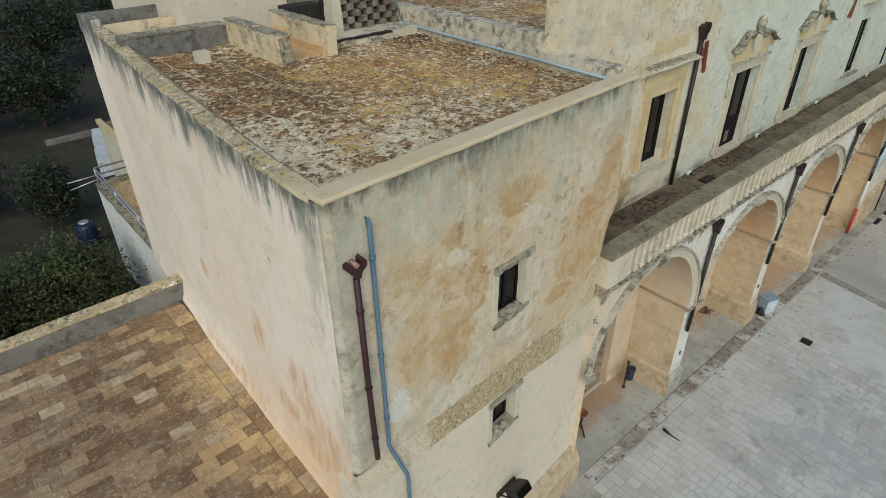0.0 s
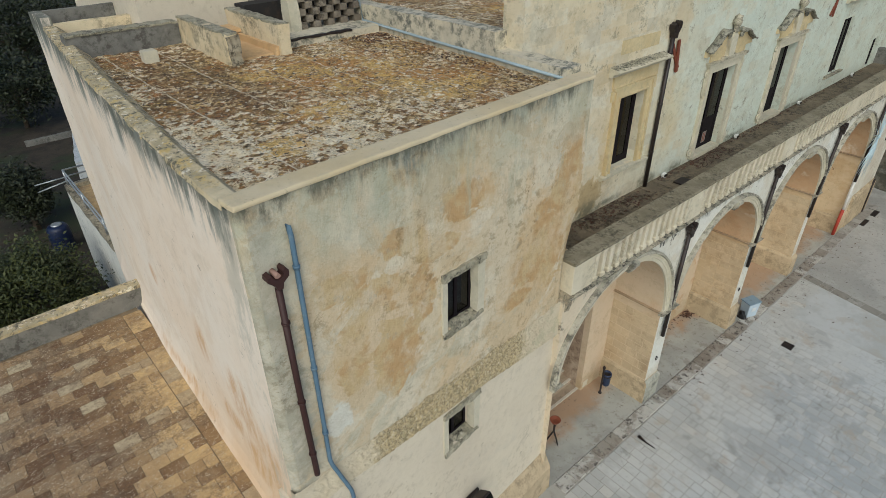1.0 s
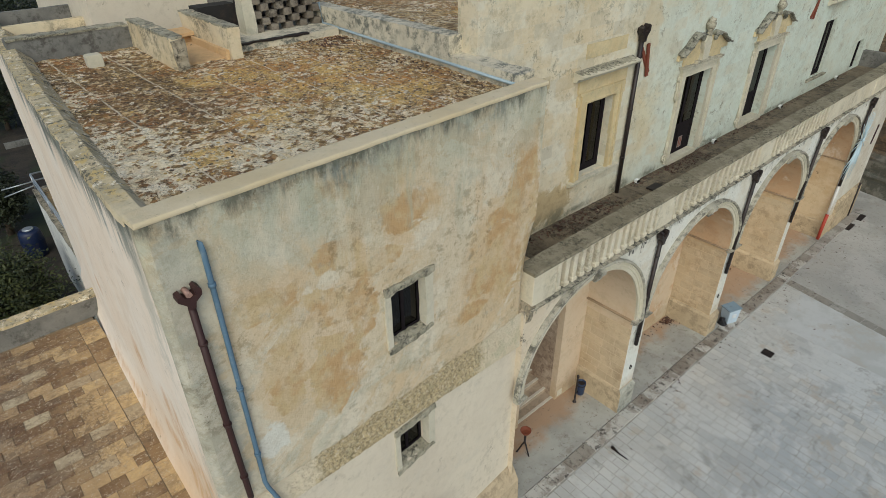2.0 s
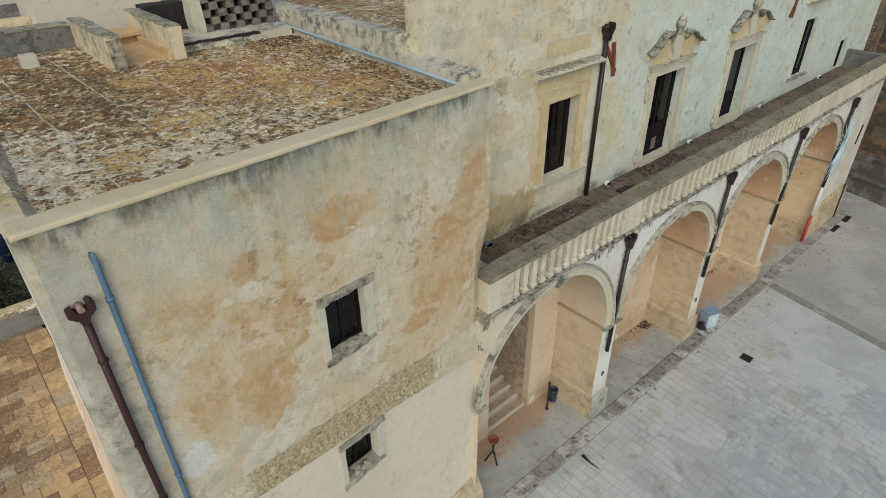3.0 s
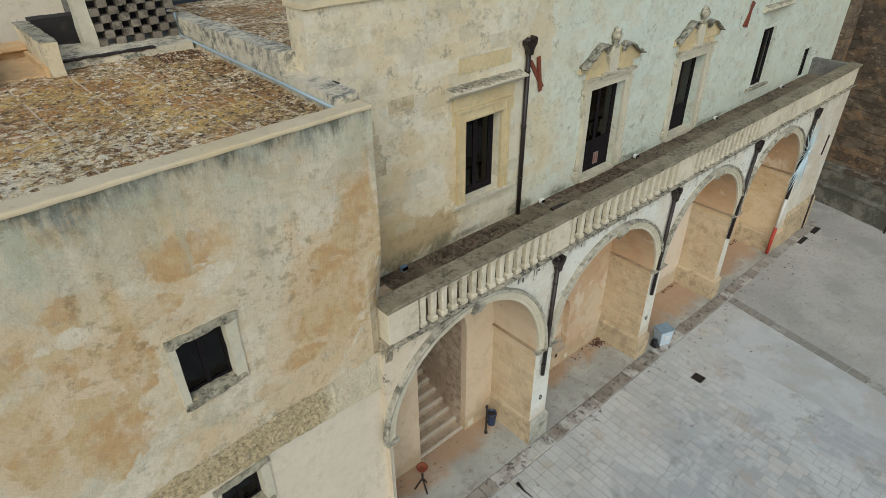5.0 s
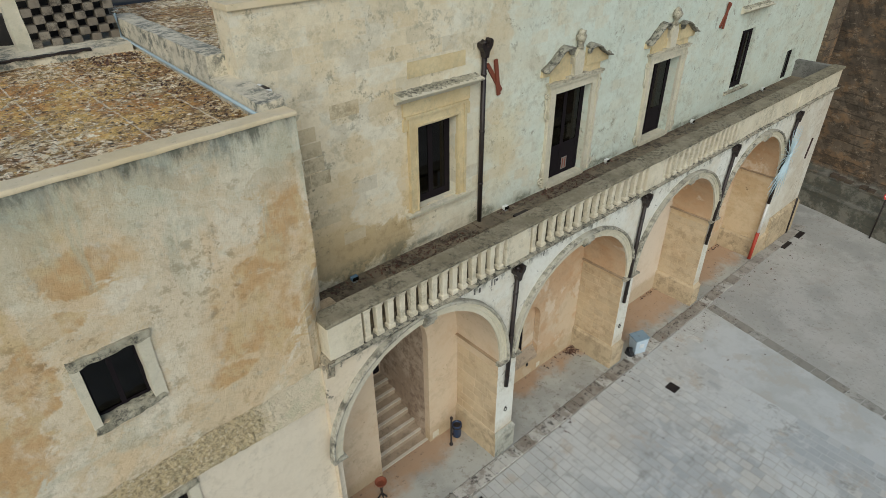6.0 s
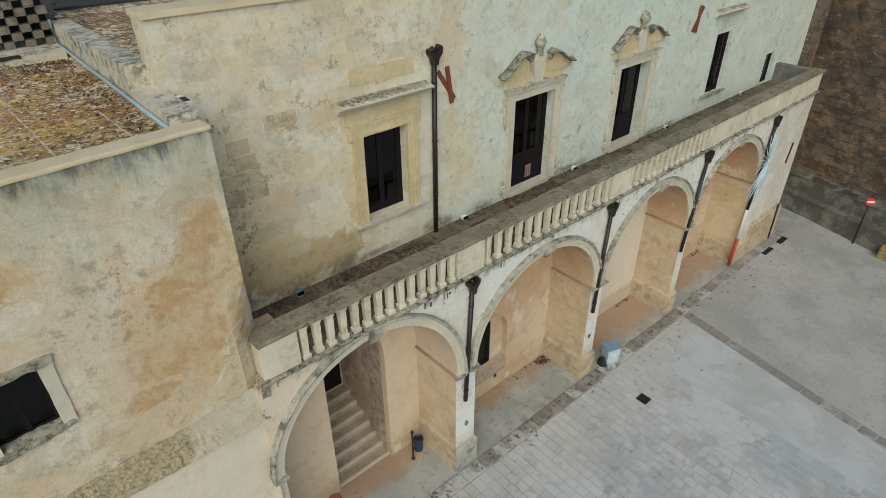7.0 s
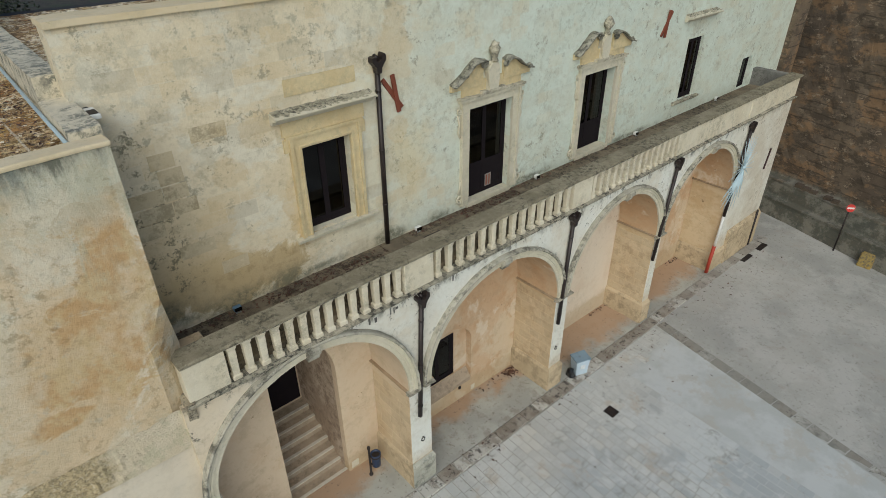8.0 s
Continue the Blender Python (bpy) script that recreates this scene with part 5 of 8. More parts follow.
for n, (a, b, left, crown) in enumerate(ARCHES):
    c = (a + b) / 2
    bm = sweep(n, [(0.0, 0.0), (0.0, -0.05), (0.085, -0.05), (0.095, -0.07), (0.15, -0.07), (0.16, -0.085), (0.20, -0.085), (0.205, 0.0)])
    ob = solid("archivolt", worn(bm, 0.007, 5), M_FRAME_PALE, "moulded cream stone arch surround with a blackened hood", "arch moulding", "arch surrounds")
    bm = sweep(n, [(0.20, 0.0), (0.20, -0.10), (0.215, -0.135), (0.25, -0.14), (0.268, -0.115), (0.275, 0.0)])
    part("hood_moulding", worn(bm, 0.014, 9), M_HOOD, ob, "grey outer moulding with black lichen")
    k = crown - (0.02 if n == 0 else 0.0)
    bm = bmesh.new()
    profile_x(bm, [(ARC_Y - 0.20, k + 0.20), (ARC_Y + 0.05, k + 0.26), (ARC_Y + 0.05, k - 0.06), (ARC_Y - 0.10, k - 0.06), (ARC_Y - 0.13, k + 0.03), (ARC_Y - 0.2, k + 0.1)], c - 0.12, c + 0.12)
    part("keystone", worn(bm, 0.014, 5, 0.1), M_HOOD, ob, "scrolled keystone of the arch")
    for x, z in ((a - 0.09, left), (b + 0.09, SPRING)):
        bm = bmesh.new()
        profile_x(bm, [(ARC_Y + 0.02, z - 0.10), (ARC_Y - 0.08, z - 0.085), (ARC_Y - 0.15, z - 0.03), (ARC_Y - 0.155, z + 0.005), (ARC_Y + 0.02, z + 0.012)], x - 0.16, x + 0.13)
        part("console", worn(bm, 0.012, 6, 0.08), M_HOOD, ob, "small stone console under the moulding's foot")
    for x0, x1, face in ((a - 0.02, a + 0.05, 1), (b - 0.05, b + 0.02, -1)):
        if n or face < 0:
            bm = bmesh.new()
            box(bm, x0, x1, ARC_Y - 0.03, BACK_Y - 0.002, SPRING - 0.055, SPRING - 0.025)
            box(bm, x0 - 0.025 * (face < 0), x1 + 0.025 * (face > 0), ARC_Y - 0.04, BACK_Y - 0.002, SPRING - 0.025, SPRING)
            part("impost", worn(bm, 0.008, 4, 0.2), M_IMPOST, ob, "stone impost ledge at the arch's springing")

# pier plinths
for a, b in ((13.60, 14.24), (18.88, 19.42), (23.97, 24.38), (29.06, 30.0)):
    g = gz((a + b) / 2, 5.4)
    bm = bmesh.new()
    box(bm, a - 0.05, b + 0.05, ARC_Y - 0.09, BACK_Y - 0.002, g - 0.3, g + 0.78)
    hexa(bm, [(a - 0.05, ARC_Y - 0.09, g + 0.78), (b + 0.05, ARC_Y - 0.09, g + 0.78), (b + 0.05, BACK_Y - 0.002, g + 0.78), (a - 0.05, BACK_Y - 0.002, g + 0.78),
              (a - 0.005, ARC_Y - 0.01, g + 0.88), (b + 0.005, ARC_Y - 0.01, g + 0.88), (b + 0.005, BACK_Y - 0.002, g + 0.88), (a - 0.005, BACK_Y - 0.002, g + 0.88)])
    bm = worn(bm, 0.01, 3, 0.3)
    for f in bm.faces:
        if a < 14 and f.calc_center_median().y < ARC_Y - 0.005:
            f.material_index = 1
    solid("pier_plinth", bm, [M_PLINTH, M_DAMP], "worn stone plinth at the foot of an arcade pier", "plinth", "pier plinths")

bm = bmesh.new()
profile_x(bm, [(ARC_Y + 0.1, -0.4), (ARC_Y - 0.13, -0.4), (ARC_Y - 0.12, 1.38), (ARC_Y - 0.005, 1.52), (ARC_Y + 0.1, 1.52)], 30.05, END_X + 0.03)
solid("end_plinth", worn(bm, 0.012, 2.5, 0.3), M_PLINTH, "tall ochre stained plinth at the arcade's end", "plinth")

# arcade floor
bm = bmesh.new()
for i in range(24):
    x0, x1 = 9.1 + i * (END_X - 9.1) / 24, 9.1 + (i + 1) * (END_X - 9.1) / 24
    z0, z1 = gz(x0, 5.4) + 0.03, gz(x1, 5.4) + 0.03
    hexa(bm, [(x0, 5.325, z0 - 0.3), (x1, 5.325, z1 - 0.3), (x1, 7.0, z1 - 0.3), (x0, 7.0, z0 - 0.3), (x0, 5.325, z0), (x1, 5.325, z1), (x1, 7.0, z1), (x0, 7.0, z0)])
bmesh.ops.remove_doubles(bm, verts=bm.verts, dist=1e-5)
solid("floor_arcade", bm, M_FLOOR, "smooth cement floor under the arches with reddish dirt", "floor")

# the stair behind the first arch
RISE, GO = 0.17, 0.29
st = thing("staircase", (11.8, 6.95, 0.3), "worn stone stair rising between plaster walls, pale nosings", "staircase", kind="structure")
for i in range(7):
    y, z = 6.995 + GO * i, 0.40 + RISE * i
    bm = boxed(10.92, 12.60, y, y + GO + (1.4 if i == 6 else 0.02), z - 0.4, z - 0.022)
    s = part("step", bm, M_STEP, st)
    bm = boxed(10.93, 12.59, y - 0.03, y + 0.06, z - 0.022, z, bevel=0.006)
    part("nosing", bm, M_NOSE, s, "pale stone nosing")
# added panel fills the open doorway so that it looks unlit
bm = boxed(10.95, 12.58, 9.14, 9.20, 1.42, 3.9)
solid("door_3", bm, M_WOOD, "dark panel standing for the unlit doorway above the stair", "door")
bm = bmesh.new()
box(bm, 12.60, 12.9, BACK_Y + 0.2, 10.3, -0.5, 5.75)
solid("wall_stair_east", bm, M_STAIRWALL, "stained plaster wall beside the stair", "wall")
bm = bmesh.new()
box(bm, 10.7, 10.92, BACK_Y + 0.2, 10.3, -0.5, 5.75)
solid("wall_stair_west", bm, M_NICHE, "plaster wall beside the stair", "wall")
bm = pierced(bmesh.new(), 10.92, 12.60, 1.1, 5.75, 9.1, 9.3, [(10.95, 12.58, 1.42, 3.9, 0)])
solid("wall_stair_head", bm, M_NICHE, "plaster wall with a dark doorway above the stair", "wall")
bm = boxed(10.7, 12.9, BACK_Y + 0.2, 10.3, 5.75, 5.9)
solid("ceiling_stair", bm, M_NICHE, "plain ceiling over the stair", "ceiling")

# ---- balcony over the arcade ----
bm = boxed(9.26, END_X + 0.35, 5.60, UP_Y, 6.36, FLOOR_Z - 0.01)
BALC = solid("floor_balcony", bm, M_SLAB, "dark weathered stone slab balcony floor with leaf litter", "balcony floor")
bm = bmesh.new()
profile_x(bm, [(ARC_Y + 0.3, 6.30), (ARC_Y - 0.02, 6.30), (ARC_Y - 0.04, 6.35), (ARC_Y - 0.10, 6.38), (ARC_Y - 0.12, 6.44), (ARC_Y + 0.3, 6.47)], 9.12, END_X + 0.06)
solid("cornice_balcony", worn(bm, 0.008, 3, 0.35), M_MOULD, "moulded cornice under the balustrade with black lichen", "cornice")

BAL0, BAL1 = 6.465, 7.20
PEDS = [(9.18, 9.88), (13.60, 14.36), (19.02, 19.80), (24.06, 24.88), (28.95, 29.65)]


def baluster_mesh():
    bm = bmesh.new()
    rows = [(0.082, 0.0), (0.082, 0.075), (0.066, 0.088), (0.058, 0.10), (0.068, 0.56), (0.064, 0.61), (0.072, 0.625), (0.084, 0.66), (0.084, BAL1 - BAL0 + 0.004)]
    rings = [[bm.verts.new((sx * r, sy * r, h)) for sx, sy in ((-1, -0.86), (-0.86, -1), (0.86, -1), (1, -0.86), (1, 0.86), (0.86, 1), (-0.86, 1), (-1, 0.86))] for r, h in rows]
    for r, s in zip(rings, rings[1:]):
        for k in range(8):
            bm.faces.new((r[k], r[(k + 1) % 8], s[(k + 1) % 8], s[k]))
    bm.faces.new(rings[0][::-1])
    bm.faces.new(rings[-1])
    me = mesh_of("baluster", bm)
    me.materials.append(M_BAL)
    return me


BMESH = baluster_mesh()
bay_ends = [p[1] for p in PEDS[:3]], [p[0] for p in PEDS[1:4]]
bal = thing("balustrade", (20, ARC_Y, BAL0), "cream stone balustrade with stout balusters and a grey coping", "balustrade", kind="structure")
for a, b in PEDS:
    bm = boxed(a, b, ARC_Y - 0.06, ARC_Y + 0.32, BAL0, BAL1, bevel=0.012)
    part("pedestal", bm, M_BAL, bal)
for a, b in zip(*bay_ends):
    n = 14
    for i in range(n):
        ob = new("baluster", BMESH)
        ob.parent = bal
        ob.location = Vector((a + (b - a) * (i + 0.5) / n, ARC_Y + 0.035, BAL0)) - ORIGIN[bal.name]
for a, b in ((24.88, 28.95), (29.65, END_X + 0.02)):
    bm = boxed(a, b, ARC_Y - 0.03, ARC_Y + 0.30, BAL0, BAL1)
    part("solid_panel", bm, M_BAL, bal, "solid cream parapet panel")
bm = bmesh.new()
profile_x(bm, [(ARC_Y - 0.07, 7.20), (ARC_Y - 0.095, 7.215), (ARC_Y - 0.095, 7.25), (ARC_Y - 0.07, 7.268), (ARC_Y + 0.36, 7.275), (ARC_Y + 0.37, 7.20)], 9.16, END_X + 0.08)
part("coping", worn(bm, 0.010, 2.5, 0.3), M_BALTOP, bal, "flat grey weathered coping")
bm = bmesh.new()
box(bm, 9.18, END_X + 0.06, ARC_Y - 0.085, ARC_Y - 0.02, 7.188, 7.206)
part("lichen_line", worn(bm, 0.012, 9, 0.12), M_MOULD, bal, "black lichen along the coping's lower edge")
bm = boxed(END_X - 0.28, END_X + 0.02, ARC_Y + 0.32, UP_Y + 0.3, BAL0, 7.25)
part("return_wall", bm, M_GREYWALL, bal, "short dark-stained return wall at the balcony's end")
# stone corbel under the first pedestal
bm = bmesh.new()
profile_x(bm, [(ARC_Y + 0.3, 5.95), (ARC_Y + 0.02, 5.98), (ARC_Y - 0.05, 6.2), (ARC_Y - 0.1, 6.5), (ARC_Y + 0.3, 6.5)], 9.10, 9.24)
solid("corbel", worn(bm, 0.02, 5, 0.08), M_ROUGH, "crumbled stone corbel under the balcony's corner", "corbel")

# ---- upper facade ----
HOLES = {"w2": (12.62, 13.70, 7.56, 9.40), "d3": (16.95, 18.42, 6.72, 9.15), "d4": (21.30, 22.80, 6.72, 9.10), "w5": (26.84, 27.84, 7.20, 9.20), "w6": (31.42, 32.22, 6.63, 7.80)}
bm = pierced(bmesh.new(), 9.22, END_X + 2.2, 6.1, 11.98, UP_Y, UP_Y + 0.5, [(*h, 0) for h in HOLES.values()])
UPPER = solid("wall_upper", bm, M_UPPER, "cream and pale green weathered plaster upper facade", "wall")
bm = bmesh.new()
box(bm, 9.20, END_X + 2.2, UP_Y - 0.05, UP_Y + 0.55, 11.98, 12.07)
solid("coping_upper", worn(bm, 0.012, 2, 0.5), M_COPE, "thin projecting stone coping on the facade", "coping")
bm = bmesh.new()
nx, ny = 110, 36
g = [[bm.verts.new((9.25 + (END_X - 7.1) * i / nx, 7.55 + 6.5 * j / ny, 11.18 + 0.02 * noise.noise(Vector((i * 0.7, j * 0.7, 5))))) for j in range(ny + 1)] for i in range(nx + 1)]
for i in range(nx):
    for j in range(ny):
        bm.faces.new((g[i][j], g[i + 1][j], g[i + 1][j + 1], g[i][j + 1]))
solid("roof_main", bm, M_ROOF, "flat lichen-covered roof behind the facade parapet", "roof")
bm = boxed(9.25, END_X + 2.2, 7.6, 15.0, 10.8, 11.1)
solid("ceiling_main", bm, M_DARKROOM, "plain ceiling under the main roof", "ceiling")
bm = boxed(9.3, END_X + 2.2, 14.6, 15.0, -0.5, 10.8)
solid("wall_main_north", bm, M_SIDE, "plain back wall of the main building", "wall")
bm = boxed(END_X, END_X + 2.2, 7.6, 14.6, -0.5, 10.8)
solid("wall_main_east", bm, M_SIDE, "plain end wall of the main building", "wall")
bm = boxed(9.3, END_X, 7.12, 14.6, 5.92, 6.08)
solid("floor_upper", bm, M_DARKROOM, "floor between the storeys", "floor")
bm = boxed(END_X - 0.5, END_X + 0.02, 7.12, 14.6, -0.5, 5.5)
solid("wall_ground_east", bm, M_ARC, "plain end wall of the ground storey", "wall")
bm = boxed(9.0, 9.3, 7.12, 14.6, -0.5, 10.7)
solid("wall_party", bm, M_DARKROOM, "plain wall between the block and the main building", "wall")

# ---- windows and doors of the upper facade ----
def window_unit(name, h, y, label, category, panes=2, leaf=False, rail=0.0, sill=True):
    """Dark timber frame with glass in an opening of the wall, set back from its face."""
    x0, x1, z0, z1 = h
    o = thing(name, ((x0 + x1) / 2, y, z0), label, category, kind="structure")
    bm = bmesh.new()
    for b in ((x0, x0 + 0.07, z0, z1), (x1 - 0.07, x1, z0, z1), (x0 + 0.07, x1 - 0.07, z1 - 0.07, z1), (x0 + 0.07, x1 - 0.07, z0, z0 + 0.09)):
        box(bm, b[0], b[1], y, y + 0.07, b[2], b[3])
    part("window_frame", bm, M_WOOD, o)
    w = (x1 - x0 - 0.14) / panes
    for i in range(panes):
        a, b = x0 + 0.07 + i * w, x0 + 0.07 + (i + 1) * w
        bm = bmesh.new()
        zs = z0 + 0.09
        for q in ((a, a + 0.06, zs, z1 - 0.07), (b - 0.06, b, zs, z1 - 0.07), (a + 0.06, b - 0.06, z1 - 0.14, z1 - 0.07), (a + 0.06, b - 0.06, zs, zs + 0.08)):
            box(bm, q[0], q[1], y + 0.012, y + 0.055, q[2], q[3])
        if rail:
            box(bm, a + 0.06, b - 0.06, y + 0.012, y + 0.055, rail, rail + 0.08)
        s = part("sash", bm, M_WOOD, o)
        if leaf:
            bm = boxed(a + 0.06, b - 0.06, y + 0.022, y + 0.045, zs + 0.08, rail)
            part("lower_panel", bm, M_WOOD, s)
        bm = boxed(a + 0.06, b - 0.06, y + 0.03, y + 0.036, rail + 0.08 if rail else zs + 0.08, z1 - 0.14)
        g = part("pane", bm, M_GLASS, s)
        g.visible_shadow = False
    return o


SET, SET_1 = UP_Y + 0.26, UP_Y + 0.18
window_unit("window_1", HOLES["w2"], UP_Y + 0.20, "dark timber casement window in a yellow stone surround", "window")
window_unit("door_1", HOLES["d3"], SET_1, "dark glazed balcony door with a notice on its glass", "door", leaf=True, rail=7.55)
window_unit("door_2", HOLES["d4"], SET, "dark glazed balcony door with a pale notice at its edge", "door", leaf=True, rail=7.45)
window_unit("window_2", HOLES["w5"], UP_Y + 0.09, "narrow dark timber window with a stone cornice above", "window")
window_unit("window_3", HOLES["w6"], UP_Y + 0.12, "small plain dark window at balcony level", "window", panes=1)
window_unit("window_4", (15.30, 16.52, 1.21, 2.78), BACK_Y + 0.23, "dark timber window in a plastered arcade recess", "window")

# notices on the door glass
for x0, x1, z0, z1, y, bars in ((17.76, 17.98, 6.86, 7.20, SET_1, True), (21.46, 21.58, 6.98, 7.5, SET, False)):
    o = thing("notice", ((x0 + x1) / 2, y, z0), "paper notice with reddish stripes stuck on the door" if bars else "pale paper notice stuck on the door edge", "notice")
    part("sheet", boxed(x0, x1, y + 0.008, y + 0.012, z0, z1), M_PAPER, o)
    if bars:
        for i in range(2):
            a = x0 + 0.035 + i * 0.10
            part("stripe", boxed(a, a + 0.04, y + 0.003, y + 0.0075, z0 + 0.03, z1 - 0.03), M_SEAT, o)


# ---- stone surrounds ----
def window_surround(h, y, cornice, sill, material=M_FRAME, bare=False):
    x0, x1, z0, z1 = h
    o = thing("window_surround", ((x0 + x1) / 2, y, z0), "moulded yellow limestone window surround with a mossy cornice", "window surround", kind="structure")
    if not bare:
        for a, b in ((x0 - 0.24, x0), (x1, x1 + 0.24)):
            bm = bmesh.new()
            box(bm, a, b, y - 0.06, y + 0.02, z0, z1 + 0.22)
            box(bm, a if a < x0 - 0.1 else b - 0.07, a + 0.07 if a < x0 - 0.1 else b, y - 0.09, y - 0.06, z0, z1 + 0.22)
            part("jamb", worn(bm, 0.006, 4, 0.4), material, o)
        bm = bmesh.new()
        box(bm, x0, x1, y - 0.06, y + 0.02, z1, z1 + 0.22)
        box(bm, x0 - 0.30, x1 + 0.30, y - 0.09, y + 0.02, z1 + 0.22, z1 + 0.28)
        part("lintel", worn(bm, 0.006, 4, 0.4), material, o)
        bm = bmesh.new()
        box(bm, x0 - 0.34, x1 + 0.36, y - 0.05, y + 0.02, z1 + 0.28, cornice - 0.04)
        part("frieze", worn(bm, 0.006, 4, 0.4), material, o)
        for a, b in ((x0 - 0.34, x0 - 0.24), (x1 + 0.24, x1 + 0.36)):
            part("ear", worn(boxed(a, b, y - 0.055, y + 0.02, z1 - 0.02, z1 + 0.22), 0.005, 4), material, o)
        for a, b, c, d in ((x0 - 0.06, x0 - 0.02, z0, z1 + 0.06), (x1 + 0.02, x1 + 0.06, z0, z1 + 0.06), (x0 - 0.02, x1 + 0.02, z1 + 0.02, z1 + 0.06)):
            part("bead", boxed(a, b, y - 0.078, y - 0.058, c, d, bevel=0.006), material, o)
    bm = bmesh.new()
    c0, c1 = x0 - 0.52, x1 + (0.44 if bare else 0.56)
    profile_x(bm, [(y + 0.02, cornice - 0.06), (y - 0.08, cornice - 0.06), (y - 0.13, cornice + 0.02), (y - 0.26, cornice + 0.05), (y - 0.28, cornice + 0.085), (y + 0.02, cornice + 0.15)], c0, c1)
    q = part("cornice", worn(bm, 0.008, 5, 0.2), M_FRAME_PALE, o, "projecting pale stone cornice")
    bm = bmesh.new()
    profile_x(bm, [(y + 0.01, cornice + 0.12), (y - 0.235, cornice + 0.07), (y - 0.23, cornice + 0.092), (y + 0.01, cornice + 0.168)], c0 + 0.02, c1 - 0.02)
    part("lichen_crust", worn(bm, 0.016, 14, 0.05), M_CRUST, q, "grey lichen and rubble on the cornice")
    bm = bmesh.new()
    profile_x(bm, [(y + 0.24, sill - 0.12), (y - 0.06, sill - 0.12), (y - 0.13, sill - 0.07), (y - 0.14, sill - 0.01), (y + 0.24, sill + 0.01)], x0 - 0.36, x1 + 0.5 if not bare else x1 + 0.25)
    part("sill", worn(bm, 0.010, 5, 0.2), M_CRUST if bare else M_FRAME_PALE, o, "mossy stone sill" if bare else "worn pale stone sill")
    return o


window_surround(HOLES["w2"], UP_Y, 10.02, 7.56)
window_surround(HOLES["w5"], UP_Y, 9.86, 7.20, bare=True)


def spiral(bm, cx, y, cz, r, turns, sense, thick):
    pts = []
    for i in range(26):
        t = i / 25
        a = sense * turns * 2 * math.pi * t + (math.pi if sense > 0 else 0)
        pts.append((cx + r * (1 - 0.8 * t) * math.cos(a), y, cz + r * (1 - 0.8 * t) * math.sin(a)))
    tube(bm, pts, thick, 6)


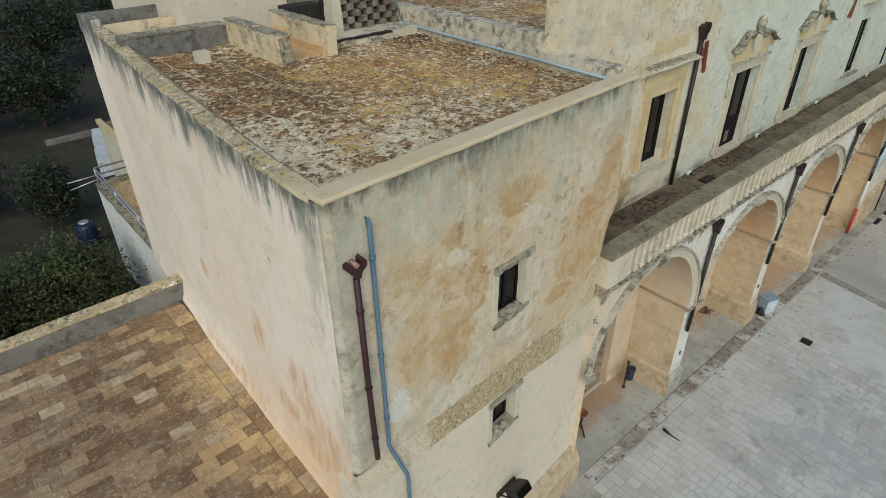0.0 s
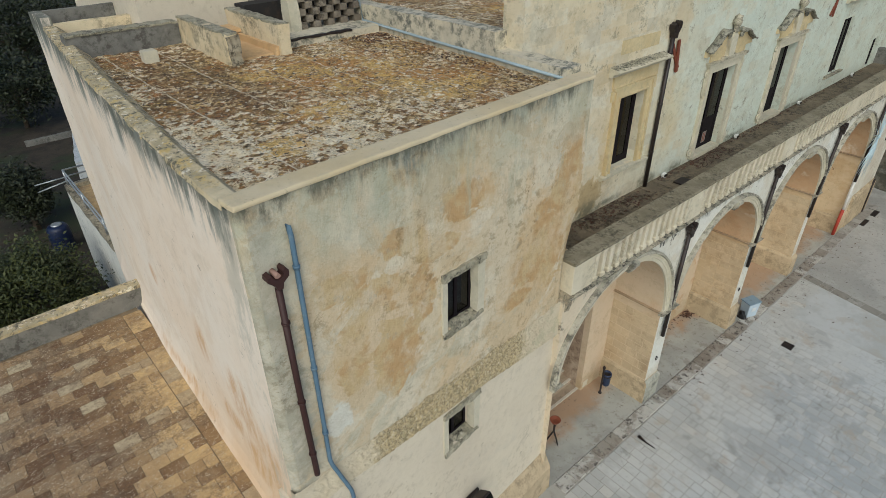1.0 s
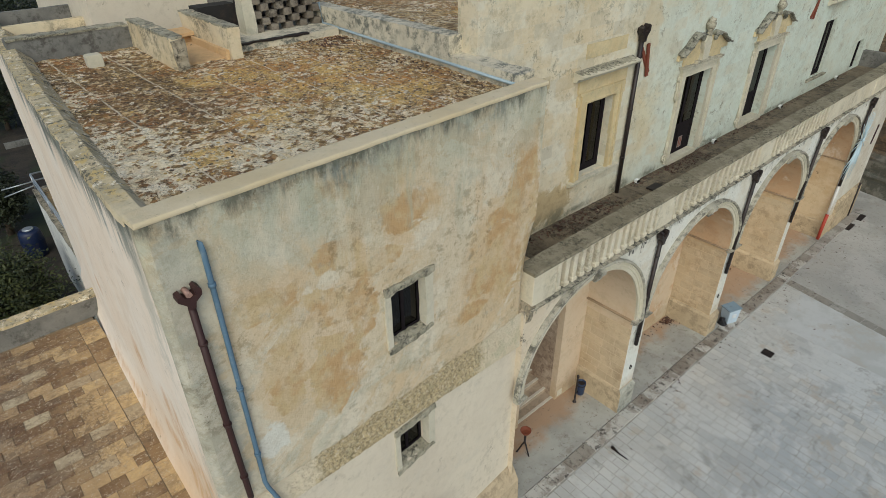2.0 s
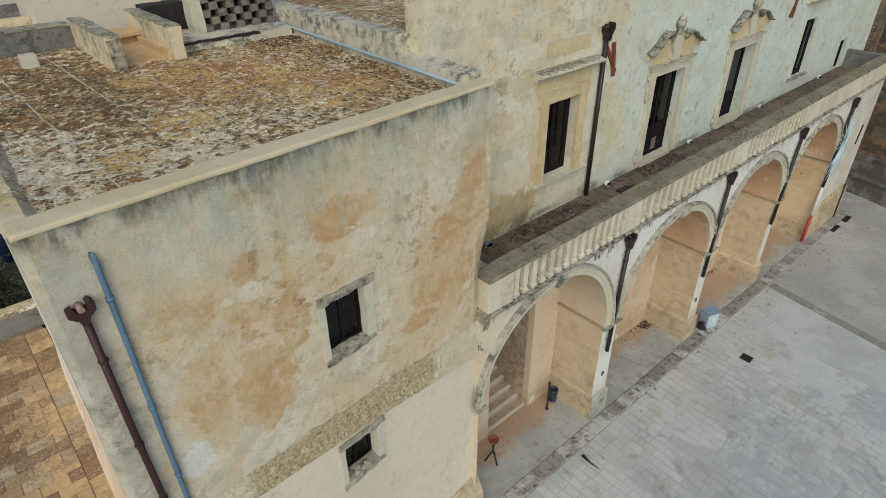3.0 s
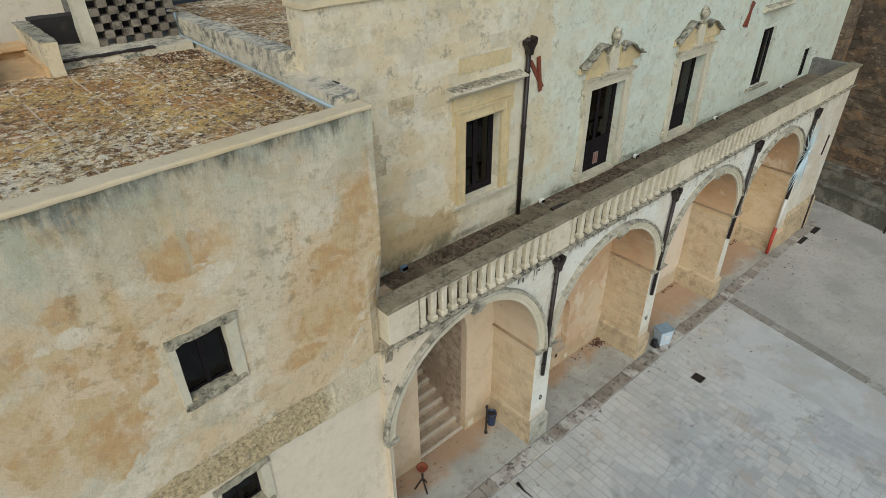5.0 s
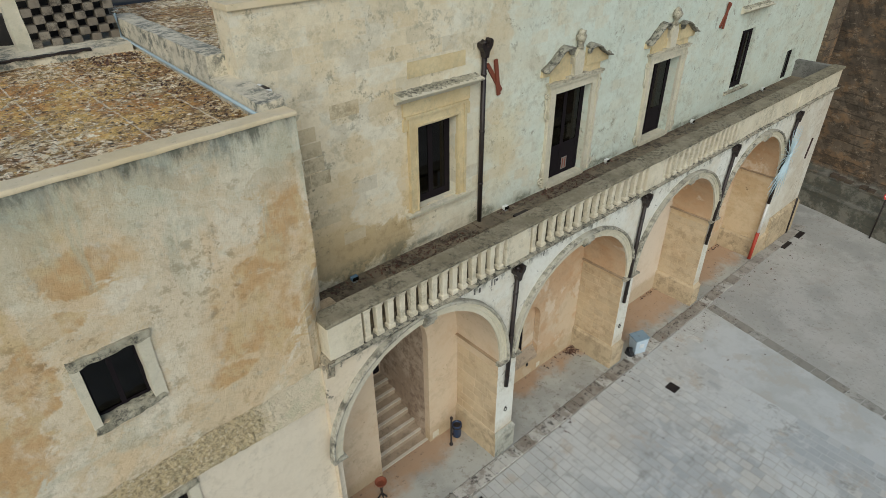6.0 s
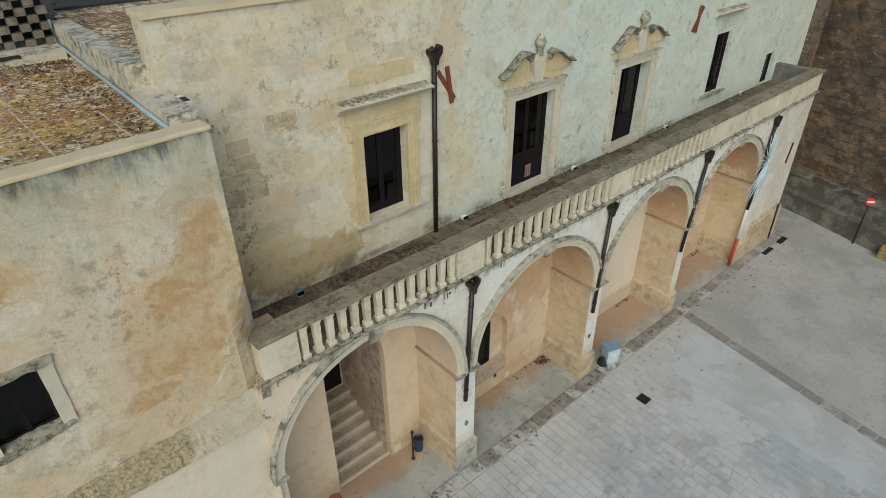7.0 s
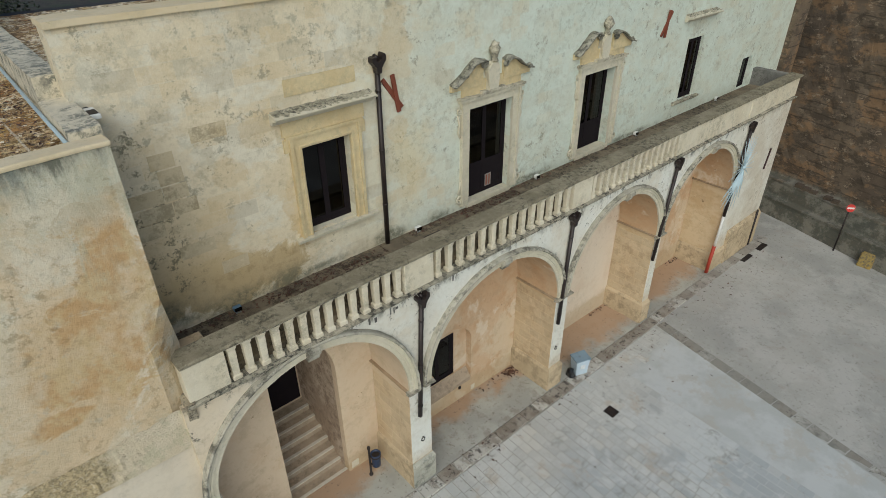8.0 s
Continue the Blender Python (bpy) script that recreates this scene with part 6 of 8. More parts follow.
def door_surround(h, y, label):
    x0, x1, z0, z1 = h
    o = thing("door_surround", ((x0 + x1) / 2, y, z0), label, "door surround", "door surrounds", kind="structure")
    for a, b, s in ((x0 - 0.26, x0, -1), (x1, x1 + 0.26, 1)):
        bm = bmesh.new()
        box(bm, a, b, y - 0.06, y + 0.02, z0, z1 + 0.2)
        m = (a + b) / 2
        box(bm, m - 0.035 + 0.08 * s, m + 0.035 + 0.08 * s, y - 0.09, y - 0.06, z0, z1 + 0.2)
        j = part("jamb", worn(bm, 0.006, 4, 0.4), M_FRAME_PALE, o)
        e = a - 0.07 if s < 0 else b + 0.07
        bm = bmesh.new()
        spiral(bm, e - 0.04 * s, y - 0.045, z0 + 0.22, 0.13, 1.4, s, 0.028)
        tube(bm, [(e, y - 0.03, z0 + 0.35), (e - 0.05 * s, y - 0.04, z0 + 0.55), (e - 0.06 * s, y - 0.03, z0 + 0.7)], 0.024, 6)
        part("volute", bm, M_FRAME_PALE, j, "carved scroll at the foot of the jamb")
        bm = bmesh.new()
        spiral(bm, e - 0.02 * s, y - 0.04, z1 + 0.02, 0.085, 1.3, s, 0.022)
        tube(bm, [(e + 0.03 * s, y - 0.03, z1 - 0.08), (e - 0.03 * s, y - 0.03, z1 - 0.3), (e + 0.01 * s, y - 0.03, z1 - 0.5), (e - 0.05 * s, y - 0.03, z1 - 0.62)], 0.024, 6)
        part("ear_scroll", bm, M_FRAME_PALE, j, "carved scroll beside the lintel")
    bm = bmesh.new()
    box(bm, x0, x1, y - 0.06, y + 0.02, z1, z1 + 0.2)
    box(bm, x0 - 0.32, x1 + 0.32, y - 0.11, y + 0.02, z1 + 0.2, z1 + 0.26)
    part("lintel", worn(bm, 0.006, 4, 0.4), M_FRAME_PALE, o)
    bm = bmesh.new()
    box(bm, x0 - 0.24, x1 + 0.24, y - 0.04, y + 0.02, z1 + 0.26, z1 + 0.62)
    part("frieze", worn(bm, 0.005, 4, 0.4), M_FRAME, o, "plain yellow stone frieze")
    mid = (x0 + x1) / 2 - 0.07
    bm = bmesh.new()
    box(bm, x0 - 0.36, x1 + 0.36, y - 0.13, y + 0.02, z1 + 0.262, z1 + 0.315)
    box(bm, mid - 0.34, mid + 0.44, y - 0.15, y + 0.02, z1 + 0.315, z1 + 0.37)
    part("weathered_ledge", worn(bm, 0.022, 8, 0.09), M_FINIAL, o, "crumbling blackened ledge")
    for s in (-1, 1):
        for part_name, mat_, top0, top1, out in (("wing", M_FRAME, 0.0, 0.0, 0.07), ("wing_cap", M_CAP, 0.0, 0.03, 0.23)):
            bm = bmesh.new()
            cols = []
            for i in range(15):
                q = i / 14
                x = (x0 - 0.58 + q * 0.98) if s < 0 else (x1 + 0.52 - q * 0.92)
                zc = z1 + 0.62 + (0.40 if s < 0 else 0.30) * math.sin(math.pi * 0.55 * q) - 0.05 * math.sin(q * 6.28)
                lo = z1 + 0.5 if part_name == "wing" else zc
                cols.append([bm.verts.new(p) for p in ((x, y + 0.02, lo), (x, y - out, lo), (x, y - out, zc + top1), (x, y + 0.02, zc + top1 + 0.03))])
            for a, b in zip(cols, cols[1:]):
                for k in range(4):
                    bm.faces.new((a[k], b[k], b[(k + 1) % 4], a[(k + 1) % 4]))
            bm.faces.new(cols[0])
            bm.faces.new(cols[-1][::-1])
            if part_name == "wing_cap":
                spiral(bm, (x0 - 0.52) if s < 0 else (x1 + 0.46), y - 0.12, z1 + 0.68, 0.07, 1.3, -s, 0.026)
                spiral(bm, (x0 + 0.36) if s < 0 else (x1 - 0.36), y - 0.13, z1 + (1.0 if s < 0 else 0.92), 0.10, 1.5, s, 0.034)
            part(part_name, worn(bm, 0.012 if part_name == "wing" else 0.03, 9), mat_, o, "curved broken pediment wing" if part_name == "wing" else "lichen-dark cap of the pediment wing")
    bm = bmesh.new()
    prism(bm, [(mid - 0.16, z1 + 0.34), (mid + 0.2, z1 + 0.34), (mid + 0.16, z1 + 0.62), (mid + 0.22, z1 + 0.86), (mid + 0.12, z1 + 0.98), (mid - 0.08, z1 + 0.98), (mid - 0.2, z1 + 0.82), (mid - 0.13, z1 + 0.6)], y - 0.15, y + 0.01)
    bmesh.ops.bevel(bm, geom=bm.edges[:], offset=0.03, segments=2, affect="EDGES")
    part("cartouche", bm, M_FRAME_PALE, o, "carved stone shield between the wings")
    bm = lathe(bmesh.new(), [(0.05, 0), (0.09, 0.03), (0.04, 0.08), (0.07, 0.14), (0.115, 0.22), (0.13, 0.30), (0.10, 0.36), (0.08, 0.42), (0.03, 0.46)], (mid + 0.04, y - 0.1, z1 + 0.97), 12)
    part("finial", worn(bm, 0.045, 14), M_FINIAL, o, "weathered carved finial")
    return o


door_surround(HOLES["d3"], UP_Y, "pale stone door surround with a broken scrolled pediment")
door_surround(HOLES["d4"], UP_Y, "pale stone door surround with scrolled pediment and worn finial")
bm = boxed(HOLES["d3"][0] - 0.05, HOLES["d3"][1] + 0.05, UP_Y - 0.07, SET_1 + 0.02, FLOOR_Z - 0.02, 6.75, bevel=0.01)
solid("threshold", bm, M_FRAME_PALE, "pale stone door threshold", "threshold")
bm = boxed(HOLES["d4"][0] - 0.05, HOLES["d4"][1] + 0.05, UP_Y - 0.07, SET + 0.02, FLOOR_Z - 0.02, 6.75, bevel=0.01)
solid("threshold", bm, M_FRAME_PALE, "pale stone door threshold", "threshold")
# patch of yellow stone let into the wall
bm = boxed(12.45, 13.95, UP_Y - 0.012, UP_Y + 0.05, 10.38, 10.68)
solid("stone_patch", worn(bm, 0.006, 4, 0.3), M_FRAME, "bare yellow stone lintel showing through the plaster", "stone")


# ---- windows of the block ----
def block_window(h, corner, skew, depth, name, label):
    u0, u1, z0, z1 = h
    o = thing(name, Vector(corner) + Vector(((u0 + u1) / 2, 0.0, z0)), label, "window", kind="structure")

    def put(part_name, bm, m, text="", under=o):
        return part(part_name, turned(bm, corner, skew), m, under, text)
    bm = bmesh.new()
    box(bm, u0 - 0.10, u1 + 0.17, -0.045, 0.10, z1 - 0.01, z1 + 0.12)
    put("lintel", worn(bm, 0.026, 7, 0.05), M_CRUST, "broken rough stone lintel")
    bm = bmesh.new()
    hexa(bm, [(u0 - 0.10, -0.05, z0 - 0.12), (u1 + 0.13, -0.05, z0 - 0.06), (u1, depth, z0 - 0.1), (u0, depth, z0 - 0.1),
              (u0 - 0.08, -0.045, z0 - 0.02), (u1 + 0.10, -0.045, z0 + 0.02), (u1, depth, z0 + 0.03), (u0, depth, z0 + 0.03)])
    put("sill", worn(bm, 0.03, 9, 0.045), M_CRUST, "crumbling rough stone sill")
    for a, b in ((u0 - 0.10, u0 + 0.012), (u1 - 0.012, u1 + 0.15)):
        bm = bmesh.new()
        box(bm, a, b, -0.028, 0.14, z0 - 0.02, z1 - 0.02)
        put("jamb", worn(bm, 0.012, 4, 0.15), M_FRAME_PALE, "whitewashed stone jamb")
    y = depth
    bm = bmesh.new()
    for q in ((u0, u0 + 0.05, z0, z1), (u1 - 0.05, u1, z0, z1), (u0 + 0.05, u1 - 0.05, z1 - 0.05, z1), (u0 + 0.05, u1 - 0.05, z0, z0 + 0.06), ((u0 + u1) / 2 - 0.03, (u0 + u1) / 2 + 0.03, z0 + 0.06, z1 - 0.05)):
        box(bm, q[0], q[1], y, y + 0.05, q[2], q[3])
    put("window_frame", bm, M_WOOD)
    m = (u0 + u1) / 2
    for a, b in ((u0 + 0.05, m - 0.03), (m + 0.03, u1 - 0.05)):
        p = put("pane", boxed(a, b, y + 0.02, y + 0.026, z0 + 0.06, z1 - 0.05), M_GLASS)
        p.visible_shadow = False
    return o


block_window(WIN_A, CORNER, SKEW, 0.14, "window_5", "small dark window with a broken stone frame")
block_window(WIN_B, CORNER_LOW, SKEW_LOW, 0.20, "window_6", "small dark window low in the wall, broken sill")


# ---- pipes ----
def forked(bm, x, y, z, k, depth):
    """A rainwater head that opens in two prongs over its funnel."""
    outline = [(-0.05, -0.28), (0.05, -0.28), (0.07, -0.16), (0.17, -0.03), (0.18, 0.08), (0.12, 0.13), (0.085, 0.08), (0.07, 0.0), (0.0, -0.05),
               (-0.08, 0.0), (-0.10, 0.07), (-0.17, 0.05), (-0.17, -0.04), (-0.07, -0.16)]
    prism(bm, [(x + k * a, z + k * b) for a, b in outline], y - depth, y + 0.06)


def downpipe(x, y, top, foot, bottom, label, painted=False):
    """A pipe that leans from x at its head to foot at its end."""
    o = thing("downpipe", (foot, y, bottom), label, "downpipe", "rainwater downpipes")

    def at(z):
        return (x + (foot - x) * (top - z) / (top - bottom), y, z)
    bm = bmesh.new()
    forked(bm, x, y, top, 0.92, 0.09)
    h = part("hopper", bm, M_BRONZE, o, "forked rainwater head, open at the top")
    bm = tube(bmesh.new(), [(x, y - 0.03, top + 0.01), (x, y + 0.08, top + 0.05)], 0.045, 10)
    part("outlet", bm, M_BRONZE, h)
    if painted:
        z1, z2 = 2.60, 1.30
        part("pipe", tube(bmesh.new(), [at(top - 0.2), at(z1)], 0.06), M_BRONZE, o)
        part("white_section", tube(bmesh.new(), [at(z1 + 0.05), at(z2)], 0.05), M_WHITE, o, "lower pipe painted white")
        part("red_section", tube(bmesh.new(), [at(z2 + 0.01), at(bottom)], 0.068), M_GUARD, o, "red painted guard at the foot")
    else:
        part("pipe", tube(bmesh.new(), [at(top - 0.2), at(bottom)], 0.054), M_BRONZE, o)
    z = top - 0.6
    while z > bottom + 0.3:
        if not (painted and z < 2.8):
            part("bracket", tube(bmesh.new(), [at(z - 0.025), at(z + 0.02)], 0.062), M_BRONZE, o)
        z -= 1.25
    return o


for x, foot in ((13.98, 13.83), (19.12, 18.97), (24.30, 23.92)):
    downpipe(x, ARC_Y - 0.09, 6.24, foot, 2.80, "dark brown metal downpipe on the arcade pier")
downpipe(29.36, ARC_Y - 0.09, 6.16, 28.76, 0.10, "dark downpipe with white and red painted lower part", painted=True)
downpipe(14.42, UP_Y - 0.08, 10.72, 14.40, FLOOR_Z, "tall dark brown downpipe with rainwater head on the facade")

o = thing("rusty_pipe", front(0.30, 0.07, 6.55), "rusty red-brown downpipe with a forked head", "downpipe")
bm = tube(bmesh.new(), [front(0.27, 0.08, 9.80), front(0.28, 0.08, 8.2), front(0.31, 0.08, 6.6), front(0.31, 0.08, 6.55)], 0.041)
p = part("pipe", bm, M_RUST, o)
for u, z in ((0.277, 9.3), (0.283, 8.0), (0.30, 7.0)):
    part("bracket", tube(bmesh.new(), [front(u, 0.08, z - 0.015), front(u, 0.08, z + 0.015)], 0.053), M_RUST, o)
bm = bmesh.new()
c = front(0.265, 0.08, 9.95)
outline = [(-0.05, -0.2), (0.05, -0.2), (0.08, -0.08), (0.20, 0.02), (0.21, 0.13), (0.15, 0.20), (0.09, 0.16), (0.10, 0.06), (0.0, 0.01), (-0.10, 0.06), (-0.12, 0.13), (-0.20, 0.10), (-0.21, 0.02), (-0.09, -0.09)]
prism(bm, [(c.x + 0.62 * a, c.z + 0.62 * b) for a, b in outline], c.y - 0.08, c.y + 0.06)
part("hopper", bm, M_RUST, o, "torn rainwater head, open at the top")
bm = tube(bmesh.new(), [front(0.265, 0.135, 9.985), front(0.265, 0.0, 10.0)], 0.034)
part("spout", bm, M_CLAY, o, "pinkish clay spout end")

o = thing("blue_pipe", front(0.55, 0.05, 1.6), "blue-grey plastic pipe clipped down the wall corner", "downpipe")
pts = [front(0.52, -0.05, 10.50), front(0.53, 0.05, 10.47), front(0.54, 0.06, 10.35), front(0.55, 0.06, 6.62), front(0.57, 0.08, 6.5), front(0.74, 0.20, 5.90), front(0.76, 0.20, 5.75), front(0.77, 0.21, 1.6)]
part("pipe", tube(bmesh.new(), pts, 0.032), M_BLUE, o)
for u, d, z in ((0.541, 0.06, 9.95), (0.545, 0.06, 8.4), (0.55, 0.06, 7.2), (0.765, 0.205, 4.8), (0.768, 0.208, 3.2)):
    part("clip", tube(bmesh.new(), [front(u, d, z - 0.025), front(u, d, z + 0.025)], 0.043), M_BLUE, o)


# ---- wall anchors ----
def bar(bm, a, b, y, w=0.045):
    a, b = Vector((a[0], 0, a[1])), Vector((b[0], 0, b[1]))
    d = (b - a).normalized()
    s = Vector((d.z, 0, -d.x)) * w
    hexa(bm, [(*(a - s).xz, 0)[:1] + (y - 0.03, (a - s).z), ((a + s).x, y - 0.03, (a + s).z), ((a + s).x, y + 0.01, (a + s).z), ((a - s).x, y + 0.01, (a - s).z),
              ((b - s).x, y - 0.03, (b - s).z), ((b + s).x, y - 0.03, (b + s).z), ((b + s).x, y + 0.01, (b + s).z), ((b - s).x, y + 0.01, (b - s).z)])
    return bm


for a, b, c, d in (((14.57, 10.28), (15.02, 9.64), (14.79, 10.35), (14.92, 9.57)), ((25.42, 10.24), (24.98, 9.57), (25.22, 10.30), (25.14, 9.52))):
    o = thing("wall_anchor", ((a[0] + b[0]) / 2, UP_Y, b[1]), "crossed rusty red iron wall anchor", "wall anchor", "wall anchors")
    part("bar", bar(bmesh.new(), a, b, UP_Y - 0.01), M_RED, o)
    part("bar", bar(bmesh.new(), c, d, UP_Y - 0.045), M_RED, o)
o = thing("wall_anchor", (32.0, ARC_Y, 3.7), "single slanting rusty iron wall anchor", "wall anchor", "wall anchors")
part("bar", bar(bmesh.new(), (32.12, 4.5), (31.95, 3.65), ARC_Y - 0.01), M_RUST, o)


# ---- things on the balcony ----
def spotlight(at, label, material):
    x, y, z = at
    o = thing("spotlight", at, label, "spotlight", "balcony spotlights")
    bm = boxed(x - 0.05, x + 0.05, y - 0.04, y + 0.04, z, z + 0.02)
    part("base", bm, M_STEEL, o)
    bm = boxed(x - 0.08, x + 0.08, y - 0.05, y + 0.05, z + 0.05, z + 0.14, bevel=0.02)
    h = part("housing", bm, material, o)
    part("lens", boxed(x - 0.068, x + 0.068, y - 0.062, y - 0.05, z + 0.06, z + 0.13), M_GLASS, h)
    part("bracket", boxed(x - 0.02, x + 0.02, y - 0.015, y + 0.015, z + 0.02, z + 0.06), M_STEEL, o)


spotlight((10.75, 6.93, FLOOR_Z), "small blue-grey floodlight on the balcony floor", M_BLUE)
for x in (15.25, 19.48, 24.3, 29.6):
    spotlight((x, 6.97, FLOOR_Z), "small white floodlight at the foot of the facade", M_WHITE)
bm = boxed(9.27, 9.84, 5.86, 6.36, FLOOR_Z, 7.02, bevel=0.02)
solid("stone_step", worn(bm, 0.008, 4), M_PLINTH, "grey stone step behind the balustrade end", "stone", kind="thing")
bm = boxed(15.15, 15.60, 6.25, 6.62, FLOOR_Z + 0.006, FLOOR_Z + 0.05)
solid("hatch", bm, M_IRON, "dark square hatch in the balcony floor", "hatch", kind="thing")
o = thing("floodlight", (9.38, 6.8, 10.78), "black and white floodlight fixed behind the parapet", "floodlight")
part("housing", boxed(9.30, 9.46, 6.55, 6.95, 10.86, 10.93, bevel=0.015), M_WHITE, o)
part("lens", boxed(9.32, 9.44, 6.58, 6.78, 10.93, 10.942), M_IRON, o)
part("bracket", boxed(9.25, 9.34, 6.72, 6.80, 10.80, 10.87), M_IRON, o)
part("arm", boxed(9.34, 9.42, 6.95, 7.10, 10.84, 10.90), M_IRON, o)
o = thing("floodlight", front_low(3.55, 0.0, 2.65), "large black floodlight bracketed to the lower wall", "floodlight")
c = front_low(3.55, 0.36, 2.88)
tilt = Matrix.Translation(c) @ Matrix.Rotation(radians(SKEW_LOW), 4, "Z") @ Matrix.Rotation(radians(-35), 4, "X")
bm = boxed(-0.23, 0.23, -0.16, 0.16, -0.09, 0.13, bevel=0.03)
bmesh.ops.transform(bm, matrix=tilt, verts=bm.verts)
h = part("housing", bm, M_IRON, o)
bm = boxed(-0.20, 0.20, -0.13, 0.13, 0.13, 0.142)
bmesh.ops.transform(bm, matrix=tilt, verts=bm.verts)
part("lid", bm, M_BRONZE, h, "dark weathered top plate")
bm = boxed(-0.20, 0.20, -0.18, -0.16, -0.07, 0.10)
bmesh.ops.transform(bm, matrix=tilt, verts=bm.verts)
part("lens", bm, M_GLASS, h)
for s in (-0.25, 0.25):
    part("arm", tube(bmesh.new(), [front_low(3.55 + s, 0.04, 2.70), front_low(3.55 + s, 0.36, 2.86)], 0.018, 8), M_IRON, o)
part("bracket", turned(boxed(3.25, 3.85, -0.06, 0.002, 2.62, 2.74), CORNER_LOW, SKEW_LOW), M_IRON, o)

# ---- things in the court ----
bx, by = 12.98, 6.45
g = gz(bx, by) + 0.03
o = thing("litter_bin", (bx, by, g), "navy blue round litter bin hung on a dark post", "litter bin")
part("post", lathe(bmesh.new(), [(0.055, 0), (0.055, 0.03), (0.027, 0.05), (0.027, 0.98), (0.042, 1.0), (0.042, 1.05), (0.02, 1.09)], (bx, by, g), 12), M_IRON, o)
b = part("bin_body", lathe(bmesh.new(), [(0.10, 0.28), (0.115, 0.30), (0.128, 0.68), (0.136, 0.70), (0.136, 0.73), (0.115, 0.73), (0.10, 0.34)], (bx + 0.165, by - 0.04, g), 20), M_BIN, o)
part("rim", lathe(bmesh.new(), [(0.128, 0.63), (0.140, 0.64), (0.140, 0.66), (0.128, 0.67)], (bx + 0.165, by - 0.04, g), 20), M_IRON, b)
for z in (0.38, 0.66):
    part("bracket", boxed(bx + 0.02, bx + 0.07, by - 0.04, by + 0.0, g + z, g + z + 0.05), M_IRON, o)

sx, sy = 10.46, 6.22
g = gz(sx, sy) + 0.03
o = thing("pedestal_ashtray", (sx, sy, g), "round red terracotta bowl on a black tripod stand", "ashtray stand")
part("bowl", lathe(bmesh.new(), [(0.03, 0.72), (0.10, 0.75), (0.145, 0.83), (0.15, 0.85), (0.135, 0.85), (0.09, 0.78)], (sx, sy, g), 20), M_SEAT, o, "shallow red bowl")
part("stem", tube(bmesh.new(), [(sx, sy, g + 0.35), (sx, sy, g + 0.74)], 0.03, 10), M_IRON, o)
for k in range(3):
    a = 2 * math.pi * k / 3 + 0.4
    part("leg", tube(bmesh.new(), [(sx, sy, g + 0.42), (sx + 0.10 * math.cos(a), sy + 0.10 * math.sin(a), g + 0.22), (sx + 0.2 * math.cos(a), sy + 0.2 * math.sin(a), g + 0.015)], 0.022, 8), M_IRON, o)


def drain(x, y, w, d, label):
    z = gz(x, y) + 0.018
    o = thing("drain_cover", (x, y, z), label, "drain cover", "drain covers")
    bm = bmesh.new()
    for b in ((x - w, x + w, y - d, y - d + 0.04), (x - w, x + w, y + d - 0.04, y + d), (x - w, x - w + 0.04, y - d + 0.04, y + d - 0.04), (x + w - 0.04, x + w, y - d + 0.04, y + d - 0.04)):
        box(bm, *b, z - 0.04, z + 0.006)
    part("frame", bm, M_IRON, o)
    bm = bmesh.new()
    n = 7
    for i in range(n):
        a = x - w + 0.05 + (2 * w - 0.1) * (i + 0.15) / n
        box(bm, a, a + (2 * w - 0.1) * 0.7 / n, y - d + 0.045, y + d - 0.045, z - 0.03, z + 0.002)
    part("grating", bm, M_IRON, o)
    # solid dark plate close under the bars stands for the shade of a pit
    part("pit_plate", boxed(x - w + 0.04, x + w - 0.04, y - d + 0.04, y + d - 0.04, z - 0.2, z - 0.0005), M_IRON, o)


drain(19.67, 3.58, 0.17, 0.17, "dark square iron drain grating in the paving")
drain(31.32, 4.98, 0.38, 0.24, "dark rectangular iron drain grating near the wall")
drain(32.73, 4.94, 0.36, 0.24, "rusty rectangular iron drain cover near the corner")

# pale container with a slumped cover, boards and bags beside the second pier
cx, cy = 20.30, 5.27
g = gz(cx, cy) + 0.025
o = thing("waste_container", (cx, cy, g), "pale blue plastic container with a grey-blue lid, black bags beside it", "waste container")
spin = Matrix.Translation((cx, cy, g)) @ Matrix.Rotation(radians(-24), 4, "Z")


def canted(sx, sy, z0, z1, grow, tilt, bevel):
    """A box on the container's own axes, wider at the top by grow and tilted along x."""
    bm = boxed(-sx, sx, -sy, sy, z0, z1, bevel=bevel)
    for v in bm.verts:
        k = 1 + grow * (v.co.z - z0) / (z1 - z0)
        v.co = Vector((v.co.x * k, v.co.y * k, v.co.z + tilt * v.co.x * (v.co.z > 0.3)))
    bmesh.ops.transform(bm, matrix=spin, verts=bm.verts)
    return bm


part("body", worn(canted(0.20, 0.18, 0.0, 0.58, 0.16, 0.12, 0.02), 0.010, 5), M_PALEBLUE, o)
part("lid", worn(canted(0.25, 0.225, 0.586, 0.618, 0.0, 0.12, 0.008), 0.014, 5), M_TARP, o, "grey-blue dusty cover")
part("scuffed_label", canted(0.08, 0.2055, 0.26, 0.42, 0.06, 0.0, 0.0), M_SHEET, o, "scuffed white label on the face")
for dx, dy, rad in ((-0.38, 0.05, 0.14), (0.36, 0.16, 0.11)):
    bm = bmesh.new()
    bmesh.ops.create_icosphere(bm, subdivisions=3, radius=rad, matrix=Matrix.Translation((cx + dx, cy + dy, g + rad * 0.8)) @ Matrix.Diagonal((1, 1, 1.25, 1)))
    part("rubbish_bag", worn(bm, 0.09, 6), M_BAG, o, "crumpled black rubbish bag")

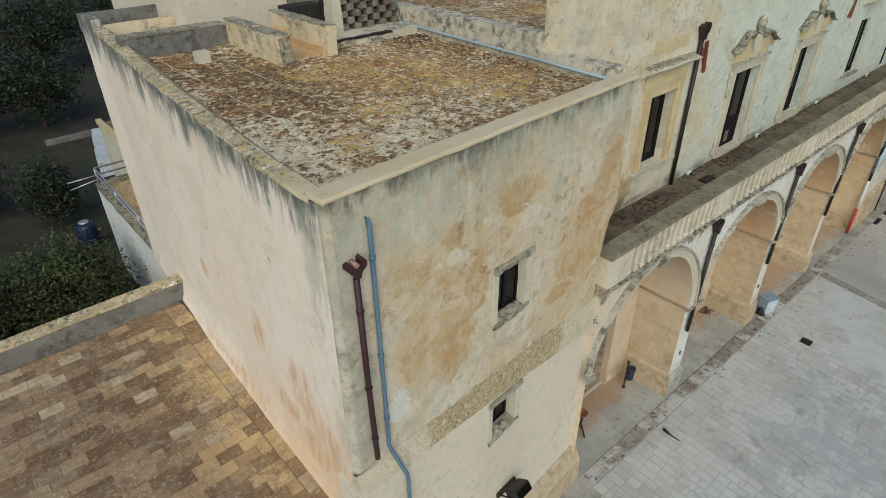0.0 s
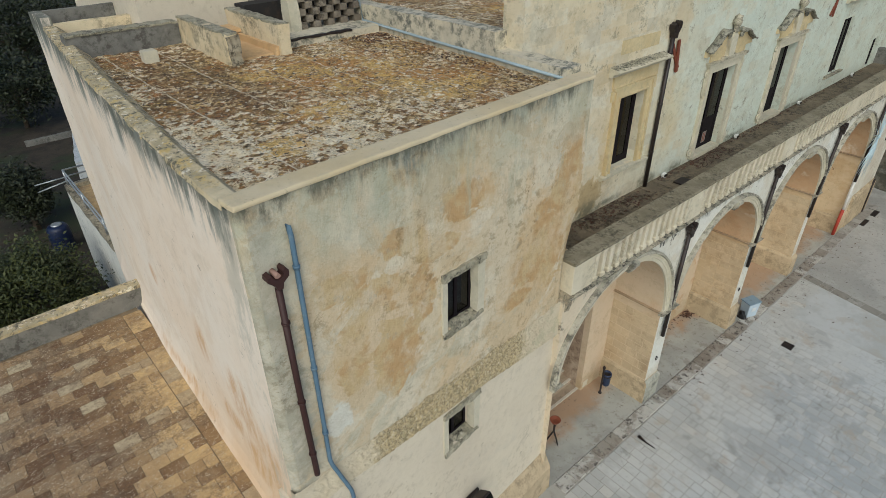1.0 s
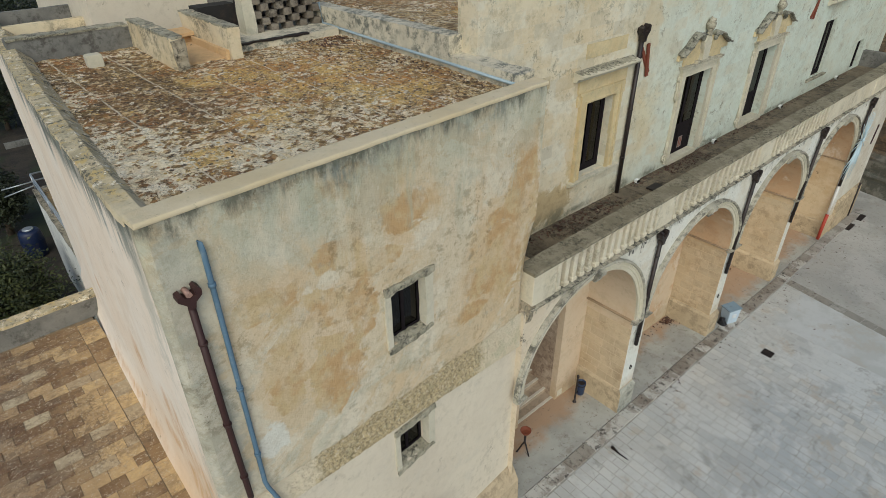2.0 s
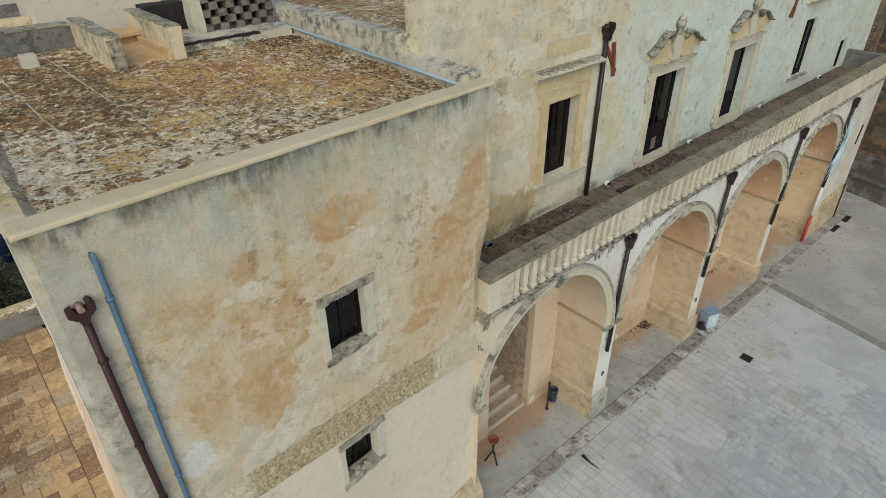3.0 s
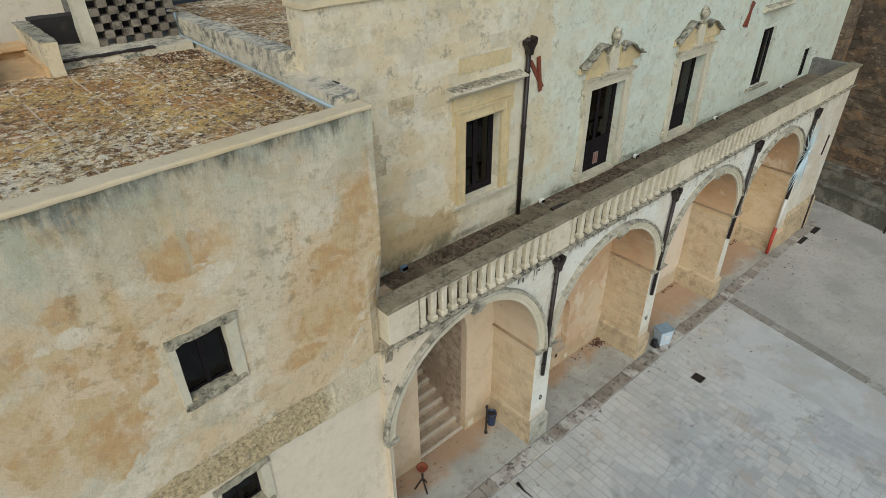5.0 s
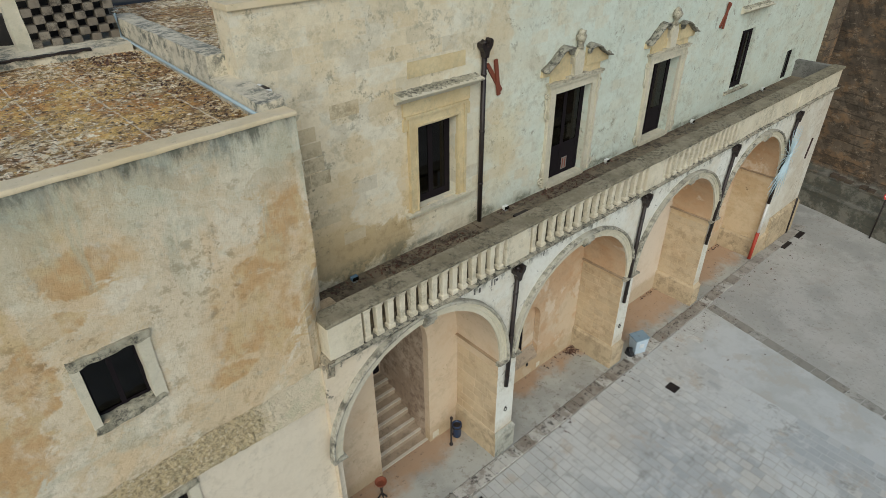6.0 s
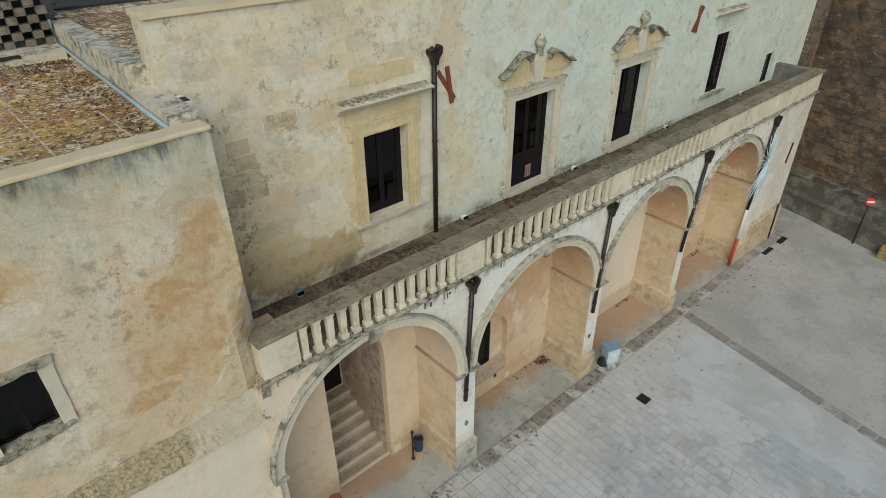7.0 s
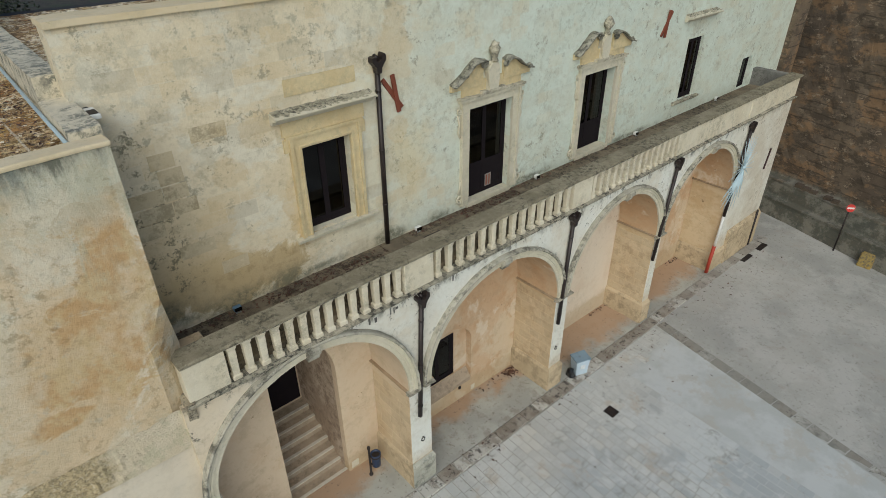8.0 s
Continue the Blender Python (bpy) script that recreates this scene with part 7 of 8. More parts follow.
# post, sign and painted block near the far wall
x, y = 32.42, 5.30
part("post", tube(bmesh.new(), [(x, y, gz(x, y)), (x, y, gz(x, y) + 1.75)], 0.045, 10), M_IRON, thing("bollard_post", (x, y, gz(x, y)), "thin dark metal post at the arcade's end", "post"))
x, y = 34.98, 2.66
g = gz(x, y)
o = thing("road_sign", (x, y, g), "red round road sign with a white bar on a dark pole", "road sign")
part("pole", tube(bmesh.new(), [(x, y, g), (x, y, g + 2.25)], 0.035, 10), M_IRON, o)
bm = tube(bmesh.new(), [(0, 0, -0.012), (0, 0, 0.012)], 0.17, 24)
T = Matrix.Translation((x - 0.06, y - 0.04, g + 2.12)) @ Matrix.Rotation(radians(40), 4, "Z") @ Matrix.Rotation(radians(-80), 4, "Y")
bmesh.ops.transform(bm, matrix=T, verts=bm.verts)
d = part("disc", bm, M_SIGNRED, o, "red enamel disc")
bm = boxed(-0.035, 0.035, -0.14, 0.14, 0.012, 0.016)
bmesh.ops.transform(bm, matrix=T, verts=bm.verts)
part("bar", bm, M_WHITE, d, "white bar")
x, y = 34.64, 1.36
g = gz(x, y)
bm = bmesh.new()
hexa(bm, [(x - 0.18, y - 0.28, g - 0.02), (x + 0.14, y - 0.28, g - 0.02), (x + 0.14, y + 0.24, g - 0.02), (x - 0.18, y + 0.24, g - 0.02), (x - 0.15, y - 0.26, g + 0.62), (x + 0.12, y - 0.26, g + 0.62), (x + 0.12, y + 0.22, g + 0.62), (x - 0.15, y + 0.22, g + 0.62)])
bmesh.ops.bevel(bm, geom=bm.edges[:], offset=0.04, segments=2, affect="EDGES")
solid("concrete_block", worn(bm, 0.015, 3), M_YELLOW, "worn yellow-painted concrete traffic block", "concrete block", kind="thing")
# stick dropped on the paving
bm = tube(bmesh.new(), [(12.40, 4.72, gz(12.4, 4.7) + 0.05), (12.36, 4.45, gz(12.4, 4.5) + 0.05), (12.38, 4.2, gz(12.4, 4.2) + 0.045)], [0.05, 0.02, 0.015], 8)
solid("stick", bm, M_IRON, "dark broken stick lying on the paving", "stick", kind="thing")

# festive comet star hung on the last downpipe
c = Vector((29.12, ARC_Y - 0.26, 4.66))
o = thing("comet_star", c, "pale blue festive comet star with a trailing tail", "decoration")
rng = random.Random(5)
for k in range(20):
    a = 2 * math.pi * k / 20
    r = 1.0 if k % 2 else 0.8
    part("ray", tube(bmesh.new(), [c, c + Vector((r * math.cos(a), 0.02 * (k % 3), r * math.sin(a)))], [0.016, 0.006], 6), M_TINSEL, o)
for k in range(14):
    a = radians(214 + k * 5.6)
    r = 1.0 + 0.75 * rng.random()
    part("tail_strand", tube(bmesh.new(), [c, c + Vector((0.5 * r * math.cos(a), -0.03, 0.5 * r * math.sin(a) - 0.04)), c + Vector((r * math.cos(a), -0.02 + 0.04 * (k % 2), r * math.sin(a)))], [0.016, 0.014, 0.006], 5), M_TINSEL, o)
part("hook", tube(bmesh.new(), [c, c + Vector((0.09, 0.17, 0.02))], 0.02, 6), M_IRON, o, "iron hook on the downpipe")
part("hub", lathe(bmesh.new(), [(0.03, -0.07), (0.08, -0.03), (0.08, 0.03), (0.03, 0.07)], c, 12), M_TINSEL, o)
for k in range(5):
    a = radians(60 + k * 12)
    part("tail_strand", tube(bmesh.new(), [c, c + Vector((1.15 * math.cos(a), 0.02, 1.15 * math.sin(a)))], [0.016, 0.006], 5), M_TINSEL, o)

# small fixtures on the arcade walls
def wall_plate(x, y, z, w, h, out, material, label, name, category):
    o = thing(name, (x, y, z), label, category)
    p = part("plate", boxed(x - w, x + w, y - out, y + 0.002, z - h, z + h, bevel=0.006), material, o)
    part("cover", boxed(x - w * 0.7, x + w * 0.7, y - out - 0.006, y - out + 0.001, z - h * 0.7, z + h * 0.7), material, p)
    return o


wall_plate(16.57, BACK_Y, 0.74, 0.045, 0.05, 0.03, M_IRON, "small black socket box below the arcade window", "socket_box", "socket")
wall_plate(17.12, BACK_Y, 0.42, 0.08, 0.09, 0.012, M_FRAME_PALE, "pale square inspection plate low on the wall", "inspection_plate", "wall plate")
wall_plate(12.80, BACK_Y, 0.52, 0.11, 0.11, 0.012, M_FRAME_PALE, "square cream inspection plate beside the bin", "inspection_plate", "wall plate")
for x, z in ((13.95, 1.84), (19.11, 1.76)):
    o = thing("wall_ring", (x, ARC_Y, z), "small dark iron ring fixed to the pier", "wall ring", "pier rings")
    pts = [(x + 0.055 * math.cos(q), ARC_Y - 0.022, z + 0.055 * math.sin(q)) for q in (2 * math.pi * k / 14 for k in range(15))]
    part("ring", tube(bmesh.new(), pts, 0.011, 6), M_IRON, o)
    part("eye", boxed(x - 0.015, x + 0.015, ARC_Y - 0.03, ARC_Y + 0.002, z + 0.045, z + 0.075), M_IRON, o)

# faded remains of writing on the arcade wall
o = thing("faded_lettering", (13.0, ARC_Y, 6.0), "faded illegible dark strokes painted on the arcade wall", "lettering", kind="structure")
for x, z, w, h in ((12.72, 6.21, 0.022, 0.085), (12.87, 6.17, 0.03, 0.06), (13.24, 6.19, 0.018, 0.08), (13.33, 6.17, 0.016, 0.075), (13.40, 6.20, 0.035, 0.03), (14.96, 6.22, 0.02, 0.08)):
    part("stroke", boxed(x - w, x + w, ARC_Y - 0.004, ARC_Y + 0.002, z - h, z + h), M_STROKE, o)

# ---- the old wall that closes the court ----
def foot_x(y):
    return 34.45 + 0.265 * y


def build_old_wall():
    bm = bmesh.new()
    rows = []
    prof = [(0.0, -0.8), (0.03, 0.62), (0.07, 0.68), (0.38, 0.72), (0.43, 0.76), (0.47, 1.34), (0.52, 1.40), (0.95, 1.48), (1.05, 1.54), (1.2, 4.5), (1.4, 9.0), (1.7, 15.0)]
    fine = []
    for (a, b), (c, d) in zip(prof, prof[1:]):
        n = max(1, int((d - b) / 0.4))
        fine += [(a + (c - a) * i / n, b + (d - b) * i / n) for i in range(n)]
    fine.append(prof[-1])
    for i in range(90):
        y = -14 + 28 * i / 89
        col = []
        for d, z in fine:
            q = 0.07 if z > 1.8 else 0.02
            n = q * noise.noise(Vector((y * 1.1, z * 1.3, 2))) + 0.6 * q * noise.noise(Vector((y * 3, z * 3.4, 7)))
            col.append(bm.verts.new((foot_x(y) + d + n, y, z)))
        rows.append(col)
    for a, b in zip(rows, rows[1:]):
        for j in range(len(a) - 1):
            bm.faces.new((a[j], b[j], b[j + 1], a[j + 1]))
    far = [bm.verts.new((46, y, z)) for y, z in ((-14, -0.8), (14, -0.8), (14, 15), (-14, 15))]
    bm.faces.new(far)
    bm.faces.new([r[-1] for r in rows] + [far[2], far[3]])
    return solid("wall_tower", bm, M_OLD, "massive rough brown stone wall with a stepped grey base", "old wall")


build_old_wall()
for i in range(6):
    y = 3.3 + i * 0.34
    bm = boxed(foot_x(y) + 0.56, foot_x(y) + 0.90, y, y + 0.32, 1.40, 1.54 + 0.03 * (i % 3), bevel=0.02)
    if i != 2:
        solid("loose_tile", worn(bm, 0.02, 5), M_BARK, "dark clay tile lying on the wall ledge", "tile", "tiles on the ledge", kind="thing")
for d0, d1, z0, z1 in ((-0.01, 0.30, 0.665, 0.735), (0.46, 0.74, 1.39, 1.455)):
    bm = bmesh.new()
    for i in range(28):
        y0, y1 = -13.9 + i * 0.99, -13.92 + (i + 1) * 0.99
        a, b = foot_x(y0), foot_x(y1)
        hexa(bm, [(a + d0, y0, z0), (a + d1, y0, z0), (b + d1, y1, z0), (b + d0, y1, z0), (a + d0, y0, z1), (a + d1, y0, z1), (b + d1, y1, z1), (b + d0, y1, z1)])
    solid("step_coping", worn(bm, 0.03, 3), M_OLD, "worn brown stone edging on the old wall's step", "coping")
bm = bmesh.new()
box(bm, END_X + 2.2, END_X + 3.4, 6.9, 7.9, 2.0, 13.0)
solid("buttress", worn(bm, 0.04, 1.2, 0.5), M_OLD, "rough stone buttress where the walls meet", "buttress")

# ---- garden behind the terrace ----
def leaf_cloud(bm, c, r, n, size, seed):
    rng = random.Random(seed)
    clumps = []
    for _ in range(max(10, n // 60)):
        v = Vector((rng.gauss(0, 1), rng.gauss(0, 1), rng.gauss(0, 1))).normalized() * rng.uniform(0.45, 1.0)
        clumps.append(Vector((v.x * r[0], v.y * r[1], v.z * r[2])))
    vs, fs = [], []
    for _ in range(n):
        q = rng.choice(clumps)
        p = Vector(c) + q + Vector((rng.gauss(0, 0.16) * r[0], rng.gauss(0, 0.16) * r[1], rng.gauss(0, 0.14) * r[2]))
        t = Euler((rng.uniform(-0.9, 0.9), rng.uniform(-0.9, 0.9), rng.uniform(0, 6.3))).to_matrix()
        s = size * rng.uniform(0.6, 1.3)
        k = [p + t @ Vector(w) for w in ((-s, 0, 0), (0, -s * 0.45, s * 0.12), (s, 0, 0), (0, s * 0.45, s * 0.12))]
        bm.faces.new([bm.verts.new(w) for w in k])


def tree(x, y, crown, r, n, size, material, label, category, seed):
    g = gz(x, y)
    rng = random.Random(seed)
    o = thing("tree", (x, y, g), label, category, "garden trees")
    top = crown - r[2] * 0.3
    bm = tube(bmesh.new(), [(x, y, g - 0.1), (x + 0.05, y, g + (top - g) * 0.4), (x - 0.04, y + 0.06, top)], [0.16, 0.12, 0.07], 9)
    for k in range(6):
        a = k * 1.05 + rng.random()
        z = g + (top - g) * (0.55 + 0.07 * k)
        tube(bm, [(x, y, z), (x + 0.4 * r[0] * math.cos(a), y + 0.4 * r[1] * math.sin(a), z + 0.25 * r[2]), (x + 0.75 * r[0] * math.cos(a), y + 0.75 * r[1] * math.sin(a), z + 0.5 * r[2])], [0.06, 0.04, 0.015], 6)
    part("trunk", bm, M_BARK, o)
    bm = bmesh.new()
    leaf_cloud(bm, (x, y, crown), r, n, size, seed)
    me = bpy.data.meshes.new("crown")
    bmesh.ops.translate(bm, verts=bm.verts, vec=-ORIGIN[o.name])
    bm.to_mesh(me)
    bm.free()
    me.materials.append(material)
    ob = new("crown", me)
    ob.parent = o
    return o


TREES = ((1.2, 18.6, 3.3, (1.7, 1.5, 1.5), 15000, 0.066), (-1.5, 18.9, 3.4, (1.8, 1.6, 1.5), 15000, 0.066), (-4.6, 18.6, 3.3, (1.8, 1.6, 1.5), 5000, 0.09),
         (2.3, 27.2, 3.2, (1.1, 1.2, 1.3), 5000, 0.09), (-0.6, 30.0, 3.4, (1.8, 1.7, 1.7), 5000, 0.10), (4.6, 41.5, 4.0, (2.6, 2.2, 1.9), 6000, 0.12),
         (0.8, 42.0, 4.0, (2.6, 2.2, 1.9), 5000, 0.12), (-3.5, 38.0, 4.0, (2.4, 2.2, 1.9), 4000, 0.12), (7.5, 55.0, 4.8, (3.6, 3.0, 2.6), 6000, 0.15),
         (2.0, 56.0, 4.6, (3.6, 3.0, 2.6), 6000, 0.15), (-5.0, 52.0, 4.6, (3.6, 3.0, 2.6), 5000, 0.15), (13.0, 62.0, 5.0, (4.0, 3.5, 3.0), 5000, 0.16))
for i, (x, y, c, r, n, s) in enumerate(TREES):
    tree(x, y, c, r, n, s, M_LEAF_A if i < 3 else M_LEAF_B, "dense dark green citrus tree in the garden" if i < 3 else "grey-green olive tree in the garden, leaf colour darkened for shade", "tree", 20 + i)

# low annexes with flat roofs beside the garden
bm = bmesh.new()
box(bm, 3.27, 7.0, 15.02, 22.1, -0.5, 4.80)
an = solid("annexe", bm, M_WHITEWASH, "white plastered annexe with a flat brown roof terrace", "annexe", kind="thing")
bm = bmesh.new()
for b in ((3.25, 3.47, 15.02, 22.1), (3.47, 7.0, 21.9, 22.12)):
    box(bm, *b, 4.80, 4.98)
part("parapet", worn(bm, 0.02, 2, 0.4), M_ROUGH, an, "low mossy parapet")
part("roof_terrace", boxed(3.47, 7.0, 15.02, 21.9, 4.80, 4.83), M_TILE, an, "brown roof terrace")
o = thing("metal_railing", (3.36, 18.5, 4.98), "galvanised metal railing round the annexe roof", "railing")
for z in (5.28, 5.52):
    part("rail", tube(bmesh.new(), [(3.36, 15.1, z), (3.36, 22.0, z), (7.0, 22.0, z)], 0.03, 8), M_STEEL, o)
for dy, dz in ((0.0, 0.0), (0.35, -0.12)):
    part("spar", tube(bmesh.new(), [(3.4, 21.9 - dy, 5.30), (2.45, 22.1 - dy, 5.20 + dz)], 0.022, 6), M_STEEL, o, "thin spar sticking out beyond the roof")
for y in (15.3, 17.5, 19.7, 22.0):
    part("post", tube(bmesh.new(), [(3.36, y, 4.97), (3.36, y, 5.52)], 0.03, 8), M_STEEL, o)
bm = bmesh.new()
box(bm, 4.95, 8.4, 24.4, 27.9, 0.5, 5.15)
an = solid("outhouse", bm, M_FRAME_PALE, "small cream outhouse with a brown flat roof", "outhouse", kind="thing")
part("roof_terrace", boxed(5.05, 8.4, 24.5, 27.8, 5.15, 5.19), M_TILE, an, "brown flat roof")
part("parapet", worn(boxed(4.90, 5.10, 24.4, 27.9, 5.15, 5.35), 0.01, 2, 0.5), M_FRAME, an)
x, y = 2.78, 24.6
g = gz(x, y)
o = thing("water_barrel", (x, y, g), "dark blue plastic water barrel in the garden", "barrel")
part("body", lathe(bmesh.new(), [(0.34, 0), (0.38, 0.05), (0.41, 0.32), (0.39, 0.46), (0.41, 0.6), (0.38, 1.0), (0.33, 1.1), (0.18, 1.13)], (x, y, g), 24), M_BARREL, o)
part("lid", lathe(bmesh.new(), [(0.19, 1.125), (0.19, 1.17), (0.15, 1.19)], (x, y, g), 16), M_STEEL, o, "grey screw lid")
bm = boxed(3.9, 9.0, 38.0, 38.2, 1.2, 1.72)
solid("garden_wall", worn(bm, 0.03, 1, 0.6), M_GREYWALL, "low pale garden wall", "garden wall")
bm = bmesh.new()
hexa(bm, [(4.95, 31.4, 1.35), (5.9, 31.4, 1.35), (6.9, 37.2, 1.35), (6.05, 37.3, 1.35), (5.05, 31.6, 2.2), (5.8, 31.6, 2.2), (6.8, 37.0, 2.1), (6.15, 37.1, 2.1)])
solid("covered_stack", worn(bm, 0.08, 1.2, 0.4), M_SHEET, "garden stack covered by a pale tarpaulin", "stack", kind="thing")


# ---- pieces: ashlar of the piers ----
def shared_box(name, sx, sy, sz, material, seed=0, bevel=0.006):
    bm = boxed(-sx / 2, sx / 2, -sy / 2, sy / 2, -sz / 2, sz / 2)
    if bevel:
        bmesh.ops.bevel(bm, geom=bm.edges[:], offset=bevel, segments=1, affect="EDGES")
    rng = random.Random(seed)
    for v in bm.verts:
        v.co += Vector((rng.uniform(-1, 1), rng.uniform(-1, 1), rng.uniform(-1, 1))) * 0.003
    me = mesh_of(name, bm)
    me.materials.append(material)
    return me


ashlar = [shared_box("ashlar", 0.03, w, 0.262, M_JAMB, i, 0.007) for i, w in enumerate((0.46, 0.34))]
for x in (13.60, 18.88, 23.97):
    g = gz(x, 5.4) + 0.9
    r = 0
    z = g
    while z + 0.27 < SPRING - 0.12:
        row = ((0.46, 0.34, 0.40, 0.22), (0.30, 0.46, 0.24, 0.42), (0.40, 0.34, 0.46, 0.22))[r % 3]
        y = ARC_Y + 0.01
        for k, w in enumerate(row):
            w = w * (BACK_Y - ARC_Y - 0.02) / sum(row)
            ob = new("ashlar", ashlar[(r + k) % 2])
            ob.parent = ARCADE
            ob.location = (x + 0.006 + 0.002 * ((r * 7 + k * 3) % 3), y + w / 2, z + 0.135)
            ob.scale = (1, (w - 0.008) / (0.46, 0.34)[(r + k) % 2], 1)
            y += w
        z += 0.274
        r += 1

# bare stone blocks showing through the upper plaster
bare = [shared_box("bare_stone", w, 0.03, 0.27, M_BARE, 70 + i, 0.008) for i, w in enumerate((0.52, 0.40, 0.62))]
prng = random.Random(12)
for r in range(16):
    x, z = 9.45 + (0.2 if r % 2 else 0.0), 6.85 + r * 0.285
    while x < 12.2:
        k = prng.randrange(3)
        w = (0.52, 0.40, 0.62)[k]
        odds = 0.2 if (x < 11.7 and 6.8 < z < 7.8) else 0.35 if (x < 10.7 and z < 10.2) else 0.0
        if prng.random() < odds and x + w < 12.0:
            ob = new("bare_stone", bare[k])
            ob.parent = UPPER
            ob.location = (x + w / 2, UP_Y + 0.011, z + 0.135)
        x += w + 0.015

# balcony slabs
slab = [shared_box("slab", 0.60, 0.46, 0.03, M_SLAB, i) for i in range(3)]
rng = random.Random(3)
for i in range(38):
    for j in range(3):
        x, y = 9.58 + i * 0.615, 6.02 + j * 0.475
        if x < END_X - 0.6:
            ob = new("slab", slab[(i + j) % 3])
            ob.parent = BALC
            ob.location = (x + (0.3 if j % 2 else 0), min(y, UP_Y - 0.24), FLOOR_Z - 0.012 + rng.uniform(-0.003, 0.006))

# terrace tiles
tiles = [shared_box("terrace_tile", 0.415, 0.265, 0.03, M_TILE, i, 0.004) for i in range(4)]
half = shared_box("terrace_tile_half", 0.20, 0.262, 0.03, M_TILE, 7, 0.004)
count = 0
for j in range(28):
    for i in range(10):
        x, y = 2.20 - i * 0.422 + (0.211 if j % 2 else 0.0), 12.75 - j * 0.272
        if count < 285 and x > -2.2:
            cut = j % 2 and i == 0
            ob = new("terrace_tile", half if cut else tiles[rng.randrange(4)])
            ob.parent = FLOOR_T
            ob.location = (2.305 if cut else x, y, TERR - 0.012 + rng.uniform(-0.002, 0.005))
            ob.rotation_euler = (rng.uniform(-0.008, 0.008), rng.uniform(-0.008, 0.008), rng.uniform(-0.006, 0.006))
            count += 1
border = [shared_box("border_tile", 0.40, 0.40, 0.034, M_TILE, i + 9, 0.004) for i in range(2)]
for j in range(18):
    ob = new("border_tile", border[j % 2])
    ob.parent = FLOOR_T
    ob.location = (2.62, 12.6 - j * 0.412, TERR - 0.010 + rng.uniform(-0.002, 0.004))
verts, faces = [], []
for j in range(29):
    for i in range(22):
        x, y = 2.20 - i * 0.422 + (0.211 if j % 2 else 0.0), 12.75 - j * 0.272
        if x <= -2.2 + (0 if i < 10 else 9) and (i >= 10 or j >= 28) and x > -7.8:
            b = len(verts)
            z = TERR + 0.002 + rng.uniform(-0.002, 0.004)
            verts += [(x - 0.205, y - 0.131, z), (x + 0.205, y - 0.131, z), (x + 0.205, y + 0.131, z), (x - 0.205, y + 0.131, z), (x - 0.205, y - 0.131, z - 0.03), (x + 0.205, y - 0.131, z - 0.03), (x + 0.205, y + 0.131, z - 0.03), (x - 0.205, y + 0.131, z - 0.03)]
            faces += [(b, b + 1, b + 2, b + 3), (b, b + 4, b + 5, b + 1), (b + 1, b + 5, b + 6, b + 2), (b + 2, b + 6, b + 7, b + 3), (b + 3, b + 7, b + 4, b)]
me = bpy.data.meshes.new("far_tiles")
me.from_pydata(verts, [], faces)
me.materials.append(M_TILE_J)
ob = new("far_tiles", me)
ob.parent = FLOOR_T
tagged(ob, kind="stuff")

# kerb slabs along the arcade
kerb = [shared_box("kerb_slab", w, 0.38, 0.08, M_KERB, i, 0.012) for i, w in enumerate((0.52, 0.40, 0.64))]
x, i = 9.4, 0
while x < 33.5:
    w = (0.52, 0.40, 0.64)[i % 3]
    ob = new("kerb_slab", kerb[i % 3])
    ob.parent = GROUND
    ob.location = (x + w / 2, 5.12 + rng.uniform(-0.01, 0.01), gz(x, 5.1) - 0.012 + rng.uniform(-0.004, 0.006))
    x += w + 0.02
    i += 1
# dark channel that divides paving and concrete
chan = [shared_box("channel_slab", 0.40, w, 0.06, M_KERB, 30 + i, 0.01) for i, w in enumerate((0.6, 0.45))]
y, i = 4.85, 0
while y > -9:
    w = (0.6, 0.45)[i % 2]
    ob = new("channel_slab", chan[i % 2])
    ob.parent = GROUND
    ob.location = (24.53 - 0.152 * (4.85 - y + w / 2), y - w / 2, gz(24, y - w / 2) - 0.018)
    ob.rotation_euler = (0.035, 0.0, -math.atan(0.152))
    y -= w + 0.015
    i += 1

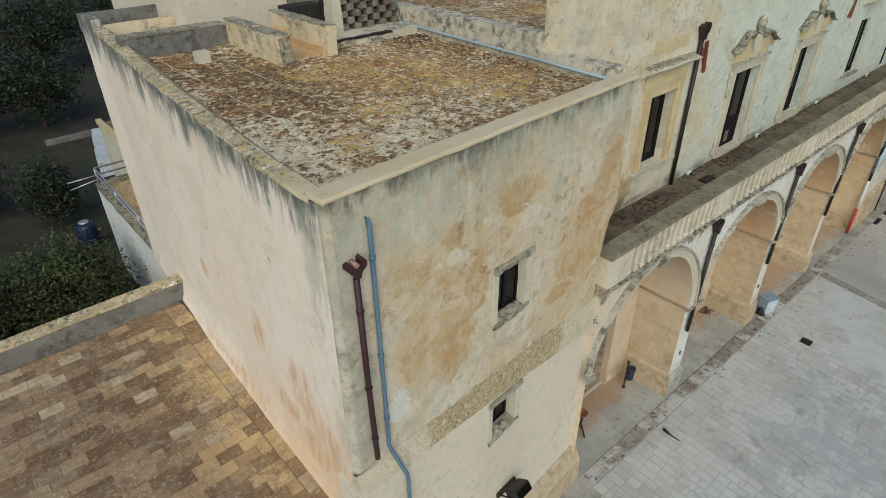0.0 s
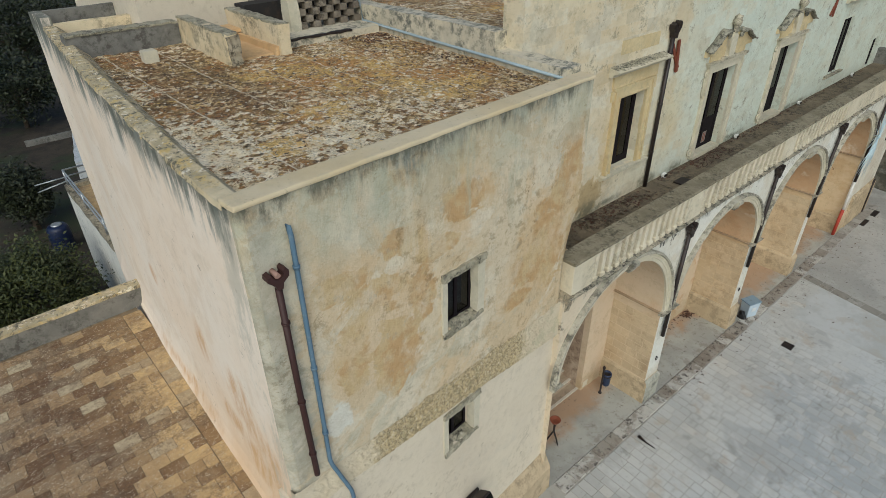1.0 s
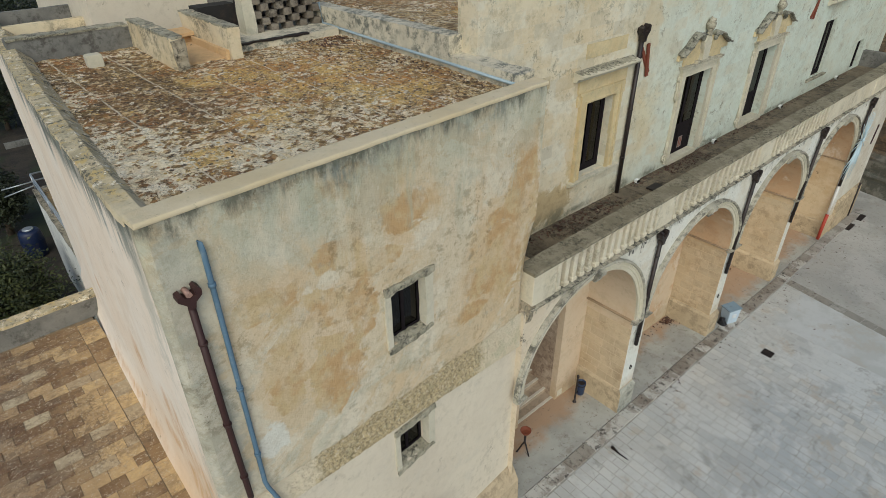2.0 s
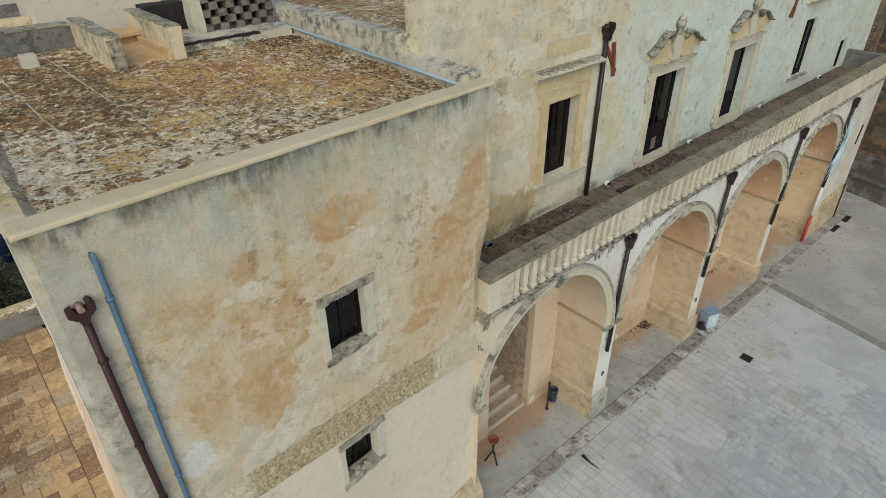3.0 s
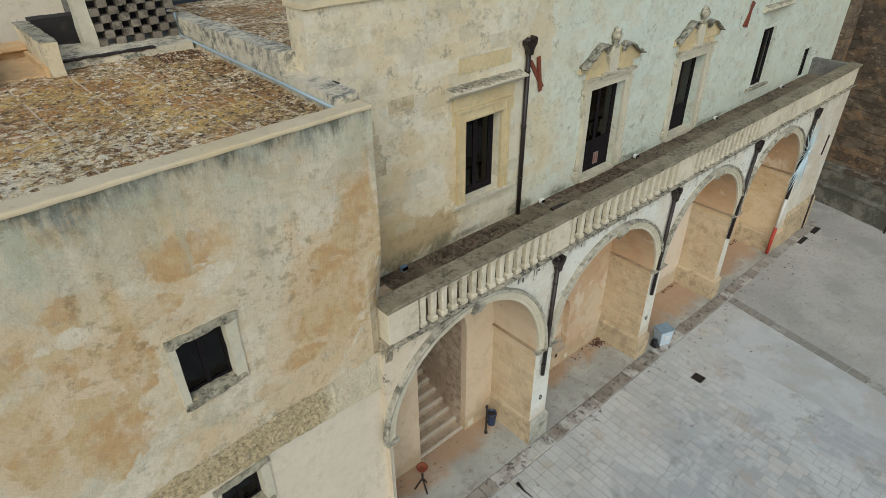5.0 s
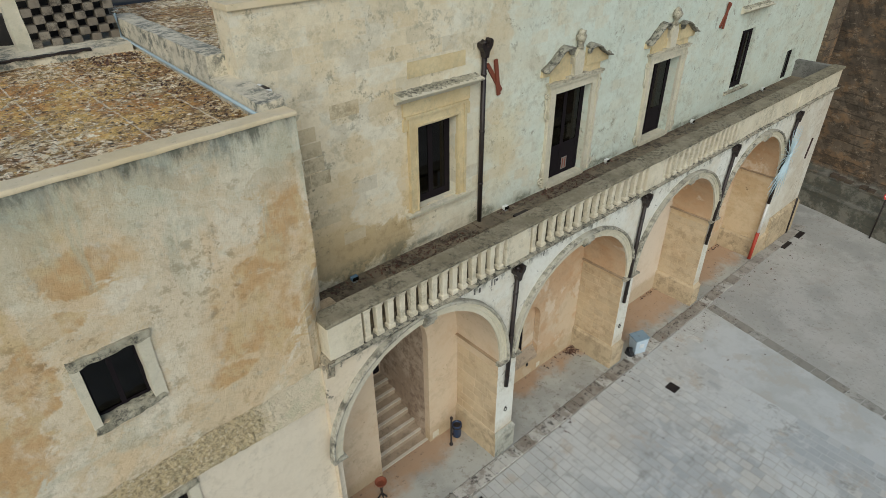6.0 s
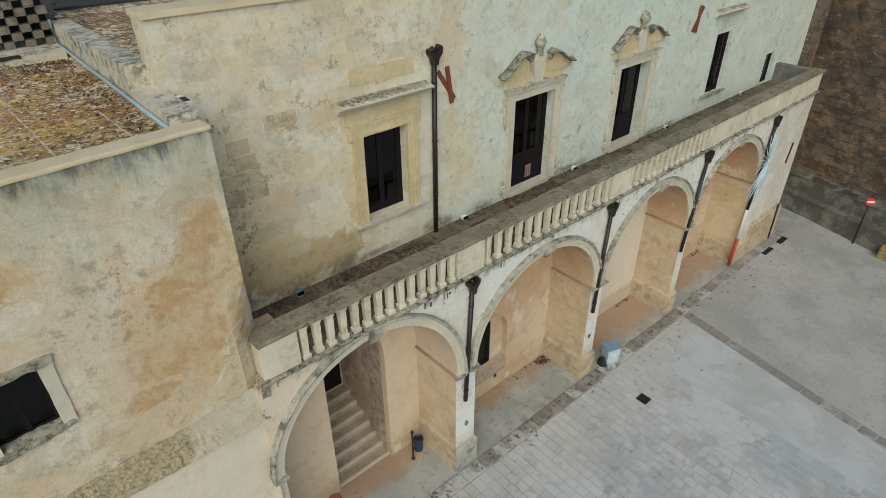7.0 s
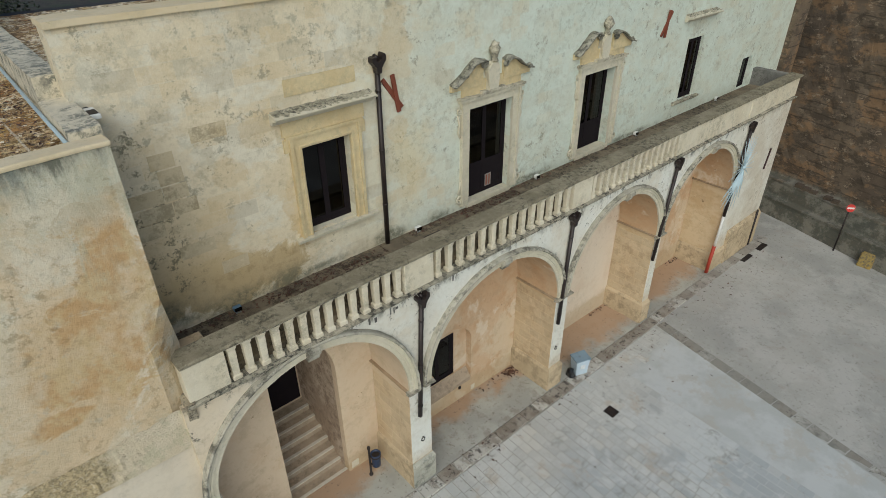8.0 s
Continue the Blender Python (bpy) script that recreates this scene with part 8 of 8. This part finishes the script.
# paving of the court: courses that run away from the arcade
sizes = ((0.27, 0.46), (0.27, 0.32), (0.27, 0.39))
paver = [shared_box("paver", w - 0.017, d - 0.012, 0.05, M_PAVE, 50 + i, 0.003) for i, (w, d) in enumerate(sizes)]
verts, faces, count = [], [], 0
for c in range(124):
    x = -6.76 + c * 0.27
    y, k = (4.90 if x > 9.2 else 4.60), c
    while y > -11.0:
        k = rng.randrange(3)
        w, d = sizes[k]
        z = gz(x, y - d / 2) - 0.0195 + rng.uniform(-0.0006, 0.0008)
        limit = 24.28 - 0.152 * (4.85 - y)
        if x + w / 2 < limit + 0.10 and (x < 21.5 or y - d > 4.05):
            if 14.6 < x < 22.5 and y > 1.6 and count < 300:
                ob = new("paver", paver[k])
                ob.parent = GROUND
                ob.location = (x, y - d / 2, z)
                ob.rotation_euler = (0.035, 0.02, 0)
                count += 1
            else:
                b = len(verts)
                x0, x1, y0, y1 = x - w / 2 + 0.0085, x + w / 2 - 0.0085, y - d + 0.006, y - 0.006
                e = 0.004
                for e1, h in ((e, 0.025), (0.0, 0.018), (0.0, -0.02)):
                    verts += [(p, q, z + gz(p, q) - gz(x, y - d / 2) + h) for p, q in ((x0 + e1, y0 + e1), (x1 - e1, y0 + e1), (x1 - e1, y1 - e1), (x0 + e1, y1 - e1))]
                faces += [(b, b + 1, b + 2, b + 3)]
                for q in (0, 4):
                    faces += [(b + q + i, b + q + 4 + i, b + q + 4 + (i + 1) % 4, b + q + (i + 1) % 4) for i in range(4)]
        y -= d
me = bpy.data.meshes.new("far_pavers")
me.from_pydata(verts, [], faces)
me.materials.append(M_PAVE_J)
ob = new("far_pavers", me)
ob.parent = GROUND
tagged(ob, kind="stuff")

# dead leaves and dirt
def litter(name, spots, n, size, label, seed, zf, material=M_LITTER):
    rng = random.Random(seed)
    verts, faces = [], []
    for _ in range(n):
        x0, x1, y0, y1 = rng.choice(spots)
        x, y = rng.uniform(x0, x1), rng.uniform(y0, y1)
        z = zf(x, y) + rng.uniform(0.004, 0.03)
        s = size * rng.uniform(0.4, 1.4)
        t = Euler((rng.uniform(-0.5, 0.5), rng.uniform(-0.5, 0.5), rng.uniform(0, 6.3))).to_matrix()
        b = len(verts)
        verts += [Vector((x, y, z)) + t @ Vector(w) for w in ((-s, 0, 0), (-s * 0.2, -s * 0.5, 0.3 * s), (s, 0, 0.1 * s), (s * 0.1, s * 0.5, 0.25 * s))]
        faces.append((b, b + 1, b + 2, b + 3))
    me = bpy.data.meshes.new(name)
    me.from_pydata([tuple(v) for v in verts], [], faces)
    me.materials.append(material)
    ob = new(name, me)
    return tagged(ob, label, "leaf litter", kind="stuff")


litter("leaf_litter", [(9.6, 13.5, 6.75, 7.06), (11.5, 14.2, 6.5, 7.0), (15.0, 21.0, 6.85, 7.05), (16.5, 18.5, 6.55, 7.0), (21, 31, 6.9, 7.05)], 1300, 0.035, "reddish dead leaves heaped along the balcony wall", 4, lambda x, y: FLOOR_Z)
litter("leaf_litter", [(18.35, 18.85, 6.6, 6.86), (18.2, 18.85, 6.5, 6.86), (18.55, 18.86, 6.3, 6.85), (17.2, 18.6, 6.6, 6.85), (22.9, 23.95, 6.74, 6.85), (28.2, 29.0, 6.7, 6.85), (18.4, 18.84, 6.55, 6.86)], 170, 0.045, "dead leaves blown into the arcade corners", 5, lambda x, y: gz(x, y) + 0.03)
litter("leaf_litter", [(10, 33, 4.9, 5.4), (10, 33, 4.2, 5.3), (14, 24, 1.0, 5.0), (22, 34, 3.6, 5.4), (10, 33, 5.0, 5.4), (15, 24, 4.7, 5.35), (15, 31, 4.5, 5.3), (22, 32, 4.3, 5.3)], 260, 0.04, "scattered dark dead leaves on the paving", 6, lambda x, y: gz(x, y) + 0.012)
litter("leaf_litter", [(7.6, 8.8, 8.0, 10.8), (8.3, 8.85, 6.2, 10.8), (8.0, 8.85, 10.2, 10.9)], 700, 0.03, "reddish dead leaves along the roof parapet", 7, roof_z)


# flakes of lichen and grit that crust the flat roofs
def flakes(name, n, x0, x1, y0, y1, zf, seed, parent_label):
    rng = random.Random(seed)
    verts, faces = [], []
    for _ in range(n):
        x, y = rng.uniform(x0, x1), rng.uniform(y0, y1)
        z = zf(x, y) + rng.uniform(0.004, 0.016)
        s = 0.008 + 0.030 * rng.random() ** 3
        b, a0 = len(verts), rng.uniform(0, 6.3)
        tx, ty = rng.uniform(-0.1, 0.1), rng.uniform(-0.1, 0.1)
        for i in range(6):
            a, q = a0 + i * math.pi / 3, s * rng.uniform(0.55, 1.25)
            dx, dy = q * math.cos(a), q * math.sin(a)
            verts.append((x + dx, y + dy, z + tx * dx + ty * dy))
        faces.append(tuple(range(b, b + 6)))
    me = bpy.data.meshes.new(name)
    me.from_pydata(verts, [], faces)
    me.materials.append(M_FLAKE)
    return tagged(new(name, me), parent_label, "lichen", kind="stuff")


flakes("lichen_flakes", 7000, 3.2, 8.85, 5.6, 12.7, roof_z, 8, "crust of pale, golden and brown lichen flakes")
flakes("lichen_flakes", 1500, 9.4, 14.0, 7.7, 13.5, lambda x, y: 11.18, 9, "lichen flakes on the roof behind the parapet")
